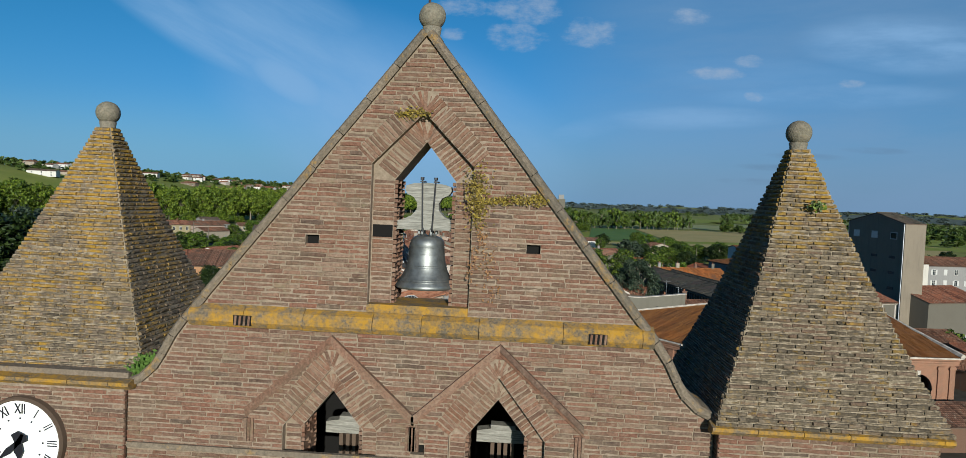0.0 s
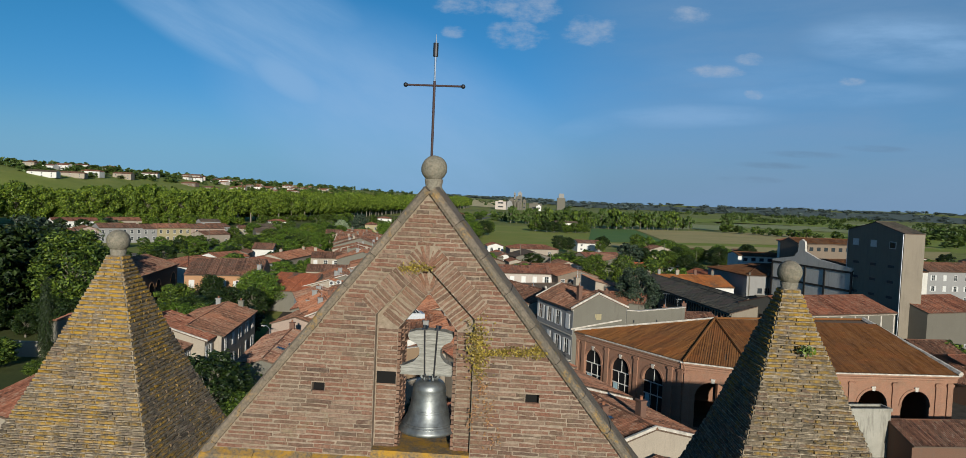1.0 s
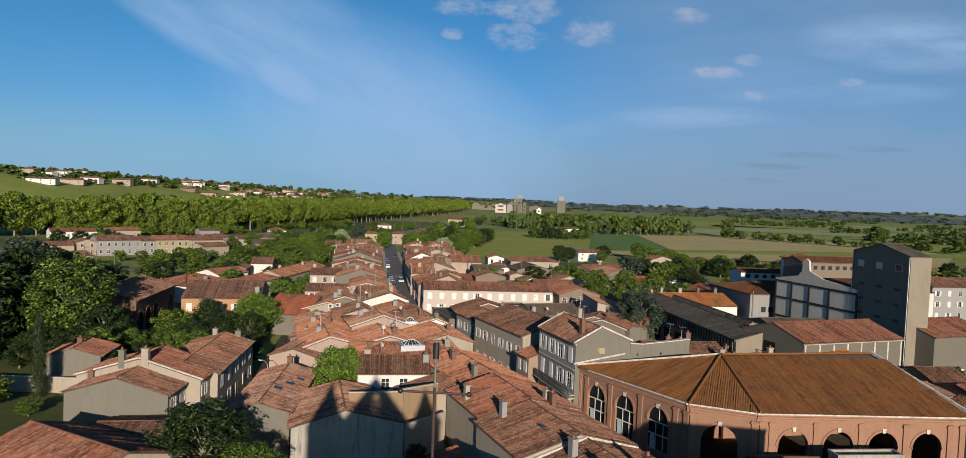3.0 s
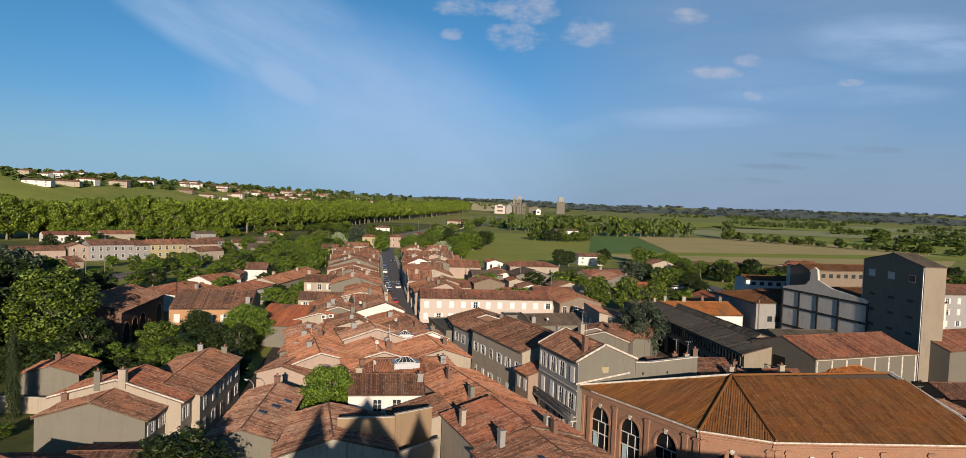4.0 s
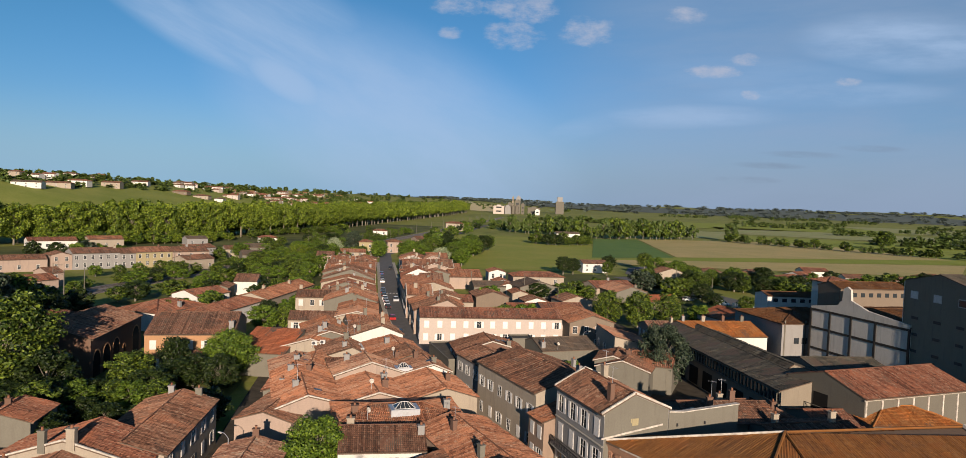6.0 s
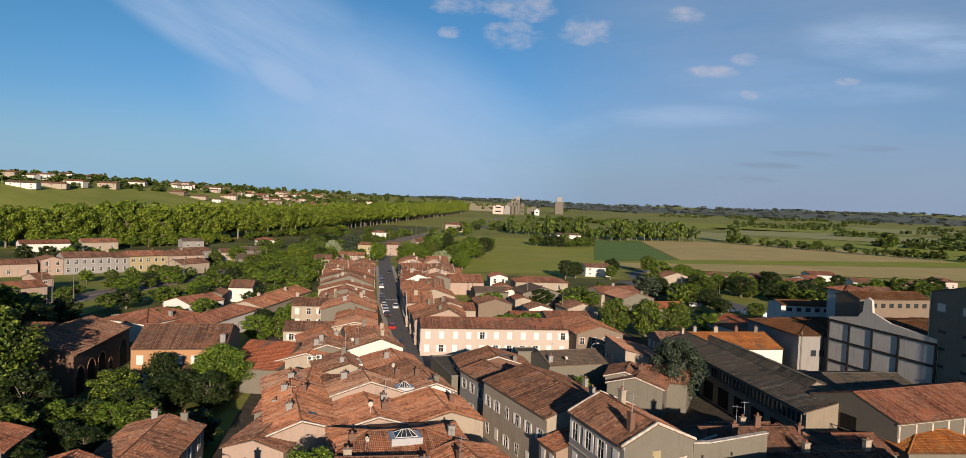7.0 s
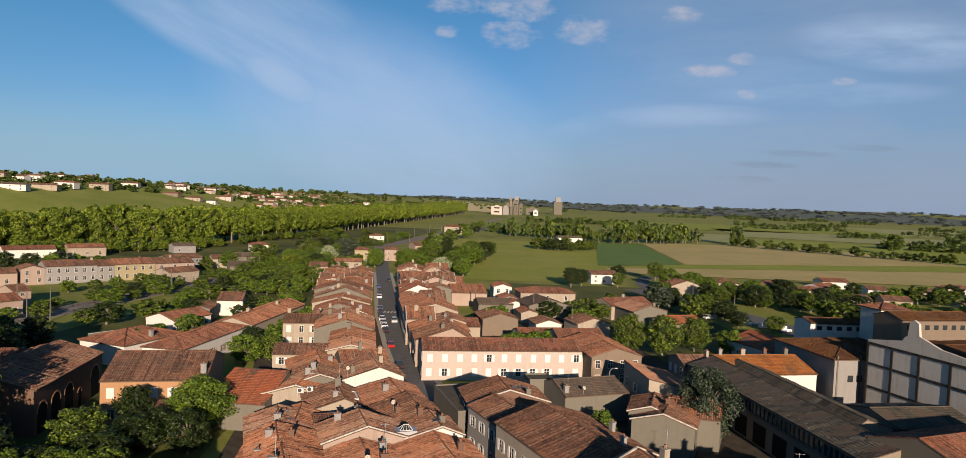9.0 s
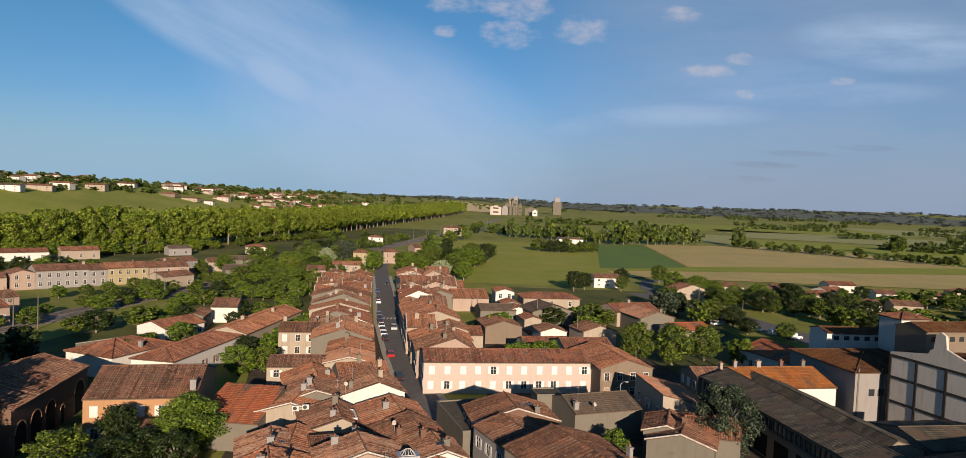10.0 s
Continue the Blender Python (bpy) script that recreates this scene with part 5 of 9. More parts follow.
    for side, n in (win or {}).items():
        long = L if side in "fb" else W
        fl = floors
        for k in range(fl):
            zz = 1.0 + k * (h - 0.6) / fl + (0.1 if k else 0)
            hh = min(wh, (h - 0.6) / fl - 1.15)
            for i in range(n):
                u = long * (i + 0.5) / n + rnd.uniform(-0.1, 0.1)
                m = {"f": pose(u, 0, zz), "b": pose(long - u, W, zz, 0, 0, 180), "l": pose(0, long - u, zz, 0, 0, -90), "r": pose(L, u, zz, 0, 0, 90)}[side]
                if k == 0 and side == door and i == n // 2:
                    m = m @ Matrix.Translation((0, 0, -zz))
                    door_on(o, m, 1.1, 2.2)
                    continue
                window_on(o, m, ww, hh, shut, rnd.choice(states))
    for cx, cy, ch in chim:
        px, py = cx * L, cy * W
        zt = roof_at(px, py)
        g = Geo()
        s = 0.34 + 0.1 * rnd.random()
        g.box(px - s, px + s, py - s * 0.7, py + s * 0.7, zt - 0.6, zt + ch)
        g.box(px - s - 0.07, px + s + 0.07, py - s * 0.7 - 0.07, py + s * 0.7 + 0.07, zt + ch, zt + ch + 0.12)
        c = part("chimney", g, rnd.choice(("wall_grey", "wall_cream", "wall_pale", "wall_brickpl")), o)
        pg = Geo()
        pg.lathe((px, py, zt + ch + 0.12), [(0.15, 0), (0.12, 0.3), (0.16, 0.34)], 10)
        part("chimney_pot", pg, "roof_orange", c)
        if 85 < y < 190 and rnd.random() < 0.22:
            antenna(o.matrix_world @ Vector((px + s * 0.6, py, zt + ch + 0.10)), rnd.uniform(1.6, 2.6), rot + rnd.uniform(-30, 30))
    for i in range(velux):
        px, py = L * (0.62 + 0.12 * i), W * (0.35 + 0.16 * i)
        zz = roof_at(px, py) + 0.2
        g = Geo()
        s = (roof_at(px + 0.1, py) - roof_at(px - 0.1, py)) / 0.2
        m = Matrix.Translation((px, py, zz)) @ Matrix.Rotation(-math.atan(s), 4, "Y")
        g.box(-0.5, 0.5, -0.35, 0.35, -0.1, 0.05, m)
        v = part("skylight", g, "metal_dark", o)
        g = Geo()
        g.box(-0.42, 0.42, -0.27, 0.27, 0.05, 0.06, m)
        part("pane", g, "glass", v)
    return o


# ---- trees ----
def tree_mesh(seed, high, spread, leaf_mat, leaves=1600, size=0.45, trunk=0.3, clear=0.25, lobes=14, slim=False):
    """Trunk and crown meshes of one tree: tapered trunk, limbs, clumps of single leaves with gaps between them."""
    r = random.Random(seed)
    t, c = Geo(), Geo()
    h0 = high * clear
    t.tube((0, 0, -0.3), (0, 0, h0), trunk, trunk * 0.72, 9)
    t.tube((0, 0, h0), (r.uniform(-.3, .3), r.uniform(-.3, .3), high * 0.8), trunk * 0.72, trunk * 0.15, 7)
    blobs = []
    for i in range(lobes):
        a, k = i * 2.4 + r.uniform(-.4, .4), (i + 0.5) / lobes
        z = h0 + (high - h0) * (0.08 + 0.84 * k)
        if slim:
            ring = spread * 0.35 * math.sin(math.pi * min(1, k * 0.9 + 0.1)) ** 0.5
        else:
            ring = spread * (math.sin(math.pi * (0.12 + 0.80 * k)) ** 0.8) * r.uniform(0.5, 0.82)
        p = Vector((math.cos(a) * ring, math.sin(a) * ring, z))
        rad = spread * (0.55 if slim else r.uniform(0.27, 0.44)) * (1 - 0.3 * k)
        blobs.append((p, rad))
        t.tube((0, 0, h0 + (z - h0) * 0.45), p, trunk * 0.32, trunk * 0.06, 5, False)
    per = leaves // lobes
    rng = np.random.default_rng(seed)
    for p, rad in blobs:
        d = rng.normal(size=(per, 3))
        d /= np.linalg.norm(d, axis=1)[:, None]
        rr = rad * rng.uniform(0.25, 1.0, per) ** 0.45 * (1 + 0.25 * np.sin(d[:, 0] * 5 + d[:, 2] * 4 + p.x))
        q = np.array(p) + d * rr[:, None] * np.array([1, 1, 0.8 if not slim else 1.6])
        nrm = d + rng.normal(0, 0.55, (per, 3)) + np.array([0, 0, 0.35])
        nrm /= np.linalg.norm(nrm, axis=1)[:, None]
        a = np.cross(nrm, rng.normal(size=(per, 3)))
        a /= np.linalg.norm(a, axis=1)[:, None]
        b = np.cross(nrm, a)
        s = size * rng.uniform(0.6, 1.3, (per, 1))
        quad = np.stack([q - a * s * 0.5, q - b * s * 0.32 + nrm * s * 0.1, q + a * s * 0.6, q + b * s * 0.32 + nrm * s * 0.1], 1)
        k = len(c.v)
        c.v += [tuple(v) for v in quad.reshape(-1, 3).tolist()]
        c.f += [(k + 4 * i, k + 4 * i + 1, k + 4 * i + 2, k + 4 * i + 3) for i in range(per)]
    tm, cm = t.mesh("trunk", True), c.mesh("crown")
    tm.materials.append(MATS["bark"])
    cm.materials.append(MATS[leaf_mat])
    return tm, cm


TREES = {}
TREE_WORDS = dict(leaf_mid="green broadleaf tree with a full crown", leaf_bright="bright green leafy tree with a rounded crown", leaf_dark="dark green tree with a dense crown", leaf_blue="grey-green conifer with a broad crown", leaf_pale="pale flowering tree", leaf_plane="tall plane tree with a bare trunk and a full crown", leaf_far="green tree in a distant row")


def tree(x, y, high, spread, kind="leaf_mid", fine=1, group="trees", name="tree", label="", slim=False, clear=0.22, z=None):
    """One tree: meshes are shared between trees of a kind."""
    variant = random.Random(f"{x:.1f}{y:.1f}").randrange(4)
    key = (kind, fine, slim, clear, variant)
    if key not in TREES:
        n, s, lob = {0: (420, 1.7, 10), 1: (1700, 0.82, 20), 2: (5200, 0.46, 30), 3: (12000, 0.31, 40)}[fine]
        TREES[key] = tree_mesh(variant * 7 + fine, 10.0, 4.0, kind, n, s, 0.28, clear, lob, slim)
    zz = ground_z(x, y) if z is None else z
    o = thing(name, pose(x, y, zz, 0, 0, random.Random(x + y).uniform(0, 360)), label or TREE_WORDS[kind], name.replace("_", " "), group)
    o.scale = (spread / 4.0, spread / 4.0, high / 10.0)
    for nm, me in zip(("trunk", "crown"), TREES[key]):
        q = new(nm, me)
        q.parent = o
    return o


# ---- the town ----
house("grey_gable", -51.2, 68.2, 5.3, 11.9, 5.9, 5.5, "y", wall='grey', roof='brown', chim=[(0.02, 0.95, 1.0)], coping=False, win={'r': 2})
house("parapet_house", -53.4, 73.8, 3.5, 15.4, 7.5, 6.0, "y", wall='cream', roof='red', chim=[(0.36, 0.02, 1.6), (0.55, 0.02, 1.5)], coping=True, win={'r': 3})
house("alley_house", -45.9, 76.7, 9.0, 8.7, 19.8, 6.0, "y", wall='cream', roof='brown', chim=[(0.35, 0.98, 1.0), (0.75, 0.98, 1.0)], win={'r': 5}, door='r')
house("small_left", -67.4, 87.6, 12.9, 7.6, 7.6, 4.5, "y", wall='grey', roof='red', chim=[(0.45, 0.5, 0.9)])
house("skylight_house", -31.0, 66.2, 8.0, 6.9, 18.7, 5.0, "y", wall='grey', roof='mottle', velux=3, win={'r': 3}, chim=[(0.5, 0.98, 0.9)])
house("low_gable", -22.8, 63.6, 18.0, 12.2, 12.5, 4.5, "y", wall='worn', roof='mottle', pitch=0.26, at=0.47)
house("court_leanto", -14.6, 81.0, -70.0, 7.6, 6.4, 4.6, "shed", wall='cream', roof='brown', pitch=0.3)
house("red_leanto", -7.4, 64.6, -65.0, 5.0, 2.6, 2.2, "shed", wall='cream', roof='red', pitch=0.25)
house("white_house", -19.9, 81.8, 12.0, 9.7, 9.0, 6.0, "x", wall='white', roof='brown', win={'f': 4}, chim=[(0.12, 0.6, 0.9), (0.95, 0.3, 1.1)], ww=1.0, shut='shutter_grey')
house("pink_gable", -36.2, 93.4, -2.1, 7.4, 12.4, 5.0, "y", wall='pink', roof='brown', win={'f': 2}, floors=1)
house("row_l1", -31.5, 95.2, 22.0, 9.1, 11.8, 5.9, "y", wall='pink', roof='orange', pitch=0.29, at=0.44, chim=[(0.31, 0.53, 1.0)], coping=True, velux=1)
house("row_l1", -23.1, 98.6, 22.0, 8.1, 11.8, 6.1, "y", wall='pink', roof='orange', pitch=0.26, at=0.54, chim=[(0.82, 0.74, 1.1), (0.74, 0.39, 1.1)], coping=True)
house("row_l1", -15.6, 101.7, 22.0, 10.3, 11.8, 5.9, "y", wall='cream', roof='orange', pitch=0.26, at=0.56, chim=[(0.74, 0.51, 1.1)], win={'r': 3})
house("row_l2", -35.9, 106.6, 22.0, 8.8, 7.7, 5.8, "y", wall='white', roof='orange', pitch=0.3, at=0.4, chim=[(0.29, 0.44, 0.9), (0.59, 0.34, 1.0)])
house("row_l2", -27.7, 109.9, 22.0, 10.4, 7.7, 6.7, "y", wall='pink', roof='mottle', pitch=0.31, at=0.53, chim=[(0.24, 0.8, 1.0)], coping=True)
house("row_l2", -18.0, 113.8, 22.0, 7.6, 7.7, 6.5, "y", wall='white', roof='brown', pitch=0.25, at=0.63, chim=[(0.44, 0.81, 1.2), (0.72, 0.36, 0.9)], win={'r': 2}, coping=True, velux=2)
house("row_l2", -38.8, 113.7, 22.0, 8.8, 8.7, 5.6, "y", wall='white', roof='mottle', pitch=0.29, at=0.48, chim=[(0.45, 0.3, 0.8)], coping=True, velux=1)
house("row_l2", -30.6, 117.0, 22.0, 8.7, 8.7, 5.2, "x", wall='grey', roof='brown', pitch=0.22, at=0.59, chim=[(0.69, 0.44, 1.5)])
house("row_l2", -22.5, 120.3, 22.0, 9.3, 8.7, 6.0, "y", wall='grey', roof='brown', pitch=0.33, at=0.59, chim=[(0.28, 0.18, 1.0)], win={'r': 2})
house("row_l3", -34.3, 125.4, 22.0, 8.5, 10.0, 5.6, "y", wall='cream', roof='brown', pitch=0.29, at=0.63, chim=[(0.61, 0.7, 1.3), (0.5, 0.22, 0.9)])
house("row_l3", -26.4, 128.6, 22.0, 9.6, 10.0, 5.8, "y", wall='cream', roof='orange', pitch=0.25, at=0.58, chim=[(0.39, 0.42, 1.1)], win={'r': 3})
house("row_l4", -40.2, 137.4, 22.0, 7.9, 9.7, 6.1, "y", wall='grey', roof='mottle', pitch=0.3, at=0.52, chim=[(0.43, 0.42, 1.4), (0.3, 0.26, 1.2)], coping=True)
house("row_l4", -32.8, 140.4, 22.0, 10.3, 9.7, 6.5, "y", wall='white', roof='mottle', pitch=0.29, at=0.59, chim=[(0.69, 0.48, 1.2), (0.17, 0.17, 1.2)], win={'r': 3})
house("row_l4", -43.8, 146.4, 22.0, 9.2, 10.3, 5.3, "y", wall='grey', roof='orange', pitch=0.32, at=0.59, chim=[(0.82, 0.47, 0.9)])
house("row_l4", -35.3, 149.8, 22.0, 9.0, 10.3, 5.9, "x", wall='grey', roof='orange', pitch=0.29, at=0.61, chim=[(0.85, 0.44, 1.3), (0.46, 0.59, 1.5)], win={'r': 3})
house("row_l5", -40.9, 159.8, 12.0, 9.2, 8.8, 6.5, "y", wall='cream', roof='pinkroof', pitch=0.24, at=0.5, chim=[(0.33, 0.83, 0.8)], win={'r': 2}, coping=True)
house("row_l5", -42.7, 168.5, 12.0, 9.2, 11.1, 6.4, "y", wall='white', roof='orange', pitch=0.23, at=0.43, chim=[(0.4, 0.69, 1.5)], win={'r': 3})
house("row_l6", -49.2, 179.4, 12.0, 13.2, 10.1, 6.8, "y", wall='grey', roof='orange', pitch=0.31, at=0.53, chim=[(0.42, 0.33, 1.2)], win={'r': 3})
house("row_l6", -51.3, 189.3, 12.0, 13.2, 7.9, 6.4, "y", wall='cream', roof='mottle', pitch=0.33, at=0.46, chim=[(0.71, 0.62, 1.4), (0.2, 0.6, 1.4)], win={'r': 2}, coping=True)
house("row_l7", -61.0, 217.6, 12.0, 16.2, 6.9, 6.3, "y", wall='cream', roof='orange', pitch=0.24, at=0.52, chim=[(0.61, 0.84, 0.9)], win={'r': 2})
house("row_l7", -62.4, 224.3, 12.0, 16.2, 6.7, 7.0, "y", wall='grey', roof='mottle', pitch=0.32, at=0.55, chim=[(0.32, 0.49, 1.0), (0.41, 0.67, 1.2)], win={'r': 2})
house("row_l7", -63.8, 230.9, 12.0, 7.9, 8.4, 6.1, "y", wall='pink', roof='pinkroof', pitch=0.24, at=0.51, chim=[(0.54, 0.73, 1.1), (0.42, 0.17, 1.2)])
house("row_l7", -56.1, 232.5, 12.0, 8.3, 8.4, 6.8, "y", wall='white', roof='orange', pitch=0.25, at=0.62, chim=[(0.69, 0.25, 1.0), (0.36, 0.81, 0.9)], win={'r': 2})
house("row_l8", -71.5, 259.4, 12.0, 8.8, 9.7, 6.6, "y", wall='cream', roof='orange', pitch=0.23, at=0.64, chim=[(0.58, 0.59, 0.9)], coping=True)
house("row_l8", -62.9, 261.2, 12.0, 9.8, 9.7, 6.8, "x", wall='pink', roof='orange', pitch=0.24, at=0.48, chim=[(0.74, 0.49, 0.8)], win={'r': 3}, coping=True)
house("row_l8", -73.6, 268.9, 12.0, 8.8, 12.1, 6.1, "x", wall='grey', roof='mottle', pitch=0.27, at=0.37, chim=[(0.16, 0.82, 0.9), (0.26, 0.74, 1.4)], coping=True)
house("row_l8", -64.9, 270.7, 12.0, 9.8, 12.1, 6.5, "y", wall='cream', roof='brown', pitch=0.26, at=0.41, chim=[(0.56, 0.23, 1.2), (0.79, 0.36, 1.3)], win={'r': 3})
house("row_l8", -76.1, 280.7, 12.0, 9.2, 12.2, 5.3, "y", wall='pink', roof='orange', pitch=0.33, at=0.61, chim=[(0.61, 0.64, 1.2)])
house("row_l8", -67.0, 282.6, 12.0, 9.4, 12.2, 6.3, "y", wall='cream', roof='orange', pitch=0.32, at=0.56, chim=[(0.29, 0.2, 1.3)], win={'r': 3})
house("left_wing", -51.6, 159.3, 11.8, 10.9, 8.0, 5.5, "x", wall='cream', roof='brown', win={'f': 3}, chim=[(0.95, 0.1, 1.0)])
house("mansard", -59.5, 188.8, 12.0, 8.7, 9.0, 6.0, "x", wall='cream', roof='brown', win={'f': 3}, chim=[(0.1, 0.6, 1.4), (0.9, 0.6, 1.2)])
house("ac_house", -44.5, 134.1, 1.4, 11.2, 10.0, 5.0, "y", wall='cream', roof='orange', coping=True, chim=[(0.6, 0.6, 1.0)])
house("orange_gable", -38.3, 117.0, 10.7, 8.9, 9.0, 5.0, "y", wall='grey', roof='orange', chim=[(0.1, 0.2, 0.8), (0.3, 0.5, 0.9)])
house("grey_wide", -37.3, 106.1, 9.9, 10.4, 8.0, 5.0, "y", wall='grey', roof='red', chim=[(0.25, 0.1, 0.8)])
house("brick_house", -68.4, 130.2, 14.6, 15.6, 17.5, 7.0, "x", wall='brickor', roof='brown', chim=[(0.95, 0.1, 1.6)], win={'f': 5}, shut='shutter_grey')
house("orange_shed", -52.3, 131.6, -2.0, 9.6, 10.5, 4.4, "shed", wall='grey', roof='orangeplain', pitch=0.25, win={'r': 2}, floors=1)
arcade_house = house("arcade_house", -74.3, 123.7, 100.6, 24.6, 14.0, 7.0, "x", wall='brick', roof='mottle')
house("hip_white", -95.6, 167.4, -18.0, 12.4, 16.0, 4.5, "hip", wall='white', roof='red', win={'f': 2, 'r': 3}, floors=1, shut='shutter_grey', chim=[(0.9, 0.5, 1.3)])
house("long_row2", -80.0, 163.6, -6.0, 8.8, 27.0, 4.6, "hip", wall='white', roof='red', win={'f': 2, 'r': 6}, floors=1, shut='shutter_brown')
house("long_row3", -77.0, 190.4, -4.0, 9.6, 34.0, 4.8, "y", wall='cream', roof='orange', win={'r': 9}, floors=1, shut='shutter_brown', chim=[(0.4, 0.3, 1.0), (0.6, 0.7, 1.0)])
house("ranch", -98.9, 199.7, -20.6, 9.5, 12.5, 3.5, "y", wall='white', roof='red', win={'r': 4}, floors=1)
house("white_long", -22.9, 166.0, 11.2, 34.0, 10.0, 6.3, "x", wall='peach', roof='red', win={'f': 11, 'l': 3}, shut='shutter_white', ww=1.0, ledge=True, velux=2, states=('shut', 'open', 'shut'))
house("wooden_gable", 11.7, 167.8, 14.0, 10.9, 18.0, 6.3, "y", wall='beige', roof='orange', win={'f': 4}, shut='shutter_brown')
house("row_r1", -25.8, 176.9, 12.0, 12.8, 11.0, 5.9, "y", wall='pink', roof='brown', pitch=0.33, at=0.63, chim=[(0.48, 0.25, 1.1)], win={'l': 3})
house("row_r2", -31.3, 198.3, 12.0, 7.4, 12.0, 6.7, "x", wall='pink', roof='orange', pitch=0.32, at=0.44, chim=[(0.35, 0.3, 1.3), (0.38, 0.3, 1.1)], win={'l': 3}, coping=True)
house("row_r2", -24.1, 199.8, 12.0, 7.8, 12.0, 5.9, "y", wall='cream', roof='brown', pitch=0.26, at=0.53, chim=[(0.35, 0.21, 1.1)])
house("row_r3", -36.2, 221.3, 12.0, 13.4, 13.0, 6.4, "y", wall='cream', roof='orange', pitch=0.25, at=0.54, chim=[(0.6, 0.16, 1.2)], win={'l': 4}, coping=True, velux=1)
house("row_r4", -40.8, 247.0, 12.0, 13.7, 9.2, 6.1, "y", wall='white', roof='red', pitch=0.32, at=0.41, chim=[(0.67, 0.68, 1.4), (0.62, 0.33, 1.2)], win={'l': 3})
house("row_r4", -42.7, 256.1, 12.0, 6.3, 7.7, 6.6, "y", wall='cream', roof='red', pitch=0.3, at=0.63, chim=[(0.62, 0.33, 1.4)], win={'l': 2})
house("row_r4", -36.6, 257.4, 12.0, 7.4, 7.7, 5.8, "y", wall='pink', roof='red', pitch=0.29, at=0.5, chim=[(0.4, 0.67, 1.4)], velux=1)
house("row_r5", -46.4, 281.5, 12.0, 11.7, 12.8, 5.9, "x", wall='white', roof='orange', pitch=0.26, at=0.63, chim=[(0.16, 0.23, 1.0)], win={'l': 4})
house("row_r5", -34.9, 284.0, 12.0, 9.0, 12.8, 5.8, "x", wall='cream', roof='mottle', pitch=0.32, at=0.58, chim=[(0.25, 0.41, 1.1)], coping=True)
house("row_r5", -49.1, 294.1, 12.0, 10.5, 10.4, 5.7, "x", wall='cream', roof='orange', pitch=0.24, at=0.55, chim=[(0.28, 0.58, 1.2)], win={'l': 3})
house("row_r5", -38.8, 296.3, 12.0, 10.2, 10.4, 4.9, "y", wall='white', roof='red', pitch=0.29, at=0.4, chim=[(0.35, 0.45, 1.0), (0.59, 0.27, 1.0)])
house("row_r5", -51.3, 304.3, 12.0, 9.9, 10.7, 6.5, "y", wall='white', roof='orange', pitch=0.28, at=0.59, chim=[(0.77, 0.57, 1.5)], win={'l': 3}, coping=True)
house("row_r5", -41.5, 306.3, 12.0, 10.8, 10.7, 6.0, "y", wall='pink', roof='pinkroof', pitch=0.32, at=0.38, chim=[(0.7, 0.57, 1.2)], coping=True, velux=2)
house("blue_shop", -17.9, 144.5, -69.1, 14.8, 8.0, 5.0, "flat", wall='grey', roof='slate')
house("velux_house", -11.0, 130.4, 14.0, 12.6, 9.0, 6.5, "y", wall='brickpl', roof='brown', velux=3, chim=[(0.75, 0.1, 1.0)], win={'l': 3}, coping=True)
house("grey_workshop", 4.5, 142.4, 22.6, 12.3, 10.0, 5.0, "x", wall='grey', roof='greybrown', chim=[(0.05, 0.1, 1.2)])
house("street_r_long", -6.6, 117.1, -62.5, 18.8, 13.0, 8.4, "x", wall='cream', roof='brown', win={'f': 6}, shut='shutter_white', ledge=True, chim=[(0.9, 0.6, 1.2), (0.5, 0.9, 1.3)])
tall = house("three_storey", 4.5, 95.6, -67.3, 11.9, 8.4, 11.0, "x", wall='pale', roof='brown', pitch=0.42, at=0.46, win={'f': 4}, floors=3, shut='shutter_white', ledge=True, chim=[(0.30, 0.55, 1.6), (0.86, 0.2, 2.0)], ww=1.1, wh=2.0, coping=True)
for zz, deep in ((7.15, 0.16), (3.75, 0.75)):
    g = Geo()
    g.box(0.1, 11.8, -deep, 0.0, zz, zz + 0.14)
    part("string_course" if deep < 0.5 else "balcony_slab", g, "stone_pale", tall)
g = Geo()
for x in range(0, 45):
    g.box(0.4 + x * 0.25, 0.43 + x * 0.25, -0.72, -0.69, 3.9, 4.8)
g.box(0.35, 11.5, -0.73, -0.68, 4.8, 4.86)
part("balcony_railing", g, "metal_dark", tall)
g = Geo()
g.prism([(11.9, 0.05, 0), (11.9, 0.05, 10.95), (11.9, 3.86, 12.8), (11.9, 8.35, 10.95), (11.9, 8.35, 0)], (0, 0, 0), (0.02, 0, 0))
part("gable_render", g, "wall_grey", tall, "grey rendered gable")
g = Geo()
g.box(11.92, 11.935, 3.6, 4.4, 9.4, 10.2)
g.box(11.92, 11.935, 3.4, 3.55, 9.7, 10.2)
part("wall_emblem", g, "wall_yellow", tall, "faded ochre painted emblem")
house("orange_chim", 37.4, 159.7, 14.0, 18.4, 14.0, 6.0, "x", wall='white', roof='ochre', win={'r': 3}, floors=1, shut='shutter_grey', chim=[(0.08, 0.5, 1.2), (0.35, 0.5, 1.2), (0.62, 0.5, 1.2), (0.88, 0.5, 1.2)])
barn = house("red_barn", 48.1, 106.5, 23.7, 22.4, 14.0, 8.4, "x", wall='concrete', roof='red', win={'f': 8}, floors=1, wh=0.6, ledge=True)
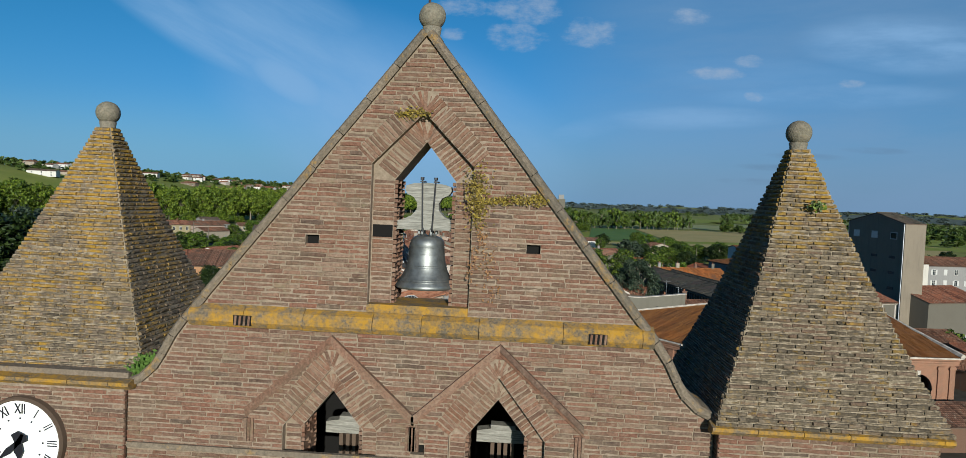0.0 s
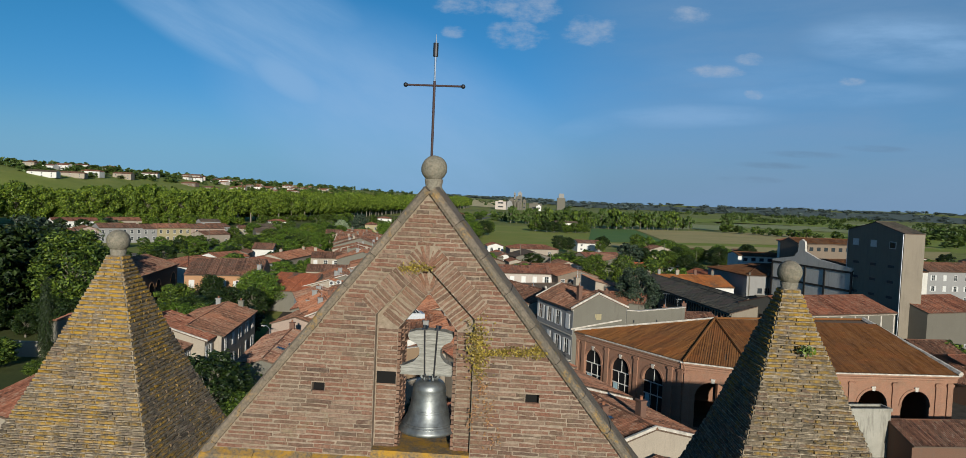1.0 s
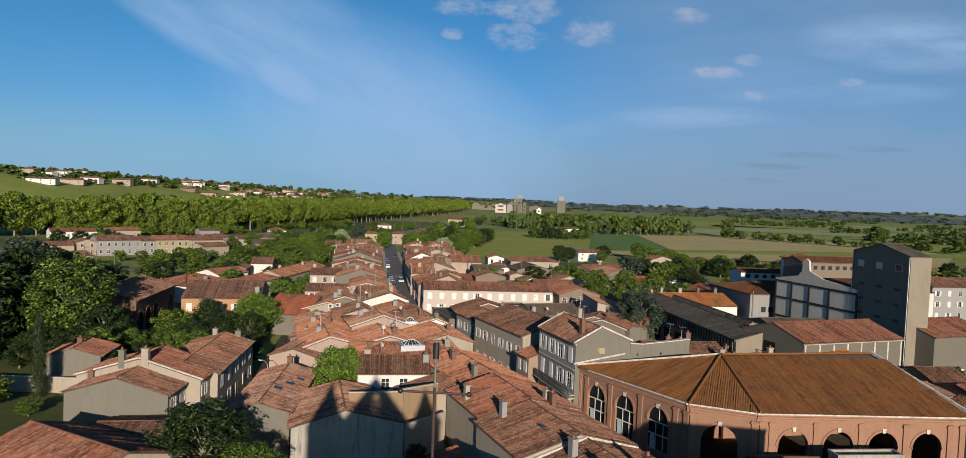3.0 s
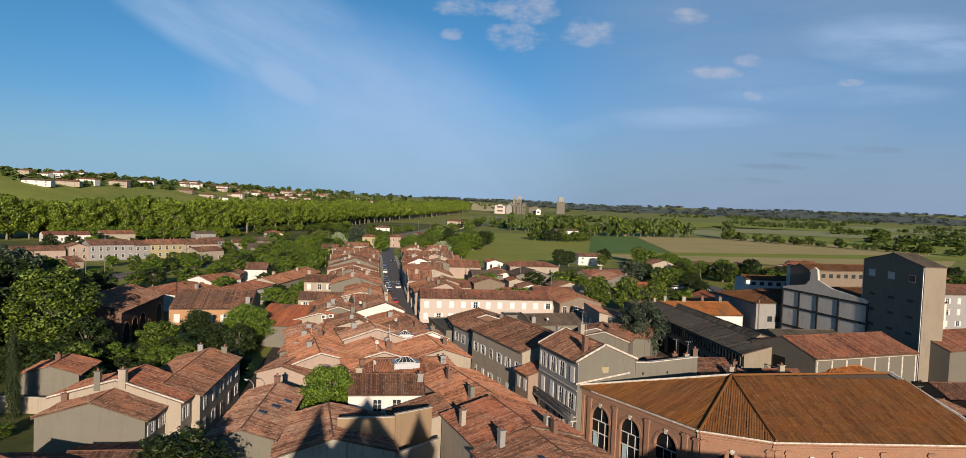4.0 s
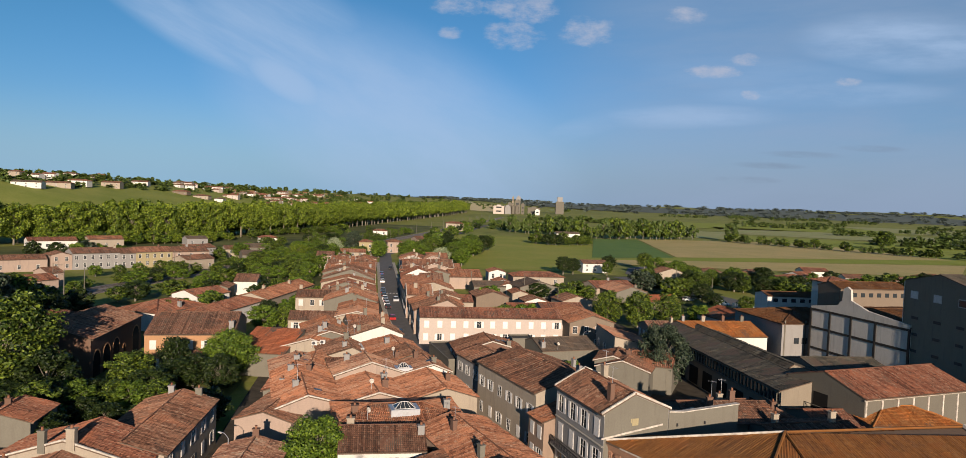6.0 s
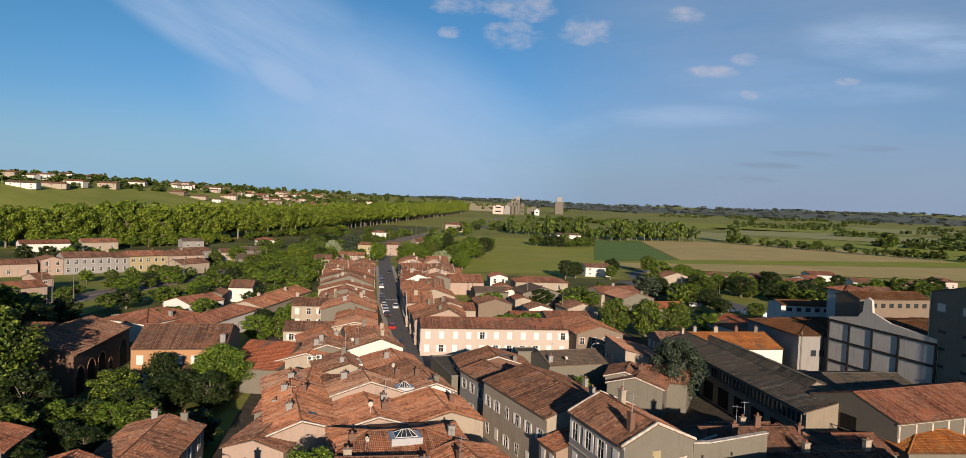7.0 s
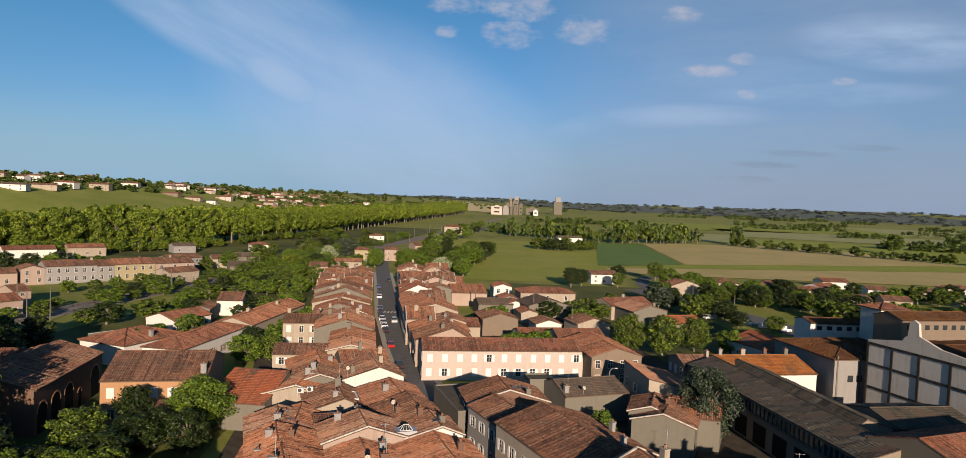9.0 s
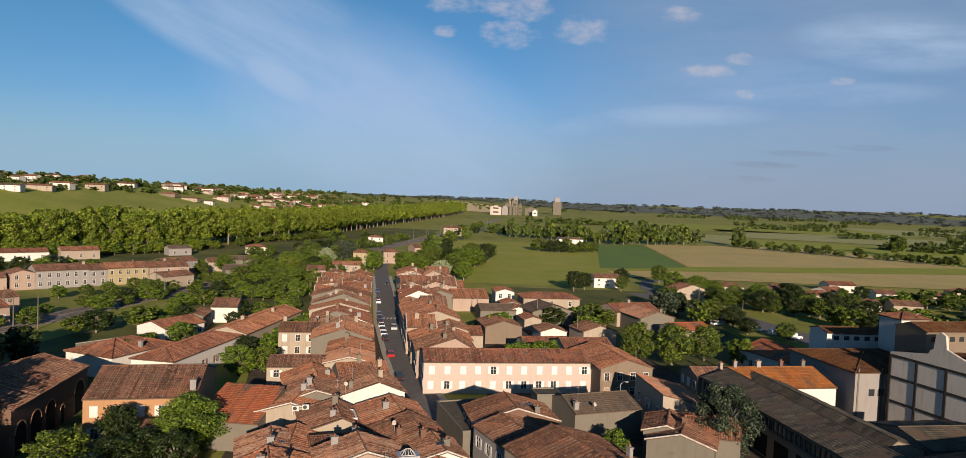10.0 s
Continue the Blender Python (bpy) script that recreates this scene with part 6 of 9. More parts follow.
for i in range(8):
    g = Geo()
    g.box(0.1 + i * 3.1, 0.4 + i * 3.1, -0.12, 0.0, 0, 8.0)
    part("pilaster", g, "coping_white", barn)
# near-black sheets on the gable, for open bays and the shade there
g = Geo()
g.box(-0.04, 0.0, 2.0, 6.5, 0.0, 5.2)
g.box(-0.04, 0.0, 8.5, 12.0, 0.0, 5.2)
part("open_bay", g, "inside_shade", barn)
house("far_white", -11.5, 273.6, 10.0, 6.6, 9.0, 6.0, "y", wall='white', roof='red', win={'f': 2})
house("far_cream", -2.0, 258.2, 12.0, 19.1, 9.0, 6.5, "hip", wall='cream', roof='red', win={'f': 3})
house("far_grey", 0.6, 242.9, 20.0, 13.5, 12.0, 4.5, "y", wall='grey', roof='greybrown')
house("dark_leanto", -42.5, 58.0, 12.0, 8.0, 9.0, 3.4, "x", wall='grey', roof='brown', pitch=0.2)
house("left_red", -49.3, 51.3, -25.0, 15.0, 12.0, 4.2, "x", wall='cream', roof='red')
house("street_e1", -12.6, 91.1, -62.0, 17.0, 9.0, 6.3, "x", wall='pink', roof='orange', pitch=0.27, chim=[(0.3, 0.3, 1.2), (0.8, 0.25, 1.4)])
house("street_e2", -7.2, 74.9, -65.0, 11.0, 12.0, 6.4, "x", wall='cream', roof='red', pitch=0.26, chim=[(0.46, 0.05, 1.7), (0.9, 0.7, 1.2)])
house("street_e3", -2.9, 64.5, -65.0, 11.0, 12.5, 6.1, "x", wall='cream', roof='brown', pitch=0.27, chim=[(0.13, 0.19, 1.7), (0.03, 0.71, 1.5)], velux=1)
house("street_e4", 3.1, 55.0, -65.0, 12.0, 11.0, 5.8, "x", wall='cream', roof='brown', pitch=0.27, chim=[(0.18, 0.25, 1.8), (0.65, 0.27, 1.6), (0.68, 0.6, 1.5)], velux=1, coping=True)
house("street_e6", 8.6, 43.6, -65.0, 8.0, 10.0, 4.0, "x", wall='cream', roof='brown', pitch=0.25)
house("street_e5", -6.0, 52.5, -65.0, 9.0, 9.0, 4.6, "x", wall='pink', roof='orange', pitch=0.25)
house("box_front", 34.2, 62.9, 10.2, 7.2, 1.6, 5.0, "flat", wall='worn', roof='slate', label="stained pale concrete wall block of a low outbuilding", category="outbuilding")
house("box_side", 30.2, 60.2, 35.0, 4.6, 0.8, 4.0, "flat", wall='worn', roof='slate', label="stained grey concrete yard wall", category="wall", obj="yard_wall", group="")
# unseen plain block, added out of view to cast shade on the market hall
house("presbytery", 28.0, 14.0, 0.0, 9.5, 12.0, 16.1, "flat", wall='brick', roof='brown')
house("front_roof", 27.0, 61.6, 8.0, 6.6, 5.0, 3.3, "x", wall='brick', roof='brown')
house("front_roof2", 41.6, 60.5, 8.0, 11.5, 8.0, 2.7, "x", wall='brick', roof='brown')
house("left_a", -178.0, 262.0, 47.0, 7.2, 10.0, 5.8, "y", wall='pink', roof='brown', win={'f': 2})
house("left_b", -173.0, 267.3, 47.0, 17.0, 11.0, 6.4, "x", wall='pale', roof='brown', win={'f': 6}, shut='shutter_white', chim=[(0.95, 0.4, 1.0)])
house("left_c", -161.4, 279.8, 47.0, 6.0, 11.0, 6.0, "x", wall='pale', roof='brown', win={'f': 2})
house("left_d", -157.2, 284.2, 47.0, 14.5, 11.0, 6.3, "x", wall='yellow', roof='orange', win={'f': 5}, chim=[(0.7, 0.4, 1.0)])
house("left_e", -147.2, 294.9, 47.0, 15.5, 11.0, 6.1, "x", wall='pink', roof='brown', win={'f': 3}, chim=[(0.5, 0.5, 1.0)])
house("left_f", -151.3, 222.4, 62.0, 5.0, 9.0, 4.5, "x", wall='pink', roof='brown', win={'f': 1})
house("left_g", -134.5, 281.1, 62.0, 13.3, 9.0, 4.5, "x", wall='cream', roof='brown', win={'f': 3}, floors=1)
house("left_h", -153.5, 319.8, 62.0, 16.1, 9.0, 5.5, "x", wall='pale', roof='brown', win={'f': 3})
house("left_i", -122.3, 307.9, 30.0, 9.2, 10.0, 5.0, "x", wall='grey', roof='greybrown')
house("left_j", -243.0, 338.0, 45.0, 22.0, 10.0, 4.0, "x", wall='white', roof='red', win={'f': 4}, floors=1)
house("left_l", -224.0, 357.0, 45.0, 17.0, 10.0, 4.5, "x", wall='cream', roof='orange', win={'f': 3}, floors=1)
house("left_m", -191.0, 248.0, 47.0, 18.0, 9.0, 4.6, "x", wall='pink', roof='brown', win={'f': 3}, floors=1)
house("left_n", -145.5, 199.4, 62.0, 12.6, 9.0, 4.5, "x", wall='pink', roof='red', win={'f': 3}, floors=1)
house("left_o", -192.0, 399.0, 45.0, 12.0, 8.0, 4.0, "x", wall='pale', roof='greybrown', win={'f': 2}, floors=1)
house("left_p", -92.4, 212.0, 12.0, 4.4, 10.0, 4.0, "y", wall='grey', roof='brown')
house("left_q", -91.4, 224.8, 12.0, 7.3, 11.0, 4.5, "x", wall='white', roof='brown')
house("left_s", -93.8, 135.2, 12.0, 5.1, 12.0, 6.5, "x", wall='brick', roof='red')
house("back_a", -12.7, 214.6, 14.0, 10.0, 12.0, 4.6, "y", wall='beige', roof='brown')
house("back_b", -2.6, 195.8, 14.0, 11.7, 8.0, 4.2, "x", wall='white', roof='red')
house("back_c", 6.5, 186.8, 14.0, 11.9, 12.0, 5.2, "x", wall='cream', roof='red')
house("back_d", -25.7, 264.3, 14.0, 12.5, 14.0, 4.5, "x", wall='pink', roof='orange')
house("back_e", -31.0, 289.9, 14.0, 7.8, 12.0, 4.5, "x", wall='cream', roof='orange')
house("back_f", -6.9, 249.7, 14.0, 6.9, 8.0, 3.6, "y", wall='white', roof='red')
house("back_g", -1.9, 236.7, 14.0, 5.2, 8.0, 3.2, "y", wall='cream', roof='red')
house("back_h", 2.1, 217.7, 14.0, 7.3, 8.0, 3.4, "y", wall='white', roof='brown')
house("back_i", -8.4, 259.3, 14.0, 5.8, 8.0, 4.0, "y", wall='pale', roof='red')
house("back_j", 13.3, 215.4, 20.0, 9.7, 9.0, 4.4, "y", wall='cream', roof='brown')
house("back_k", 27.3, 250.0, 25.0, 16.3, 12.0, 4.6, "x", wall='cream', roof='red', win={'f': 4}, floors=1, chim=[(0.5, 0.5, 1)])
house("back_l", 32.6, 239.1, 20.0, 11.6, 14.0, 4.8, "y", wall='grey', roof='pinkroof', chim=[(0.8, 0.3, 1.2)])
house("back_m", 40.4, 226.1, 20.0, 11.5, 9.0, 4.0, "x", wall='cream', roof='orangeplain')
house("back_n", 50.1, 203.8, -66.0, 16.4, 14.0, 4.5, "x", wall='white', roof='orangeplain', win={'f': 6}, floors=1)
house("back_o", 28.0, 171.3, -79.6, 7.5, 12.2, 6.5, "y", wall='plaster', roof='mottle', win={'f': 3}, chim=[(0.6, 0.5, 1.2)])
house("back_p", 13.8, 132.1, -20.0, 9.3, 12.0, 5.0, "y", wall='grey', roof='brown', chim=[(0.5, 0.5, 0.9)], coping=True)
house("back_q", 21.8, 136.0, -20.0, 6.3, 10.0, 5.0, "x", wall='grey', roof='red')
house("back_r", 31.6, 347.0, 15.0, 13.2, 9.0, 4.5, "x", wall='white', roof='brown', win={'f': 3})
house("back_s", 61.9, 319.1, 15.0, 14.6, 10.0, 4.0, "y", wall='cream', roof='brown')
house("back_t", -15.5, 247.1, 14.0, 11.5, 9.0, 3.6, "x", wall='grey', roof='greybrown')
house("back_u", -25.4, 199.7, 12.0, 12.9, 9.0, 4.8, "x", wall='cream', roof='red')
house("concrete_annex", 77.4, 121.2, 24.1, 16.0, 14.0, 7.9, "x", wall='concrete', roof='red', win={'f': 5}, floors=1, wh=0.6)
house("street_small", 1.2, 99.0, -65.0, 4.3, 8.0, 6.2, "shed", wall='plaster', roof='orange', win={'f': 2})
house("tall_grey", -1.3, 149.6, 14.0, 4.3, 4.0, 5.5, "flat", wall='grey', roof='slate')
house("street_mid", -11.0, 128.5, -62.0, 9.6, 8.0, 7.0, "x", wall='pale', roof='brown', win={'f': 3}, shut='shutter_grey')
house("row_l6b", -55.4, 198.1, 12.0, 7.6, 8.1, 5.7, "y", wall='white', roof='mottle', pitch=0.33, at=0.55, chim=[(0.57, 0.64, 1.5), (0.26, 0.26, 1.5)])
house("row_l6b", -47.9, 199.7, 12.0, 7.4, 8.1, 6.5, "y", wall='white', roof='red', pitch=0.26, at=0.6, chim=[(0.6, 0.29, 1.1)], win={'r': 2})
house("row_l6b", -57.1, 206.1, 12.0, 15.0, 9.9, 6.0, "y", wall='grey', roof='red', pitch=0.25, at=0.43, chim=[(0.43, 0.32, 1.1), (0.66, 0.35, 0.9)], win={'r': 3}, velux=1)
house("row_l7b", -66.3, 238.0, 12.0, 17.5, 8.9, 7.0, "y", wall='grey', roof='brown', pitch=0.25, at=0.46, chim=[(0.39, 0.63, 0.8), (0.4, 0.68, 1.2)], win={'r': 2})
house("row_l7b", -68.2, 246.7, 12.0, 7.6, 12.0, 6.4, "x", wall='grey', roof='orange', pitch=0.25, at=0.37, chim=[(0.22, 0.24, 1.1)], coping=True)
house("row_l7b", -60.7, 248.3, 12.0, 9.8, 12.0, 6.6, "y", wall='cream', roof='orange', pitch=0.32, at=0.46, chim=[(0.84, 0.73, 1.3)], win={'r': 3}, coping=True)
house("row_l8b", -75.6, 281.1, 12.0, 10.0, 11.3, 6.2, "x", wall='cream', roof='orange', pitch=0.29, at=0.58, chim=[(0.76, 0.4, 1.1)], coping=True)
house("row_l8b", -65.8, 283.2, 12.0, 8.4, 11.3, 6.0, "y", wall='grey', roof='orange', pitch=0.33, at=0.57, chim=[(0.25, 0.4, 1.0)], win={})
house("row_l8b", -77.9, 292.2, 12.0, 8.8, 8.1, 6.8, "y", wall='grey', roof='brown', pitch=0.31, at=0.55, chim=[(0.56, 0.64, 1.4)])
house("row_l8b", -69.3, 294.0, 12.0, 9.6, 8.1, 6.7, "y", wall='cream', roof='brown', pitch=0.22, at=0.43, chim=[(0.26, 0.72, 1.4)], win={})
house("row_l8b", -79.6, 300.1, 12.0, 9.6, 10.6, 5.4, "y", wall='pink', roof='orange', pitch=0.32, at=0.38, chim=[(0.26, 0.29, 1.4), (0.51, 0.28, 1.5)])
house("row_l8b", -70.2, 302.1, 12.0, 8.8, 10.6, 5.7, "y", wall='cream', roof='orange', pitch=0.29, at=0.43, chim=[(0.75, 0.39, 1.3)], win={})
house("row_r1b", -28.8, 189.3, 12.0, 8.0, 12.0, 5.6, "y", wall='pink', roof='orange', pitch=0.32, at=0.56, chim=[(0.64, 0.45, 1.4)], win={'l': 3}, velux=1)
house("row_r1b", -20.9, 190.9, 12.0, 6.1, 12.0, 5.4, "y", wall='pink', roof='orange', pitch=0.32, at=0.51, chim=[(0.41, 0.55, 1.0)])
house("row_r2b", -33.4, 207.9, 12.0, 14.4, 12.0, 7.0, "y", wall='cream', roof='orange', pitch=0.24, at=0.58, chim=[(0.63, 0.42, 1.2)], win={'l': 3})
house("row_r3b", -38.8, 236.4, 12.0, 6.0, 12.0, 6.0, "y", wall='pink', roof='orange', pitch=0.23, at=0.49, chim=[(0.6, 0.15, 1.0)], win={'l': 3}, coping=True)
house("row_r3b", -32.9, 237.7, 12.0, 7.8, 12.0, 5.9, "x", wall='pink', roof='mottle', pitch=0.28, at=0.44, chim=[(0.43, 0.57, 0.9)])
house("row_r4b", -43.1, 261.3, 12.0, 7.7, 9.7, 6.1, "x", wall='cream', roof='red', pitch=0.31, at=0.49, chim=[(0.38, 0.58, 1.4), (0.55, 0.45, 1.3)], win={'l': 3}, coping=True)
house("row_r4b", -35.6, 262.9, 12.0, 10.2, 9.7, 5.4, "y", wall='grey', roof='mottle', pitch=0.24, at=0.56, chim=[(0.67, 0.78, 1.4)])
house("row_r4b", -45.1, 270.8, 12.0, 9.0, 7.3, 6.5, "y", wall='grey', roof='brown', pitch=0.27, at=0.41, chim=[(0.3, 0.32, 1.2)], win={'l': 2}, coping=True)
house("row_r4b", -36.4, 272.6, 12.0, 8.9, 7.3, 6.8, "y", wall='pink', roof='brown', pitch=0.26, at=0.42, chim=[(0.18, 0.62, 0.8), (0.77, 0.28, 1.4)], coping=True)
house("row_r5b", -49.5, 301.8, 12.0, 9.9, 8.9, 6.2, "y", wall='grey', roof='brown', pitch=0.29, at=0.47, chim=[(0.25, 0.43, 1.0)], win={}, coping=True)
house("row_r5b", -39.8, 303.9, 12.0, 11.5, 8.9, 5.3, "y", wall='pink', roof='brown', pitch=0.29, at=0.58, chim=[(0.25, 0.59, 1.2)], velux=1)
house("row_r5b", -51.3, 310.5, 12.0, 12.2, 9.8, 5.9, "x", wall='pink', roof='brown', pitch=0.23, at=0.62, chim=[(0.54, 0.79, 1.4)], win={})
house("row_r5b", -39.3, 313.0, 12.0, 9.1, 9.8, 5.6, "y", wall='white', roof='mottle', pitch=0.22, at=0.46, chim=[(0.33, 0.39, 1.2)], coping=True)
house("row_r5b", -53.4, 320.1, 12.0, 11.4, 11.3, 6.0, "y", wall='pink', roof='brown', pitch=0.31, at=0.51, chim=[(0.55, 0.81, 1.3)], win={}, velux=2)
house("row_r5b", -42.2, 322.4, 12.0, 10.0, 11.3, 6.0, "x", wall='pink', roof='orange', pitch=0.29, at=0.56, chim=[(0.64, 0.36, 1.3), (0.63, 0.79, 1.1)])
house("mid_block", -21.8, 88.2, 18.0, 15.7, 9.5, 6.6, "hip", wall='pink', roof='orange', pitch=0.22, chim=[(0.15, 0.3, 1.0), (0.9, 0.4, 1.2)])
house("terrace", -32.3, 128.7, 20.0, 4.6, 4.0, 6.2, "flat", wall='white', roof='slate')
house("back_v", 20.9, 93.9, 10.0, 12.2, 9.0, 7.6, "x", wall='grey', roof='brown', chim=[(0.3, 0.3, 1.6), (0.62, 0.5, 1.4)])
house("right_a", 69.1, 107.1, 8.0, 7.2, 9.0, 3.0, "x", wall='grey', roof='brown')
house("right_b", 55.3, 87.0, 25.0, 8.3, 7.0, 2.6, "x", wall='grey', roof='brown', pitch=0.25)
house("right_d", 60.5, 96.0, 32.0, 10.0, 8.0, 2.6, "x", wall='grey', roof='mottle', pitch=0.22, chim=[(0.3, 0.5, 1.0)])
house("right_e", 63.5, 86.5, 20.0, 10.0, 7.0, 2.8, "y", wall='brick', roof='brown', pitch=0.25)
house("right_f", 71.0, 98.5, 15.0, 9.0, 8.0, 2.8, "x", wall='brick', roof='red', pitch=0.25)
house("slate_annex", 52.2, 129.8, 12.0, 14.4, 12.0, 6.5, "x", wall='silo', roof='slate', pitch=0.2)
house("small_hip", 48.3, 104.0, 8.0, 13.1, 9.0, 5.5, "hip", wall='grey', roof='ochre')
house("brick_leanto", -57.6, 125.5, 16.5, 7.7, 4.0, 3.6, "shed", wall='brickor', roof='brown')
house("low_a", 13.8, 134.9, -15.0, 6.6, 9.0, 5.4, "y", wall='grey', roof='brown', coping=True)
house("low_b", 19.8, 135.1, -15.0, 6.9, 9.0, 5.2, "x", wall='grey', roof='orange')
house("mill", 119.4, 194.8, 14.0, 22.9, 12.0, 10.0, "x", wall='pale', roof='brown', win={'f': 6}, floors=3, shut='shutter_grey', pitch=0.35)
house("hall_back", 30.5, 88.5, 17.0, 12.5, 9.0, 7.0, "x", wall='grey', roof='brown', pitch=0.25, chim=[(0.2, 0.6, 1.2), (0.8, 0.5, 1.3)])
house("behind_a", 25.9, 102.1, 14.0, 7.7, 9.0, 5.6, "x", wall='grey', roof='brown', chim=[(0.4, 0.4, 1.4)])
house("behind_b", 33.2, 102.4, 14.0, 6.1, 8.0, 5.2, "y", wall='grey', roof='brown', chim=[(0.6, 0.5, 1.2)])
house("behind_c", 41.3, 104.7, 10.0, 8.5, 8.0, 4.6, "x", wall='grey', roof='red')
house("long_factory", 30.0, 163.1, -79.0, 50.0, 8.4, 7.0, "x", wall='silo', roof='slate', pitch=0.27, at=0.62)
house("mono_white", 26.6, 146.2, 98.9, 13.5, 7.9, 6.2, "shed", wall='cream', roof='pinkroof', pitch=0.23, win={'b': 3})
house("long_factory_b", 38.3, 164.7, -79.0, 37.0, 6.0, 6.6, "x", wall='silo', roof='slate', pitch=0.3, at=0.3)
AVENUE_Y, AVENUE_X = (300, 345, 385, 415, 460, 562, 680, 888, 1077, 1416, 1600), (-300, -266, -243, -226, -204, -175, -167, -156, -141, -121, -110)


def avenue():
    """Old plane trees in close rows beyond the railway."""
    r = random.Random(5)
    y = 312.0
    while y < 1560:
        for row in range(3):
            x = float(np.interp(y, AVENUE_Y, AVENUE_X)) - row * 13 + r.uniform(-2, 2)
            tree(x, y + r.uniform(-3, 3), r.uniform(20.5, 26), r.uniform(7.6, 9.8), "leaf_plane", 2 if row == 0 and y < 800 else 1, "plane trees of the avenue", "plane_tree", clear=(0.3 if y > 470 else 0.16) if row == 0 else 0.15)
        y += 8.5 + y * 0.006


avenue()
GREENS = ("leaf_mid", "leaf_bright", "leaf_dark", "leaf_mid")


def grove(x0, y0, x1, y1, wide, n, high, spread, seed, kinds=GREENS, fine=1, group="garden trees", name="garden_tree"):
    """Trees scattered along a strip."""
    r = random.Random(seed)
    a, b = Vector((x0, y0)), Vector((x1, y1))
    d = (b - a).normalized()
    s = Vector((-d.y, d.x))
    for i in range(n):
        p = a.lerp(b, (i + r.uniform(0.1, 0.9)) / n) + s * r.uniform(-wide, wide) / 2
        k = r.uniform(0.7, 1.25)
        tree(p.x, p.y, high * k, spread * k * r.uniform(0.85, 1.15), r.choice(kinds), fine, group, name, clear=0.16)


# trees near the church and in the gardens
tree(-9.2, 63.8, 3.6, 1.5, "leaf_dark", 2, name="shrub", label="dark shrub in a walled yard", clear=0.1)
tree(75.5, 112.5, 4.5, 3.2, "leaf_mid", 1)
tree(70.5, 108.0, 3.2, 2.4, "leaf_dark", 1)
tree(-29.5, 57.5, 9.0, 5.2, "leaf_dark", 3, label="dark green tree with a dense rounded crown", clear=0.12)
tree(-24.0, 55.0, 6.0, 3.4, "leaf_mid", 3, clear=0.1)
tree(-23.0, 84.5, 9.0, 4.3, "leaf_bright", 3, clear=0.15)
tree(-52.0, 129.0, 9.0, 5.0, "leaf_bright", 3, clear=0.15)
tree(-80.0, 112.0, 17.0, 8.5, "leaf_mid", 3, clear=0.12)
tree(-92.0, 104.0, 18.0, 9.0, "leaf_dark", 2, clear=0.1)
tree(-96.0, 122.0, 17.0, 8.0, "leaf_dark", 2, clear=0.1)
tree(-104.0, 134.0, 18.0, 8.0, "leaf_blue", 2, clear=0.1)
tree(-64.7, 82.8, 11.0, 1.35, "leaf_dark", 3, name="cypress", label="slim dark green cypress beside a garden wall", slim=True, clear=0.04)
tree(26.6, 138.5, 12.5, 5.0, "leaf_blue", 3, name="conifer", clear=0.08)
tree(-60.5, 126.0, 8.0, 3.3, "leaf_dark", 2, clear=0.12)
tree(-64.0, 118.0, 7.0, 4.2, "leaf_mid", 2, clear=0.1)
tree(-71.0, 108.0, 9.0, 5.0, "leaf_dark", 2, clear=0.1)
tree(-58.0, 108.0, 5.0, 3.0, "leaf_bright", 2, clear=0.06)
tree(-66.0, 98.0, 7.0, 4.0, "leaf_mid", 2, clear=0.06)
grove(-88, 70, -66, 74, 8, 6, 4.0, 3.0, 1, ("leaf_bright", "leaf_mid"), 2, "garden shrubs", "shrub")
grove(-84, 96, -56, 112, 12, 9, 4.5, 3.2, 2, ("leaf_bright", "leaf_mid", "leaf_dark"), 2, "garden shrubs", "shrub")
grove(-128, 120, -100, 150, 20, 12, 13.0, 6.5, 3, ("leaf_dark", "leaf_mid"), 2)
grove(-140, 150, -104, 170, 20, 9, 9.0, 5.0, 4, ("leaf_mid", "leaf_dark"), 1)
grove(-98, 70, -48, 80, 12, 7, 3.2, 2.4, 60, ("leaf_dark", "leaf_mid", "leaf_mid"), 2, "garden shrubs", "shrub")
grove(-100, 88, -44, 118, 30, 26, 5.0, 3.4, 61, ("leaf_dark", "leaf_dark", "leaf_mid"), 2, "garden shrubs", "shrub")
grove(-112, 92, -92, 118, 16, 8, 15.0, 7.0, 62, ("leaf_dark", "leaf_dark", "leaf_mid"), 2)
tree(-50.0, 121.0, 6.5, 3.2, "leaf_dark", 2, clear=0.08)
# along the railway on the far left
grove(-142, 188, -118, 290, 14, 15, 4.4, 3.4, 5, GREENS, 1, "trees along the railway", "railway_tree")
grove(-112, 196, -96, 300, 14, 16, 5.0, 3.6, 6, GREENS, 1, "trees along the railway", "railway_tree")
grove(-158, 250, -118, 322, 10, 10, 4.2, 3.2, 7, ("leaf_bright", "leaf_mid"), 1, "garden shrubs", "shrub")
grove(-108, 290, -78, 420, 26, 24, 6.0, 4.0, 8, GREENS, 1, "trees along the railway", "railway_tree")
grove(-240, 350, -196, 440, 14, 26, 6.5, 4.6, 67, ("leaf_bright", "leaf_mid", "leaf_plane"), 1, "trees along the railway", "railway_tree")
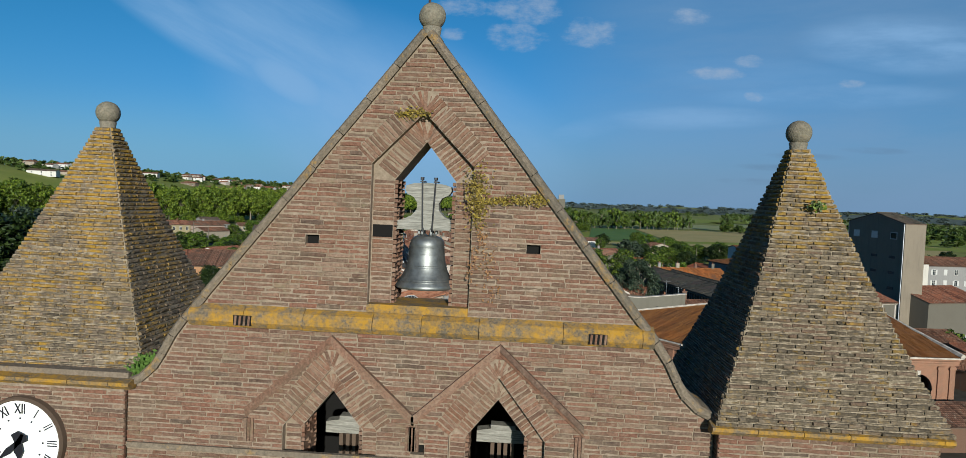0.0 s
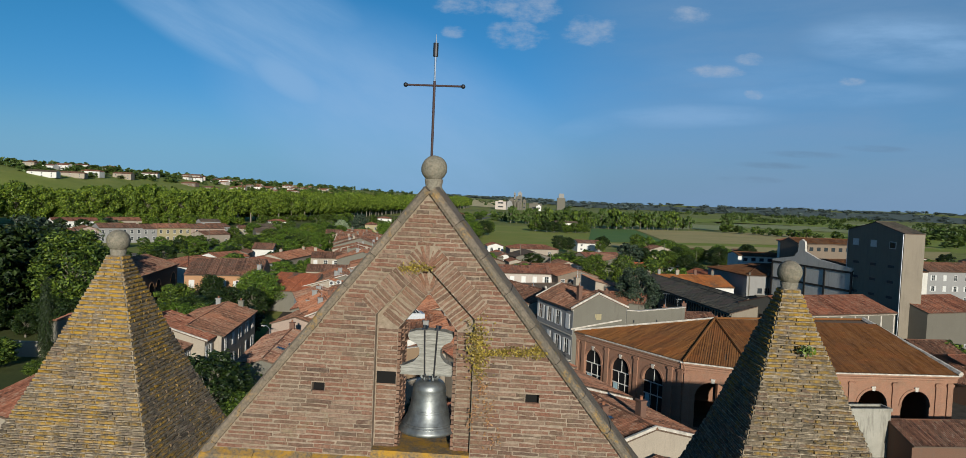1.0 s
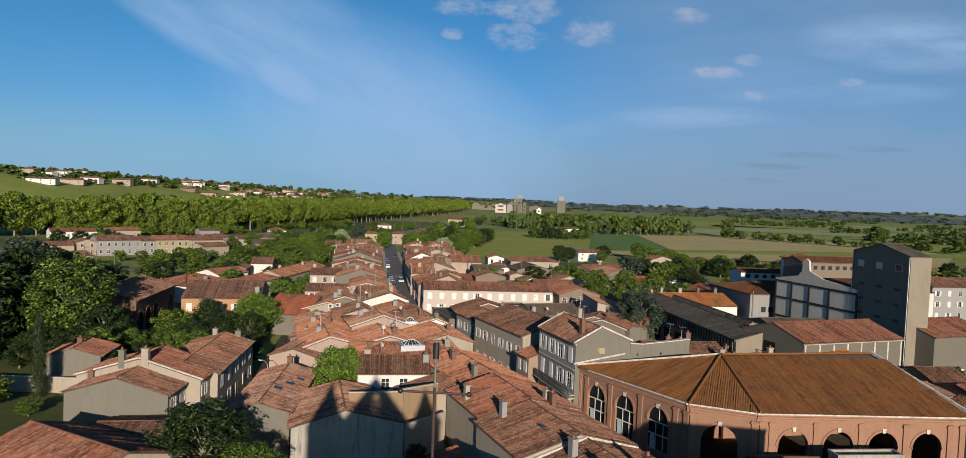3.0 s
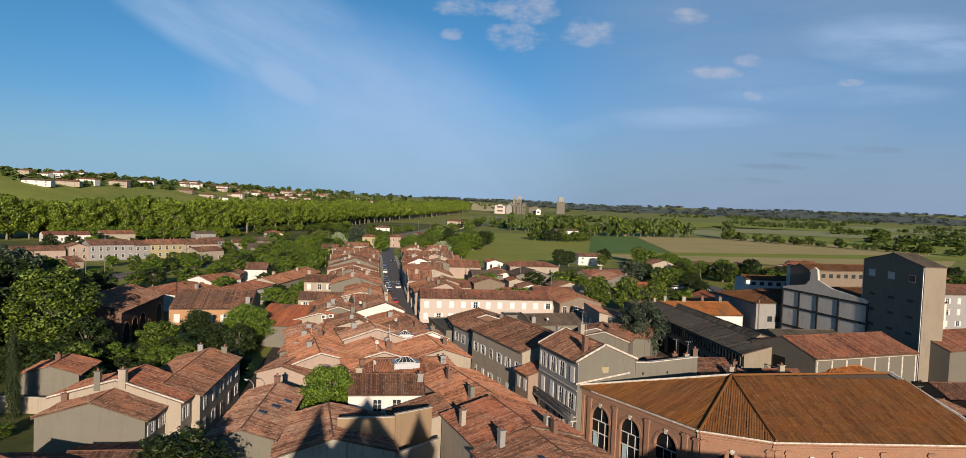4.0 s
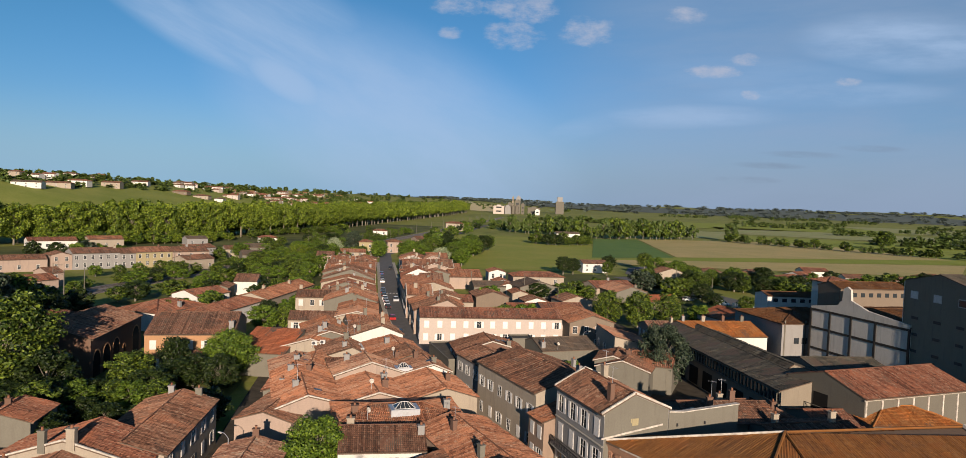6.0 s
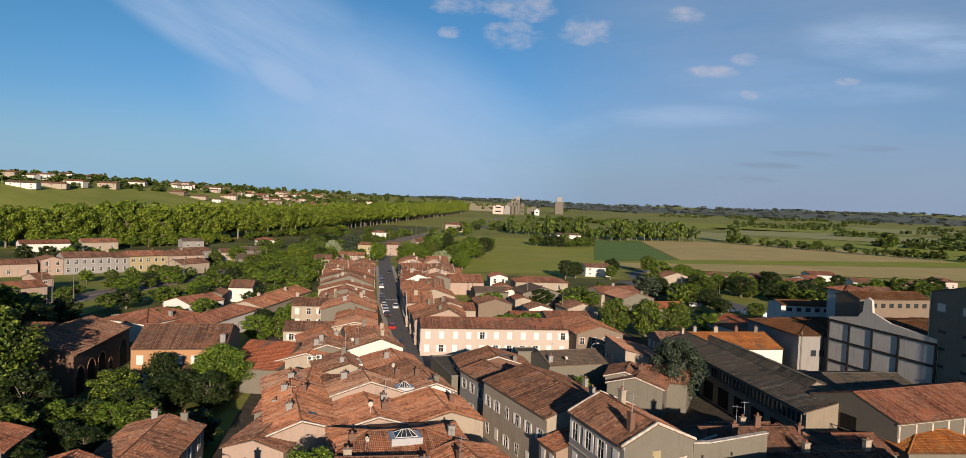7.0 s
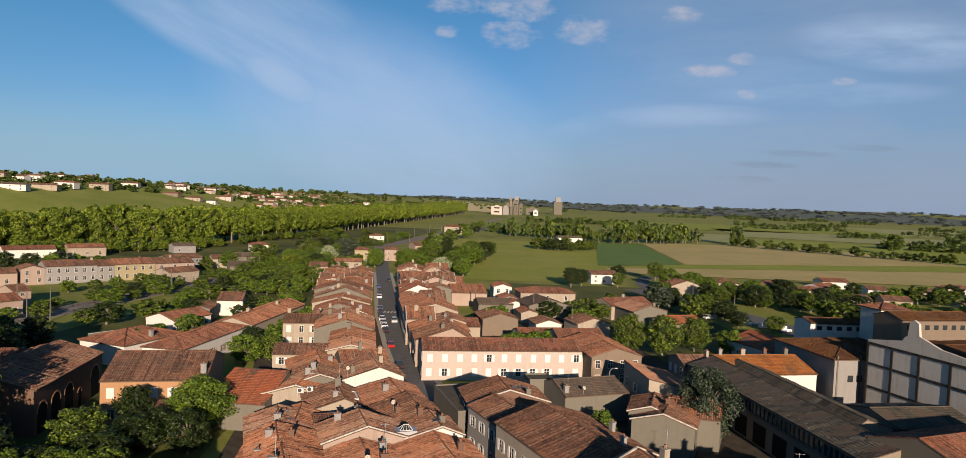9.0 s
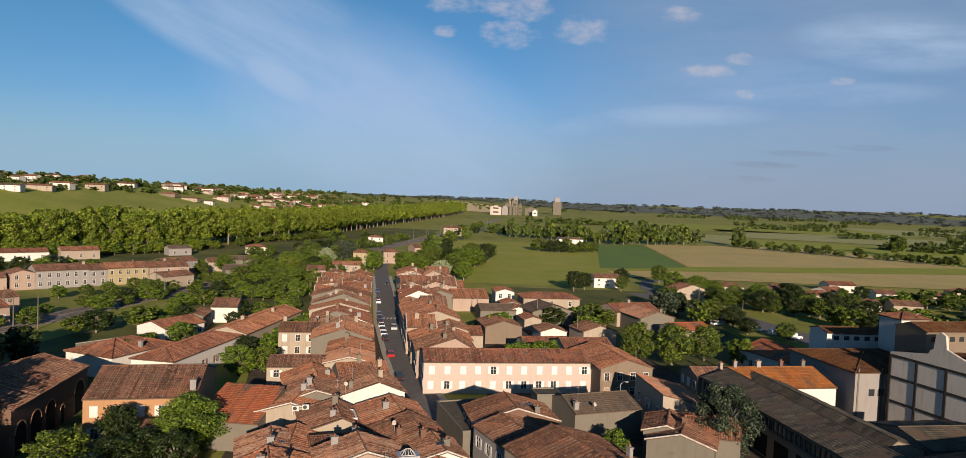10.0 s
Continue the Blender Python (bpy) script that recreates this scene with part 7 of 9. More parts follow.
grove(-196, 440, -156, 640, 16, 26, 5.5, 4.4, 68, ("leaf_bright", "leaf_mid", "leaf_plane"), 1, "trees along the railway", "railway_tree")
grove(-150, 330, -128, 640, 30, 30, 5.0, 3.8, 9, GREENS, 1, "trees along the railway", "railway_tree")
grove(-210, 290, -140, 330, 12, 10, 7.0, 4.0, 25, GREENS, 1, "trees along the railway", "railway_tree")
grove(-136, 250, -112, 300, 20, 7, 4.2, 3.0, 64, GREENS, 1, "trees along the railway", "railway_tree")
grove(-92, 170, -80, 300, 22, 20, 5.5, 3.6, 65, GREENS, 1, "garden shrubs", "shrub")
tree(-101.6, 385.0, 9.5, 5.0, "leaf_pale", 2, label="pale flowering tree beside the railway")
tree(-190, 300, 9.0, 5.5, "leaf_blue", 1)
tree(-38.5, 352.0, 9.0, 5.0, "leaf_pale", 2, label="grey-green pale tree beside the meadow")
tree(-28.0, 349.0, 9.0, 5.0, "leaf_bright", 2)
tree(-75.5, 379.0, 9.5, 5.6, "leaf_bright", 2, clear=0.12)
tree(-94.0, 397.0, 13.0, 6.0, "leaf_blue", 2, clear=0.06)
tree(-88.5, 334.0, 8.5, 4.6, "leaf_mid", 2, clear=0.08)
tree(-58.0, 372.0, 7.0, 3.8, "leaf_mid", 2, clear=0.08)
grove(-46, 360, -36, 470, 34, 30, 9.0, 5.6, 70, ("leaf_mid", "leaf_dark", "leaf_mid", "leaf_bright"), 2)
grove(-120, 300, -86, 332, 20, 16, 6.0, 4.4, 71, ("leaf_mid", "leaf_plane", "leaf_bright"), 2, "garden shrubs", "shrub")
grove(-134, 340, -96, 430, 34, 34, 6.0, 4.6, 72, ("leaf_mid", "leaf_bright", "leaf_bright", "leaf_plane"), 2, "trees along the railway", "railway_tree")
grove(-112, 440, -98, 640, 20, 22, 5.0, 4.0, 73, ("leaf_mid", "leaf_bright"), 1, "trees along the railway", "railway_tree")
grove(-60, 480, -52, 900, 20, 26, 8.0, 5.0, 12, GREENS, 0)
# gardens between the rows and on the right
tree(-62, 172, 6.5, 4.2, "leaf_bright", 2, clear=0.12)
tree(-58, 176, 6.0, 3.2, "leaf_mid", 2, clear=0.1)
tree(-66, 186, 5.5, 3.0, "leaf_dark", 2, clear=0.1)
grove(-62, 192, -58, 235, 6, 8, 4.5, 2.8, 13, ("leaf_bright", "leaf_mid"), 1, "garden shrubs", "shrub")
grove(-4, 186, 6, 190, 5, 6, 6.5, 3.6, 14, ("leaf_bright",), 2)
tree(-9, 225, 7.0, 4.5, "leaf_bright", 1)
tree(-14, 232, 4.0, 3.0, "leaf_bright", 1)
tree(33.0, 200.0, 10.5, 5.0, "leaf_mid", 2, clear=0.14)
tree(25.0, 203.0, 10.0, 4.6, "leaf_mid", 2, clear=0.14)
tree(43.0, 208.0, 9.0, 5.0, "leaf_mid", 2, clear=0.14)
tree(51.0, 204.0, 7.0, 4.0, "leaf_bright", 2, clear=0.14)
grove(8, 236, 40, 262, 18, 12, 6.0, 3.8, 15, GREENS, 1)
grove(62, 340, 112, 302, 9, 12, 8.0, 4.6, 17, ("leaf_mid", "leaf_dark", "leaf_bright"), 2, "plane trees by the car park", "plane_tree")
grove(72, 310, 120, 278, 9, 12, 8.0, 4.8, 18, ("leaf_mid", "leaf_dark"), 2, "plane trees by the car park", "plane_tree")
grove(52, 292, 74, 238, 8, 7, 7.5, 4.4, 63, ("leaf_mid", "leaf_dark"), 2, "plane trees by the car park", "plane_tree")
tree(46, 268, 10.0, 6.0, "leaf_blue", 1)
tree(56, 262, 8.5, 5.0, "leaf_mid", 1)
grove(100, 262, 170, 250, 22, 16, 8.0, 5.0, 19, GREENS, 1)
grove(110, 330, 230, 330, 40, 26, 6.5, 4.2, 20, GREENS, 1)
tree(66, 372, 9.5, 4.6, "leaf_mid", 2)
tree(26, 336, 8.0, 4.0, "leaf_dark", 2)
tree(21, 331, 9.0, 4.2, "leaf_dark", 2)
tree(42, 336, 7.0, 3.4, "leaf_mid", 2)
tree(46, 362, 8.0, 4.5, "leaf_dark", 1)
tree(10.0, 136.0, 5.0, 2.6, "leaf_bright", 2, clear=0.08)
# the plain: poplars, hedges and copses
grove(10, 560, 60, 560, 30, 14, 8.0, 5.5, 40, GREENS, 1, "trees of the plain")
grove(-10, 745, 82, 680, 24, 30, 15.0, 4.6, 21, ("leaf_far", "leaf_mid"), 0, "poplars of the plain", "poplar")
grove(82, 680, 180, 740, 24, 38, 17.0, 5.2, 22, ("leaf_far", "leaf_mid"), 0, "poplars of the plain", "poplar")
grove(205, 720, 345, 580, 10, 26, 8.0, 5.0, 23, ("leaf_far", "leaf_mid"), 0, "hedge trees of the plain", "hedge_tree")
grove(345, 580, 640, 470, 10, 24, 7.5, 5.5, 24, ("leaf_far", "leaf_mid"), 0, "hedge trees of the plain", "hedge_tree")
tree(222, 738, 20, 8, "leaf_far", 1, "hedge trees of the plain")
tree(352, 690, 19, 9, "leaf_mid", 1, "hedge trees of the plain")
tree(410, 600, 16, 8, "leaf_mid", 1, "hedge trees of the plain")


def far_woods():
    """Woods and hedges out to the far hills, past counting."""
    r = random.Random(77)
    meshes = tree_mesh(91, 10.0, 4.0, "leaf_far", 90, 3.4, 0.3, 0.1, 6)[1]
    base = np.array([v.co[:] for v in meshes.vertices])
    faces = [tuple(p.vertices) for p in meshes.polygons]
    g = Geo()

    def clump(x, y, high, spread):
        k = len(g.v)
        z = ground_z(x, y)
        a = r.uniform(0, 6.28)
        c, s = math.cos(a), math.sin(a)
        p = base * np.array([spread / 4, spread / 4, high / 10])
        p = np.stack([p[:, 0] * c - p[:, 1] * s + x, p[:, 0] * s + p[:, 1] * c + y, p[:, 2] + z - 0.5], 1)
        g.v += [tuple(q) for q in p.tolist()]
        g.f += [tuple(i + k for i in f) for f in faces]

    for _ in range(46):
        # hedge lines across the plain
        y = r.uniform(780, 2800)
        x = r.uniform(-60 + (y - 780) * 0.12, 900 + (y - 780) * 0.9)
        n = r.randrange(4, 16)
        t = r.uniform(-0.35, 0.25)
        for i in range(n):
            clump(x + i * 13 * math.cos(t) + r.uniform(-4, 4), y + i * 13 * math.sin(t) + r.uniform(-4, 4), r.uniform(6, 13), r.uniform(5, 9))
    for _ in range(260):
        # hedges and gardens on the hill
        y = r.uniform(480, 2300)
        s = r.uniform(130, 420) if y > 900 else r.uniform(250, 340)
        clump(belt_x(y) - s, y, r.uniform(4, 9), r.uniform(3.5, 7))
    for _ in range(300):
        # the wooded edge of the crest and the gardens of its houses
        y = r.uniform(600, 1350)
        s = r.uniform(208, 330) if y < 860 else r.uniform(130, 300)
        clump(belt_x(y) - s, y, r.uniform(4, 8.5), r.uniform(3.0, 6.5))
    me = g.mesh("far_woods")
    me.materials.append(MATS["leaf_far"])
    tagged(new("far_woods", me), "dark green woods and hedges of the far plain", "woods", kind="stuff")
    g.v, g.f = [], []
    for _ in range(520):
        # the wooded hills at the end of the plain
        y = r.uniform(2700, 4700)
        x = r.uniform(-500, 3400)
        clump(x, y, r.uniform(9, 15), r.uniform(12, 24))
    # these woods carry the distance haze in their leaf colour
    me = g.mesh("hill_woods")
    me.materials.append(MATS["leaf_hazed"])
    tagged(new("hill_woods", me), "woods on the low hills at the horizon, haze in their colour", "woods", kind="stuff")


far_woods()

# ---- the market hall: three arcaded brick fronts under a hipped sheet roof ----
brick_mat("hall_brick", [(0.265, 0.135, 0.085), (0.31, 0.165, 0.105), (0.28, 0.145, 0.09)], (0.26, 0.18, 0.12), 0.0)
hall = thing("market_hall", pose(0, 0, 0), "orange brick market hall with arched windows and a rust-orange roof", "market hall")


def arcade(p0, p1, piers, centres, high, owner, arch_w, foot, spring, name, glazed=True):
    """One front with arched openings right through its wall, pilasters at piers, cornice, keystones and glazing."""
    a, b = Vector((*p0, 0)), Vector((*p1, 0))
    long = (b - a).length
    m = Matrix.Translation(a) @ Matrix.Rotation(math.atan2(b.y - a.y, b.x - a.x), 4, "Z")
    holes = []
    h = arch_w / 2
    for c in centres:
        holes.append([(c - h, foot), (c + h, foot), (c + h, spring)] + [(c + h * math.cos(t), spring + h * math.sin(t)) for t in (math.pi * k / 12 for k in range(1, 12))] + [(c - h, spring)])
    w = outline_wall(name, [(0, 0), (0, high), (long, high), (long, 0)], holes, 0, 0.5, "hall_brick", owner)
    w.matrix_local = m
    for x in piers:
        g = Geo()
        g.box(x - 0.32, x + 0.32, -0.16, 0.0, 0, high - 0.9)
        g.box(x - 0.42, x + 0.42, -0.22, 0.0, high - 1.25, high - 1.0)
        g.box(x - 0.42, x + 0.42, -0.22, 0.0, 0, 0.6)
        part("pilaster", g, "hall_brick", owner).matrix_local = m
    g = Geo()
    g.prism([(0, 0.0, high - 0.85), (0, -0.2, high - 0.8), (0, -0.22, high - 0.55), (0, -0.3, high - 0.5), (0, -0.3, high - 0.3), (0, -0.45, high - 0.2), (0, -0.48, high), (0, 0.0, high)], (-0.3, 0, 0), (long + 0.3, 0, 0))
    part("cornice", g, "hall_brick", owner).matrix_local = m
    g = Geo()
    g.box(-0.4, long + 0.4, -0.56, -0.3, high, high + 0.16)
    part("gutter", g, "coping_white", owner).matrix_local = m
    ts = [math.pi * k / 16 for k in range(17)]
    for c in centres:
        # the raised ring and keystone
        g = Geo()
        rim = [(c + (h + 0.28) * math.cos(t), 0, spring + (h + 0.28) * math.sin(t)) for t in ts] + [(c + h * math.cos(t), 0, spring + h * math.sin(t)) for t in reversed(ts)]
        m2 = len(ts)
        g.v = [(x, -0.09, z) for x, _, z in rim] + rim
        g.f = [(k, k + 1, 2 * m2 - 2 - k, 2 * m2 - 1 - k) for k in range(m2 - 1)] + [(k + 1, k, k + 2 * m2, k + 1 + 2 * m2) for k in range(2 * m2 - 1)]
        part("arch_ring", g, "hall_brick", owner).matrix_local = m
        g = Geo()
        g.prism([(c - 0.16, 0, spring + h - 0.08), (c + 0.16, 0, spring + h - 0.08), (c + 0.24, 0, spring + h + 0.42), (c - 0.24, 0, spring + h + 0.42)], (0, -0.16, 0), (0, 0.02, 0))
        part("keystone", g, "coping_white", owner).matrix_local = m
        g = Geo()
        g.box(c - h - 0.12, c - h, -0.14, 0.1, spring - 0.12, spring + 0.1)
        g.box(c + h, c + h + 0.12, -0.14, 0.1, spring - 0.12, spring + 0.1)
        part("impost", g, "hall_brick", owner).matrix_local = m
        if not glazed:
            continue
        # panes, transoms and one pale sash
        f = Geo()
        f.box(c - h, c + h, 0.22, 0.30, spring - 0.35, spring - 0.23)
        f.box(c - h, c + h, 0.22, 0.30, foot + 1.75, foot + 1.87)
        for x in (-h * 0.3, h * 0.42):
            f.box(c + x - 0.045, c + x + 0.045, 0.23, 0.29, foot, spring - 0.23)
        f.box(c - 0.04, c + 0.04, 0.23, 0.29, spring - 0.23, spring + h)
        fr = part("window_frame", f, "frame_white", owner)
        fr.matrix_local = m
        g = Geo()
        g.box(c - h, c + h, 0.31, 0.33, foot, spring)
        g.prism([(c + h * math.cos(t), 0, spring + h * math.sin(t)) for t in ts], (0, 0.31, 0), (0, 0.33, 0))
        part("pane", g, "glass_dark", fr)
        g = Geo()
        g.box(c - h * 0.85, c - h * 0.42, 0.27, 0.305, foot, foot + 1.7)
        part("sash", g, "sash_blue", fr)
    return m


# opaque near-black panes, painted for the shade inside the hall
kk = Nodes("glass_dark", 0.25)
kk.b.inputs["Specular IOR Level"].default_value = 0.15
kk.done((0.012, 0.013, 0.014, 1))
plain("sash_blue", (0.30, 0.42, 0.47))
M0, M1, M2, M3 = (9.7, 85.2), (20.9, 70.1), (27.8, 67.8), (51.4, 70.6)
EAVE, TOP = 7.7, 11.1
arcade(M0, M1, (0.4, 1.7, 6.2, 11.4, 16.9, 18.4), (3.6, 8.7, 14.2), EAVE, hall, 3.2, 0.8, 4.4, "front_wall")
arcade(M1, M2, (0.4, 6.9), (3.3,), EAVE, hall, 3.9, 0.2, 3.8, "corner_wall", False)
arcade(M2, M3, (0.4, 1.5, 6.55, 11.7, 16.85, 22.0, 23.4), (4.0, 9.15, 14.3, 19.4), EAVE, hall, 3.4, 1.6, 4.15, "side_wall", False)
MB3, MBA = (49.0, 88.3), (28.0, 82.2)
for p, q, top in ((M3, MB3, EAVE), (MB3, MBA, 10.3), (MBA, M0, 7.9)):
    a, b = Vector((*p, 0)), Vector((*q, 0))
    g = Geo()
    m = Matrix.Translation(a) @ Matrix.Rotation(math.atan2(b.y - a.y, b.x - a.x), 4, "Z")
    g.box(0.2, (b - a).length - 0.2, 0.02, 0.5, 0, top, m)
    part("back_wall", g, "hall_brick", hall)
RA, R1 = Vector((27.25, 80.9, TOP)), Vector((48.6, 86.2, TOP))
E0, E1, E2, E3 = (Vector((*p, EAVE + 0.1)) for p in ((9.2, 84.9), (20.75, 69.6), (27.8, 67.25), (51.9, 70.1)))
EB3, EBA, EB0 = Vector((49.4, 88.8, 10.5)), Vector((27.8, 82.7, 10.5)), Vector((9.9, 86.2, EAVE + 0.1))
for ta, tb, ba, bb in ((RA, RA, E0, E1), (RA, RA, E1, E2), (RA, R1, E2, E3), (R1, R1, E3, EB3), (R1, RA, EB3, EBA), (RA, RA, EBA, EB0)):
    rg, un = Geo(), Geo()
    slope(rg, ta, tb, ba, bb, 0.26, 1.6, 0.05, 0.012, 0.0)
    rf = part("roof", rg, "roof_market", hall, "rust-orange ribbed roof sheets")
    slab(un, [Vector(q) + Vector((0, 0, 0.06)) for q in ((ta, tb, bb, ba) if (ta - tb).length > 0.01 else (ta, bb, ba))], 0.16)
    part("roof_boarding", un, "wood_dark", rf)
for a, b, mat, rad in ((E1, RA, "roof_market", 0.16), (E2, RA, "roof_market", 0.16), (E3, R1, "coping_white", 0.32), (RA, R1, "roof_market", 0.14), (E0, RA, "coping_white", 0.14)):
    g = Geo()
    g.tube(a + Vector((0, 0, 0.2)), b + Vector((0, 0, 0.24)), rad, rad, 6)
    part("hip_cap", g, mat, hall)

# ---- the high party wall behind the hall, running on from the tall house's gable ----
party = thing("party_wall", pose(9.1, 84.6, 0, 0, 0, 22.7), "long grey rendered party wall behind the market hall", "wall")
g = Geo()
g.prism([(8.45, 0, 0), (8.45, 0, 10.6), (10.5, 0, 10.45), (18.2, 0, 10.9), (18.2, 0, 0)], (0, 0.0, 0), (0, 0.45, 0))
part("wall", g, "wall_grey", party)
g = Geo()
g.prism([(8.45, 0, 10.61), (8.45, 0, 10.73), (10.5, 0, 10.58), (18.3, 0, 11.03), (18.3, 0, 10.91), (10.5, 0, 10.46)], (0, -0.08, 0), (0, 0.53, 0))
part("coping", g, "coping_white", party)
for u in (9.6, 13.4):
    g = Geo()
    g.box(u - 0.09, u + 0.09, -0.12, 0.0, 8.9, 9.25)
    part("bracket", g, "metal_dark", party)
flash = Geo()
flash.prism([(-0.3, 0, 8.1), (-0.3, 0, 8.3), (7.6, 0, 9.4), (7.6, 0, 9.2)], (0, -0.1, 0), (0, -0.01, 0))
part("flashing", flash, "coping_white", party)

# ---- the tall grain silo tower ----
silo = house("silo", 71.0, 140.2, -79.7, 16.3, 4.3, 22.3, "y", wall="silo", roof="slate", pitch=0.23, ov=0.1, label="tall grey concrete silo tower with a slate roof", category="silo", obj="silo_tower", group="factory buildings")
for i, u in enumerate((2.6, 8.0, 13.4)):
    g = Geo()
    g.box(u - 0.9, u + 0.9, -0.06, 0.02, 19.2, 20.6)
    w = part("window", g, "frame_white", silo)
    g = Geo()
    g.box(u - 0.75, u + 0.75, -0.075, -0.06, 19.35, 20.45)
    part("pane", g, "shutter_white" if i < 2 else "glass", w)
for k, zz in enumerate((9.5, 12.5, 15.5)):
    for u in (3.0, 8.2, 13.2):
        g = Geo()
        g.box(u - 0.8, u + 0.8, -0.05, 0.02, zz, zz + 0.5)
        part("vent", g, "metal_dark", silo)
for u in (0.15, 16.15):
    g = Geo()
    g.tube((u, -0.12, 0), (u, -0.12, 22.2), 0.07, 0.07)
    part("drainpipe", g, "zinc", silo)

# ---- the white factory hall with a concrete frame ----
frame_hall = house("frame_hall", 63.2, 161.4, -71.2, 25.0, 20.0, 13.6, "y", wall="panel", roof="rust", pitch=0.08, at=0.42, ov=0.1, label="white factory hall with a dark concrete frame", category="factory", obj="factory_hall", group="factory buildings")
for u in (0.2, 5.6, 11.2, 17.2, 24.8):
    g = Geo()
    g.box(u - 0.25, u + 0.25, -0.18, 0.0, 0, 13.5)
    part("frame_post", g, "silo_dark", frame_hall)
for zz in (5.0, 9.4, 13.3):
    g = Geo()
    g.box(0, 25.0, -0.14, 0.0, zz - 0.22, zz + 0.22)
    part("frame_beam", g, "silo_dark", frame_hall)
g = Geo()
g.prism([(0.1, 0, 13.4), (0.1, 0, 13.9), (7.6, 0, 15.2), (8.1, 0, 16.0), (8.6, 0, 16.2), (8.9, 0, 18.8), (9.8, 0, 19.3), (10.7, 0, 18.8), (11.0, 0, 16.6), (15.2, 0, 15.2), (24.9, 0, 14.2), (24.9, 0, 13.4)], (0, -0.1, 0), (0, 0.4, 0))
part("stepped_gable", g, "wall_panel", frame_hall)
cl = house("clerestory", 68.5, 160.0, 14.0, 17.0, 7.0, 18.0, "x", wall="beige", roof="rust", pitch=0.3, label="cream clerestory with a row of small windows", category="factory", obj="factory_clerestory", group="factory buildings")
for i in range(8):
    g = Geo()
    g.box(1.2 + i * 2.0, 2.2 + i * 2.0, -0.05, 0.02, 16.2, 17.1)
    part("window", g, "glass", cl)

# ---- the white hall with a rust roof, its clerestory and little tower ----
# pale grey wall colour stands for shade on this white hall
wh = house("white_hall", 53.3, 181.0, -77.0, 19.3, 22.0, 9.4, "hip", wall="pale", roof="rust", pitch=0.22, label="white factory hall with a rusty brown roof", category="factory", obj="factory_hall", group="factory buildings")
for i in range(5):
    g = Geo()
    g.box(19.28, 19.36, 3 + i * 1.9, 4.2 + i * 1.9, 5.0, 6.3)
    part("window", g, "glass", wh)
for j in (0.5, 5.5, 10.5):
    g = Geo()
    g.box(19.28, 19.4, j, j + 0.3, 0, 10.2)
    part("pilaster", g, "wall_concrete", wh)
ce = house("clerestory_low", 62.0, 184.0, 6.0, 30.0, 7.0, 12.8, "x", wall="white", roof="rust", pitch=0.2, label="low white clerestory with small windows and a brown roof", category="factory", obj="factory_clerestory", group="factory buildings")
for i in range(12):
    g = Geo()
    g.box(1.5 + i * 2.3, 2.7 + i * 2.3, -0.05, 0.02, 11.3, 12.2)
    part("window", g, "glass", ce)
tw = house("small_tower", 72.0, 182.5, -77.0, 6.0, 6.5, 17.6, "hip", wall="white", roof="red", pitch=0.3, ov=0.4, label="small white tower with a red tile roof", category="tower", obj="factory_tower", group="factory buildings")
for zz in (13.2,):
    g = Geo()
    g.box(5.98, 6.06, 2.6, 3.8, zz, zz + 2.2)
    part("window", g, "glass", tw)
    g = Geo()
    g.box(5.98, 6.04, 0.1, 6.4, 15.9, 16.1)
    part("band", g, "stone_pale", tw)

# ---- roads, pavements, car park, railway ----
def ribbon(name, label, points, wide, z, mat, thick=0.0, side=0.0, category="road"):
    """A strip of even width along a line of plan points."""
    g = Geo()
    pts = [Vector(p) for p in points]
    for i, p in enumerate(pts):
        d = ((pts[min(i + 1, len(pts) - 1)] - pts[max(i - 1, 0)])).normalized()
        n = Vector((-d.y, d.x))
        a, b = p + n * (side + wide / 2), p + n * (side - wide / 2)
        for q in (a, b):
            g.v.append((q.x, q.y, ground_z(q.x, q.y) + z))
        for q in (a, b):
            g.v.append((q.x, q.y, ground_z(q.x, q.y) + z - max(thick, 0.02)))
    for i in range(len(pts) - 1):
        k = 4 * i
        g.f += [(k, k + 1, k + 5, k + 4), (k + 2, k, k + 4, k + 6), (k + 1, k + 3, k + 7, k + 5)]
    return tagged(part(name, g, mat), label, category, kind="structure")


STREET = [(28, 40), (19.5, 58), (11.5, 77), (4.0, 96), (-6.5, 120), (-14.5, 138), (-24.3, 168), (-33.0, 200), (-43.0, 240), (-55.5, 300), (-66.5, 352), (-76, 400), (-72, 470), (-60, 600), (-40, 900)]
ribbon("road", "grey asphalt main street", STREET, 6.4, 0.05, "asphalt")
ribbon("pavement_left", "narrow pale pavement with a stone kerb", STREET[:11], 1.3, 0.17, "stone_pale", 0.2, 3.85, "pavement")
ribbon("pavement_right", "narrow pale pavement with a stone kerb", STREET[:11], 1.3, 0.17, "stone_pale", 0.2, -3.85, "pavement")
for i in range(5):
    g = Geo()
    c = Vector((-44.2, 245)) + Vector((1, 0.21)) * (i - 2) * 1.1
    g.box(c.x - 0.28, c.x + 0.28, c.y - 1.3, c.y + 1.3, 0.052, 0.060)
    tagged(part("road_marking", g, "frame_white"), "white bar of a zebra crossing", "road marking", "zebra crossing", "structure")
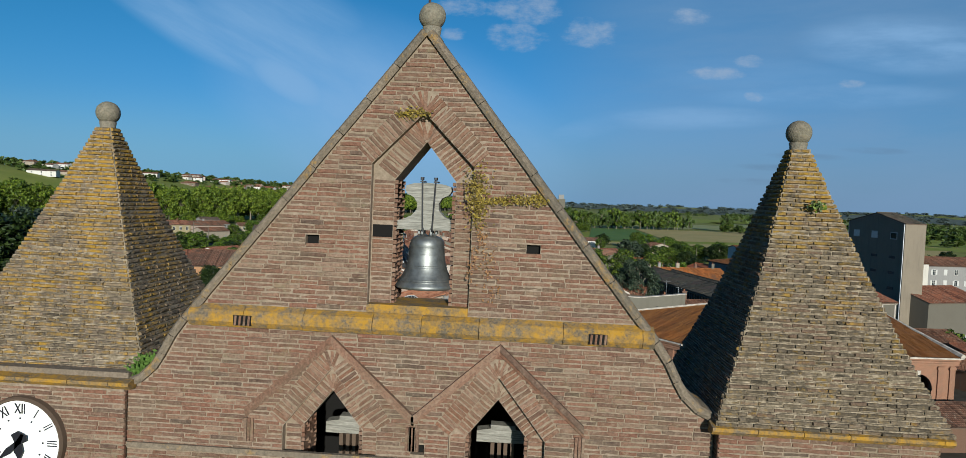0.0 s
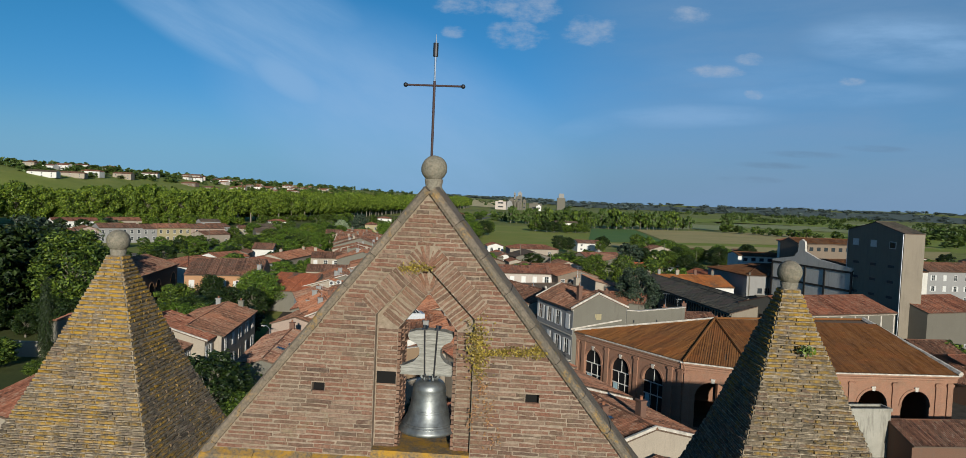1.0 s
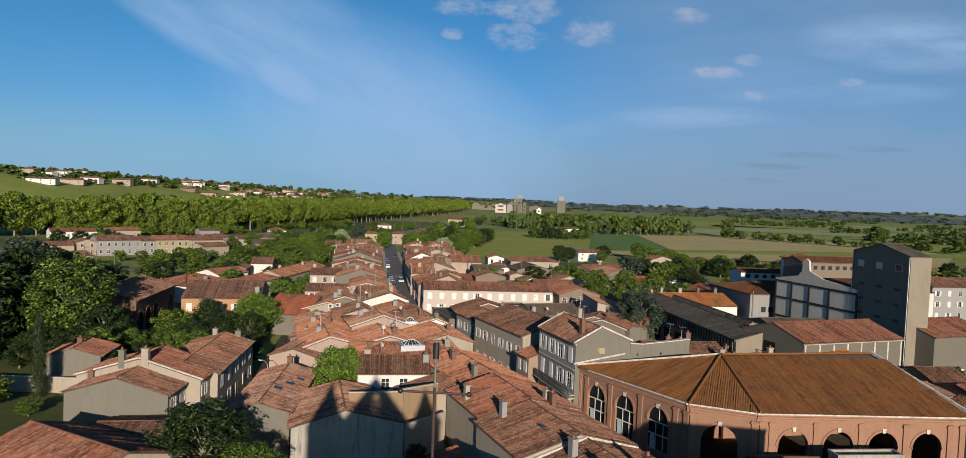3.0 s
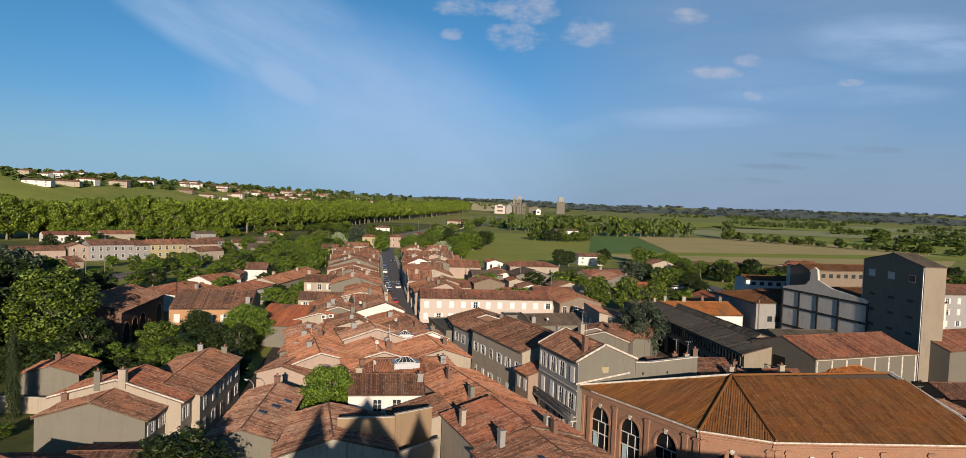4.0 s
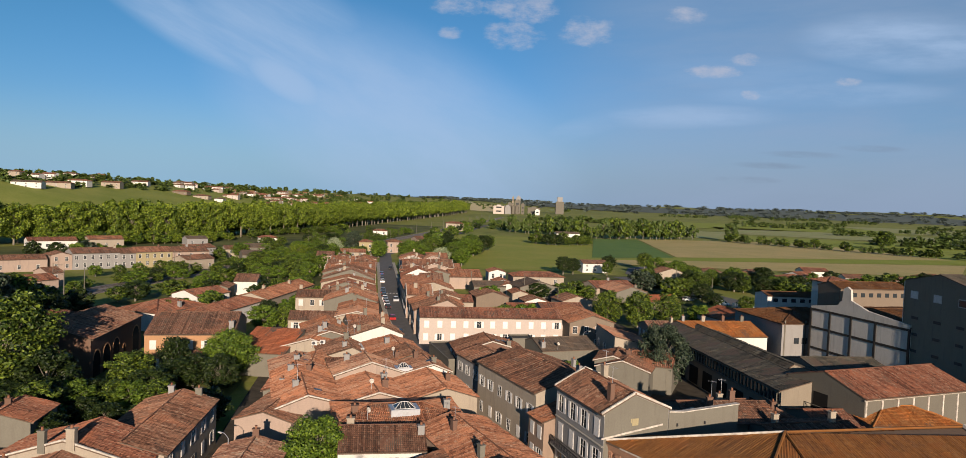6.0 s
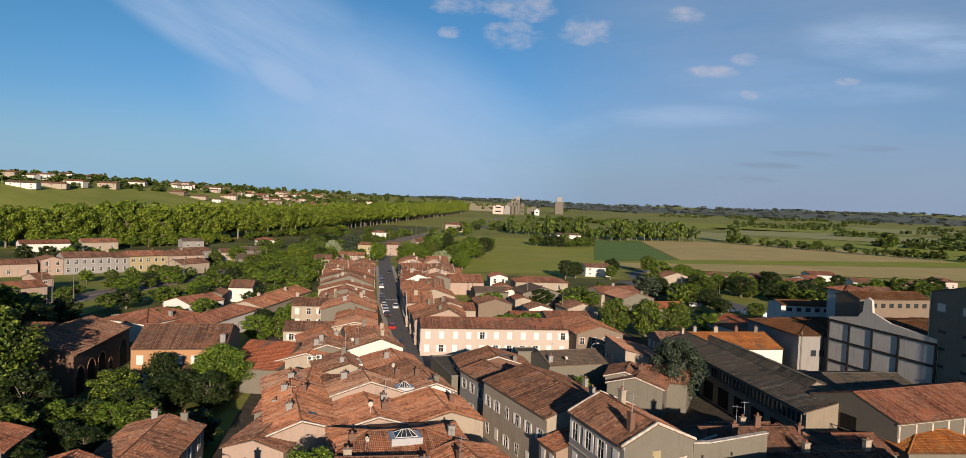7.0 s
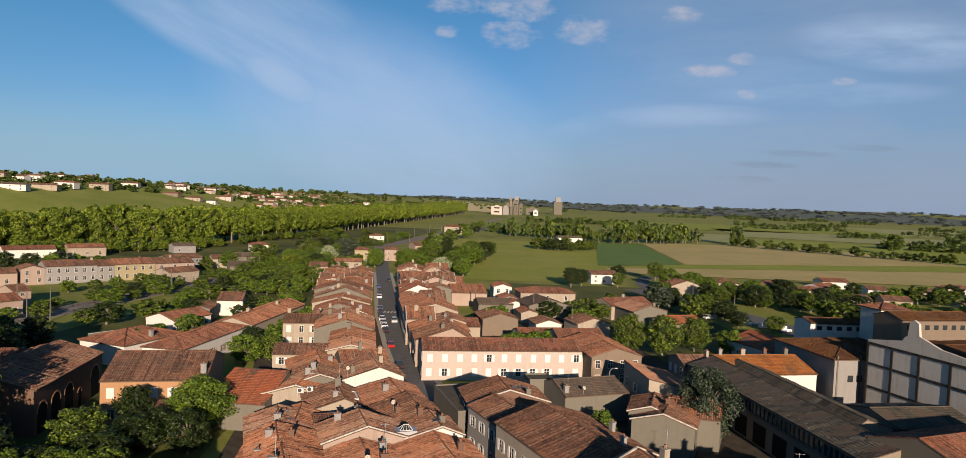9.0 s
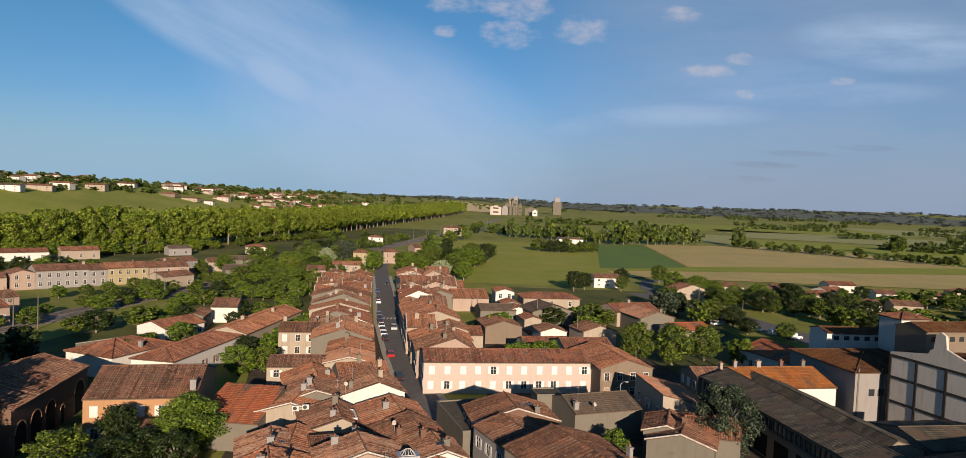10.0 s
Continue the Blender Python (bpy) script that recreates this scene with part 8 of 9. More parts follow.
ribbon("car_park", "grey asphalt car park behind plane trees", [(50, 335), (70, 290), (84, 245), (92, 225)], 13, 0.06, "asphalt")
ribbon("lane", "pale lane beyond the houses", [(58, 330), (56, 352), (62, 380), (90, 420)], 6, 0.07, "asphalt")
plain("ballast", (0.20, 0.17, 0.14), 0.95, 0, 0.3, 1.0)
plain("rail_steel", (0.25, 0.22, 0.2), 0.4, 0.8)
RAIL = [(-146, 130), (-140, 180), (-134, 225), (-128, 270), (-118, 340), (-106, 430), (-92, 560), (-76, 720), (-52, 1000), (-30, 1300)]
ribbon("railway_bed", "stony railway bed with two tracks", RAIL, 11, 0.15, "ballast", 0.3, 0, "railway")
for s in (-3.2, -1.75, 1.75, 3.2):
    ribbon("rail", "steel rail on the railway bed", RAIL, 0.14, 0.32, "rail_steel", 0.15, s, "rail")
# soil tone set low, with the buildings' shade put into its colour
plain("soil", (0.055, 0.045, 0.032), 0.95, 0, 0.35, 0.6)
ribbon("yard_1", "dusty yard of bare earth behind a wall", [(-108, 172), (-100, 178), (-96, 200), (-100, 214)], 10, 0.06, "soil", 0, 0, "yard")
ribbon("yard_2", "dusty town ground of courtyards between the houses", [(-30, 60), (-26, 100), (-34, 140), (-50, 190), (-58, 230)], 30, 0.03, "soil", 0, 0, "yard")
ribbon("yard_3", "dusty town ground of courtyards between the houses", [(30, 56), (24, 100), (16, 140), (10, 190), (-8, 240)], 46, 0.025, "soil", 0, 0, "yard")
ribbon("yard_5", "dusty ground behind the factory buildings", [(128, 40), (128, 100), (134, 160), (140, 230)], 52, 0.028, "soil", 0, 0, "yard")
ribbon("yard_4", "factory yard of dark ground, building shade in its colour", [(80, 40), (80, 90), (76, 130), (70, 165), (72, 200)], 64, 0.03, "soil", 0, 0, "yard")


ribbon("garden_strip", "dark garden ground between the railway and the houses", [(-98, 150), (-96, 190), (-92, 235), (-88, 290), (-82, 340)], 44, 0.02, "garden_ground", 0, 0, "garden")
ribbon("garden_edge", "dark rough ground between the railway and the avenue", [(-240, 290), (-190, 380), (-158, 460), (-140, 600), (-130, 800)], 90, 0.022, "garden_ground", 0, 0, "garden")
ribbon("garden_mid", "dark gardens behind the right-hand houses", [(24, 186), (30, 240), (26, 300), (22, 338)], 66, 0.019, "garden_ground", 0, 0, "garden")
# dark patch laid in place of the shade under the trees
ribbon("garden_plot", "garden ground under the trees, shade painted into its dark colour", [(-70, 55), (-72, 90), (-76, 120), (-84, 150)], 56, 0.015, "garden_ground", 0, 0, "garden")


# ---- vehicles ----
CAR_COLOURS = dict(white=(0.75, 0.75, 0.74), silver=(0.42, 0.43, 0.45), black=(0.02, 0.02, 0.023), red=(0.30, 0.02, 0.02), blue=(0.04, 0.07, 0.16), grey=(0.14, 0.14, 0.15))
for cn, cc in CAR_COLOURS.items():
    plain("paint_" + cn, cc, 0.25, 0.1, 0.02)
plain("lamp_red", (0.35, 0.02, 0.02), 0.3)


def car(x, y, rot, colour, van=False, group="cars parked along the street"):
    """A parked car: body, glasshouse, four wheels, lamps. Its nose points along its x axis."""
    o = thing("van" if van else "car", pose(x, y, 0.05, 0, 0, rot), f"{colour} parked {'van' if van else 'car'} with dark windows", "van" if van else "car", group)
    half, L, H = 0.86, (4.6 if van else 4.1), (1.85 if van else 1.46)
    b = Geo()
    side = [(-L / 2, 0.35), (-L / 2, 0.8), (-L / 2 + 0.1, 0.95), (L / 2 - 1.25, 0.98), (L / 2 - 0.25, 0.85), (L / 2, 0.62), (L / 2, 0.32), (L / 2 - 0.1, 0.22), (-L / 2 + 0.1, 0.22)]
    b.prism([(px, 0, pz) for px, pz in side], (0, -half, 0), (0, half, 0))
    body = part("body", b, "paint_" + colour, o)
    cab = [(-L / 2 + 0.05, 0.94), (-L / 2 + (0.08 if van else 0.55), H - 0.04), (-L / 2 + (0.2 if van else 0.9), H), (L / 2 - 2.1, H), (L / 2 - 1.7, H - 0.06), (L / 2 - 0.95, 0.94)]
    g = Geo()
    n = len(cab)
    g.add([(px, -half + 0.06 if pz < 1 else -half + 0.2, pz) for px, pz in cab] + [(px, half - 0.06 if pz < 1 else half - 0.2, pz) for px, pz in cab], [tuple(range(n)), tuple(range(2 * n - 1, n - 1, -1))] + [(i, i + n, (i + 1) % n + n, (i + 1) % n) for i in range(n)])
    part("glazing", g, "glass", o)
    r = Geo()
    r.box(-L / 2 + (0.15 if van else 0.85), L / 2 - 1.9, -half + 0.18, half - 0.18, H - 0.02, H + 0.03)
    if van:
        r.box(-L / 2 + 0.02, 0.1, -half + 0.02, half - 0.02, 0.95, H - 0.02)
    part("roof", r, "paint_" + colour, o)
    for sx in (-L / 2 + 0.75, L / 2 - 0.8):
        for sy in (-half + 0.08, half - 0.08):
            w = Geo()
            w.tube((sx, sy - 0.1, 0.3), (sx, sy + 0.1, 0.3), 0.3, 0.3, 14)
            wh_ = part("wheel", w, "tyre", o)
            k = Geo()
            k.tube((sx, sy - 0.11, 0.3), (sx, sy + 0.11, 0.3), 0.17, 0.17, 10)
            part("rim", k, "zinc", wh_)
    for sy in (-0.62, 0.62):
        k = Geo()
        k.box(L / 2 - 0.12, L / 2 + 0.02, sy - 0.16, sy + 0.16, 0.6, 0.74)
        part("headlight", k, "frame_white", o)
        k = Geo()
        k.box(-L / 2 - 0.02, -L / 2 + 0.06, sy - 0.12, sy + 0.12, 0.66, 0.86)
        part("tail_light", k, "lamp_red", o)
    return o


def along(t):
    """Point and heading on the street at a northing."""
    for (x0, y0), (x1, y1) in zip(STREET, STREET[1:]):
        if y0 <= t <= y1:
            k = (t - y0) / (y1 - y0)
            return x0 + (x1 - x0) * k, t, math.degrees(math.atan2(y1 - y0, x1 - x0))


for t, colour, side, van in ((196, "red", 2.7, False), (214, "black", 2.75, False), (220, "white", 2.75, False), (225.5, "silver", 2.75, False), (231, "white", 2.75, False), (237, "black", 2.75, False), (243, "black", 2.75, False), (249, "grey", 2.75, False), (228, "silver", -0.6, False), (274, "white", 2.7, False), (281, "black", 2.7, False), (176, "black", 2.75, False), (300, "blue", 2.7, False), (322, "black", -1.6, False)):
    px, py, hd = along(t)
    n = Vector((-math.sin(radians(hd)), math.cos(radians(hd))))
    car(px + n.x * side, py + n.y * side, hd + 180 if side < 0 else hd, colour, van)
for i, (px, py, colour) in enumerate(((62, 262, "white"), (72, 254, "white"), (76, 249, "white"), (80, 244, "white"), (66, 268, "silver"))):
    car(px, py, 25, colour, i in (1, 2, 3), "vans in the car park")

# ---- houses on the hill and out beyond the gardens ----
def far_house(x, y, rot, L, W, h, wall, roof, hip=False, grp="houses on the hill"):
    house("far", x, y, rot, L, W, h, "hip" if hip else "x", wall=wall, roof=roof, pitch=0.32, ov=0.3, z=ground_z(x + L / 2, y + W / 2) - 0.6, coarse=2.6, win={"f": 2 if L < 13 else 3}, states=("none",), floors=1 if h < 4.8 else 2, shut="shutter_brown", group=grp, label=f"{WALL_WORDS[wall]} detached house with a {ROOF_WORDS[roof]} roof")


def hill_houses():
    r = random.Random(9)
    # the large pale houses along the crest and below it
    for px, py, L, h, wall, roof in ((-498, 656, 12, 5.6, "cream", "brown"), (-489, 668, 15, 4.2, "white", "brown"), (-481, 680, 15, 6.2, "white", "red"), (-496, 736, 13, 6.0, "white", "brown"), (-490, 748, 20, 4.4, "peach", "red"), (-499, 794, 9, 6.0, "white", "orange")):
        far_house(px, py, r.uniform(-5, 18), L, 9, h, wall, roof, r.random() < 0.5)
    for px, py, L, h, wall, roof in ((-450, 598, 25, 5.4, "white", "greybrown"), (-448, 634, 26, 5.0, "cream", "brown"), (-449, 672, 21, 6.2, "white", "red"), (-437, 710, 19, 6.4, "cream", "brown"), (-447, 784, 18, 5.0, "white", "brown"), (-443, 880, 20, 6.2, "peach", "brown"), (-400, 786, 18, 4.0, "beige", "red"), (-414, 902, 22, 6.0, "white", "brown"), (-356, 800, 10, 4.6, "white", "greybrown"), (-378, 792, 18, 4.0, "cream", "brown")):
        far_house(px, py, r.uniform(-5, 20), L, 9, h, wall, roof, r.random() < 0.3)
    for _ in range(84):
        y = r.uniform(850, 1300)
        s = r.uniform(128, 262)
        far_house(belt_x(y) - s, y, r.uniform(-20, 40), r.uniform(9, 14), 8.5, r.choice((3.6, 4.0, 5.6)), r.choice(("white", "cream", "cream", "peach")), r.choice(("brown", "red", "orange", "pinkroof")), r.random() < 0.4)


hill_houses()
r = random.Random(14)
for px, py in ((101, 341), (113, 347), (148, 373), (128, 312), (159, 351), (144, 309), (181, 348), (204, 366), (122, 330), (190, 318), (172, 300), (215, 330), (232, 352), (160, 280), (196, 290), (225, 300), (250, 320), (90, 352), (135, 345)):
    far_house(px, py, r.uniform(-10, 30), r.uniform(10, 14), 9, r.choice((3.4, 4.0)), r.choice(("white", "cream", "peach")), r.choice(("red", "red", "brown")), r.random() < 0.3, "houses beyond the car park")

# far works: white silos, towers and a long white shed
works = thing("cement_works", pose(-7, 1660, 0), "distant pale factory with silos and a tower", "factory")
for i, (dx, dy, w, d, h, mat) in enumerate(((-50, -60, 25, 16, 19, "wall_peach"), (-18, 0, 10, 14, 26, "wall_concrete"), (-8, -3, 4, 5, 41, "wall_silo"), (-2, 0, 14, 14, 33, "wall_concrete"), (2, 1, 10, 11, 42, "wall_pale"), (14, 6, 8, 12, 25, "wall_concrete"), (30, 10, 30, 16, 17, "wall_concrete"), (47, -20, 11, 12, 12, "wall_white"))):
    g = Geo()
    g.box(dx, dx + w, dy, dy + d, 0, h)
    g.box(dx + w * 0.3, dx + w * 0.7, dy + 2, dy + d - 2, h, h + 2.5)
    part("block", g, mat, works)
    for k in range(int(h / 9)):
        q = Geo()
        q.box(dx + w * 0.25, dx + w * 0.75, dy - 0.1, dy, 5 + k * 9, 8 + k * 9)
        part("opening", q, "glass", works)
for i in range(4):
    g = Geo()
    g.lathe((-22 + i * 8.6, -16, 0), [(4.1, 0), (4.1, 18), (3.0, 20), (0.6, 21)], 16)
    part("silo", g, "wall_concrete", works)
g = Geo()
g.prism([(x, 0, z) for x, z in ((-24, 0), (-24, 12), (-22, 19), (-17, 22.5), (-12, 19), (-10, 12), (-10, 0))], (0, -40, 0), (0, 10, 0))
part("vaulted_store", g, "wall_pale", works)
tower = thing("water_tower", pose(113, 1900, 0), "distant pale concrete tower", "tower")
g = Geo()
g.box(-11, 11, -8, 8, 0, 34)
part("shaft", g, "wall_concrete", tower)
g = Geo()
g.box(-7, 7, -6, 6, 34, 46)
part("head", g, "wall_pale", tower)
far_house(-143, 338, 35, 11, 9, 5.0, "cream", "brown", False, "houses by the railway")
far_house(-135, 342, 35, 10, 9, 6.0, "grey", "greybrown", False, "houses by the railway")
far_house(-157, 420, 30, 11, 8, 5.5, "white", "red", True, "houses by the railway")
far_house(-92, 318, 14, 8, 9, 6.0, "pink", "brown", False, "houses by the railway")
far_house(-90, 352, 14, 13, 8, 5.0, "cream", "orange", False, "houses by the railway")
far_house(35, 636, 14, 22, 9, 6, "white", "greybrown", False, "houses in the plain")
far_house(-74, 712, 10, 18, 10, 8, "cream", "red", True, "houses by the railway")
far_house(-114, 546, 15, 11, 8, 6, "white", "red", True, "houses by the railway")
far_house(-90, 394, 15, 8, 8, 7.5, "yellow", "red", True, "houses by the railway")
far_house(-77, 411, 20, 9, 9, 7, "pink", "brown", True, "houses by the railway")
far_house(-70, 484, 30, 18, 12, 4.5, "pink", "brown", False, "houses by the railway")


# ---- masts along the railway, street lamps, poles ----
def mast(x, y, high, name="railway_mast", arm=0.0, mat="wall_concrete", label="slim pale mast beside the railway"):
    o = thing(name, pose(x, y, ground_z(x, y)), label, "mast", "masts and poles")
    g = Geo()
    g.tube((0, 0, -0.2), (0, 0, high), 0.17, 0.10, 8)
    part("pole", g, mat, o)
    if arm:
        g = Geo()
        g.tube((0, 0, high - 0.6), (arm, 0, high - 0.3), 0.05, 0.05, 6)
        g.tube((0, 0, high - 1.8), (arm, 0, high - 0.5), 0.04, 0.04, 6)
        part("arm", g, mat, o)
    return o


for i in range(15):
    t = 200 + i * 60
    rx = float(np.interp(t, [p[1] for p in RAIL], [p[0] for p in RAIL]))
    mast(rx + 6.5, t, 9.0, arm=-3.0)
    mast(rx - 6.5, t + 14, 9.0, arm=3.0)
for px, py, hh in ((-88, 106, 9), (-128, 205, 9), (2, 245, 9), (-17, 255, 8), (12, 220, 8), (66, 300, 9), (72, 268, 8)):
    mast(px, py, hh, "utility_pole", label="plain grey pole standing in the gardens")
for px, py, rot in ((-33, 84, 150), (-40.5, 97, 150), (14, 158, 30), (-96, 90, 20)):
    o = thing("street_lamp", pose(px, py, 0, 0, 0, rot), "grey street lamp with a short curved arm", "street lamp", "street lamps")
    g = Geo()
    g.tube((0, 0, 0), (0, 0, 6.0), 0.07, 0.05)
    part("pole", g, "zinc", o)
    g = Geo()
    for k in range(5):
        g.tube((0.25 * k, 0, 6.0 + 0.45 * math.sin(k * 0.4)), (0.25 * (k + 1), 0, 6.0 + 0.45 * math.sin((k + 1) * 0.4)), 0.035, 0.035, 6)
    part("arm", g, "zinc", o)
    g = Geo()
    g.box(1.2, 1.75, -0.12, 0.12, 6.3, 6.42)
    part("lamp_head", g, "frame_white", o)


def garden_wall(points, high, mat, label):
    o = thing("garden_wall", pose(0, 0, 0), label, "wall", "garden walls")
    for (x0, y0), (x1, y1) in zip(points, points[1:]):
        g = Geo()
        m = Matrix.Translation((x0, y0, 0)) @ Matrix.Rotation(math.atan2(y1 - y0, x1 - x0), 4, "Z")
        ln = math.hypot(x1 - x0, y1 - y0)
        g.box(0, ln, -0.12, 0.12, 0, high, m)
        part("wall", g, mat, o)
        g = Geo()
        g.box(-0.02, ln + 0.02, -0.18, 0.18, high, high + 0.1, m)
        part("coping", g, "stone_pale", o)


garden_wall([(-78, 84), (-66, 85), (-52, 86)], 2.2, "wall_cream", "cream rendered garden wall beside a cypress")
garden_wall([(-18.0, 69.4), (-12.0, 71.0)], 7.0, "wall_tan", "tall tan wall with a pale coping behind the white gable")
garden_wall([(-12.0, 71.1), (-8.4, 74.4)], 7.25, "wall_tan", "tall tan wall with a pale coping beside a courtyard")
garden_wall([(-11.0, 67.4), (-7.2, 72.6)], 4.3, "wall_cream", "pale rendered yard wall")
ribbon("yard", "dark bare ground of a yard between walls", [(-11.5, 56), (-8.5, 66), (-8.0, 76)], 8.0, 0.03, "garden_ground", 0, 0, "yard")
garden_wall([(10.5, 86.5), (22.0, 97.0)], 8.6, "wall_grey", "grey rendered wall beside the market hall")
garden_wall([(-103, 182), (-94, 196), (-86, 204)], 2.4, "wall_concrete", "pale concrete wall of the yard")


# the long factory's strip of windows under its eave, and its raised roof edges
strip = thing("window_strip", pose(30.0, 163.1, 0, 0, 0, -79.0), "long strip of factory windows between pale posts", "window strip")
for i in range(43):
    g = Geo()
    g.box(1.0 + i * 1.14, 1.22 + i * 1.14, -0.22, -0.04, 4.9, 6.6)
    part("post", g, "wall_concrete", strip)
g = Geo()
g.box(0.8, 49.6, -0.08, -0.03, 4.9, 6.6)
part("strip_window", g, "glass", strip)
for zz in (4.6, 6.6):
    g = Geo()
    g.box(0.6, 49.8, -0.3, -0.03, zz, zz + 0.28)
    part("sill", g, "wall_concrete", strip)
# near-black sheets on the closed wall, the shade of openings painted in
for k in range(8):
    g = Geo()
    g.box(2.0 + k * 5.6, 5.6 + k * 5.6, -0.06, -0.02, 0.3, 3.6)
    part("opening", g, "inside_shade", strip)
# the barn's balcony on its shaded gable
SIDE = pose(48.1, 106.5, 0, 0, 0, -66.3)
bal = thing("balcony", SIDE, "dark timber balcony on the shaded barn gable", "balcony")
for b in ((-9.5, -5.5, -1.2, 0.0, 4.4, 4.6), (-9.5, -5.5, -1.2, -1.12, 5.4, 5.5), (-9.5, -9.4, -1.2, 0, 4.6, 5.5), (-5.6, -5.5, -1.2, 0, 4.6, 5.5)):
    g = Geo()
    g.box(*b)
    part("balcony_frame", g, "wall_concrete", bal)
# near-black sheet in place of the shade inside a doorway
g = Geo()
g.box(-8.8, -6.2, -0.06, 0.0, 4.6, 7.2)
part("doorway", g, "inside_shade", bal)
# the tall house's balconies
balcony = thing("balcony", pose(4.5, 95.6, 0, 0, 0, -69.9), "black iron balcony along the tall house front", "balcony")
g = Geo()
g.box(0.6, 13.3, -0.95, -0.02, 3.75, 3.9)
part("slab", g, "stone_pale", balcony)
for i in range(64):
    g = Geo()
    g.box(0.7 + i * 0.2, 0.725 + i * 0.2, -0.92, -0.895, 3.9, 4.85)
    part("baluster", g, "iron", balcony)
g = Geo()
g.box(0.6, 13.3, -0.95, -0.87, 4.85, 4.92)
part("top_rail", g, "iron", balcony)
plaque = thing("crest", pose(12.6, 84.2, 7.2, 0, 0, 20), "small ochre crest fixed on a grey wall", "crest")
g = Geo()
g.box(-0.45, 0.45, -0.12, 0.0, 0.0, 1.2)
g.box(-0.6, 0.6, -0.10, 0.0, 0.9, 1.3)
part("shield", g, "roof_ochre", plaque)


# ---- small things on the roofs ----
def roof_lantern(x, y, z, rot, wide, deep, label):
    """A glazed roof light: a flat zinc kerb and a glass hip on a thin frame."""
    o = thing("roof_lantern", pose(x, y, z, 0, 0, rot), label, "roof light", "roof lights")
    g = Geo()
    g.box(-wide / 2 - 0.5, wide / 2 + 0.5, -deep / 2 - 0.4, deep / 2 + 0.4, -0.9, 0.12)
    part("kerb", g, "zinc", o)
    a, b, h = wide / 2, deep / 2, 0.75
    p = [(-a, -b, 0.12), (a, -b, 0.12), (a, b, 0.12), (-a, b, 0.12), (-a * 0.35, 0, h), (a * 0.35, 0, h)]
    for f in ((0, 1, 5, 4), (1, 2, 5), (2, 3, 4, 5), (3, 0, 4)):
        q = Geo()
        q.prism([p[i] for i in f], (0, 0, 0), (0, 0, -0.03))
        part("pane", q, "glass", o)
    for i, j in ((0, 4), (1, 5), (2, 5), (3, 4), (4, 5), (0, 1), (1, 2), (2, 3), (3, 0)):
        q = Geo()
        q.tube(p[i], p[j], 0.05, 0.05, 6)
        part("glazing_bar", q, "frame_white", o)
    for k in (-0.5, 0.0, 0.5):
        q = Geo()
        q.tube((a * k, -b, 0.14), (a * k * 0.5, 0, h), 0.03, 0.03, 5)
        part("glazing_bar", q, "frame_white", o)


roof_lantern(-14.6, 93.3, 7.75, 20, 2.6, 1.9, "glazed roof lantern on a zinc kerb among the tiles")
roof_lantern(-18.4, 115.7, 7.1, 18, 1.7, 1.2, "small glazed roof lantern among the tiles")


def ac_unit(x, y, z, rot):
    o = thing("air_conditioner", pose(x, y, z, 0, 0, rot), "white boxed air conditioner unit standing on a roof", "air conditioner", "air conditioners")
    g = Geo()
    g.box(-0.5, 0.5, -0.2, 0.2, 0.1, 0.85)
    part("casing", g, "shutter_grey", o)
    g = Geo()
    g.tube((-0.1, -0.2, 0.48), (-0.1, -0.225, 0.48), 0.3, 0.3, 16)
    part("fan_grille", g, "metal_dark", o)
    for s in (-0.4, 0.4):
        g = Geo()
        g.box(s - 0.04, s + 0.04, -0.2, 0.2, -0.5, 0.1)
        part("foot", g, "zinc", o)


ac_unit(-38.0, 133.8, 5.75, 10)
ac_unit(-36.5, 133.9, 6.0, 10)


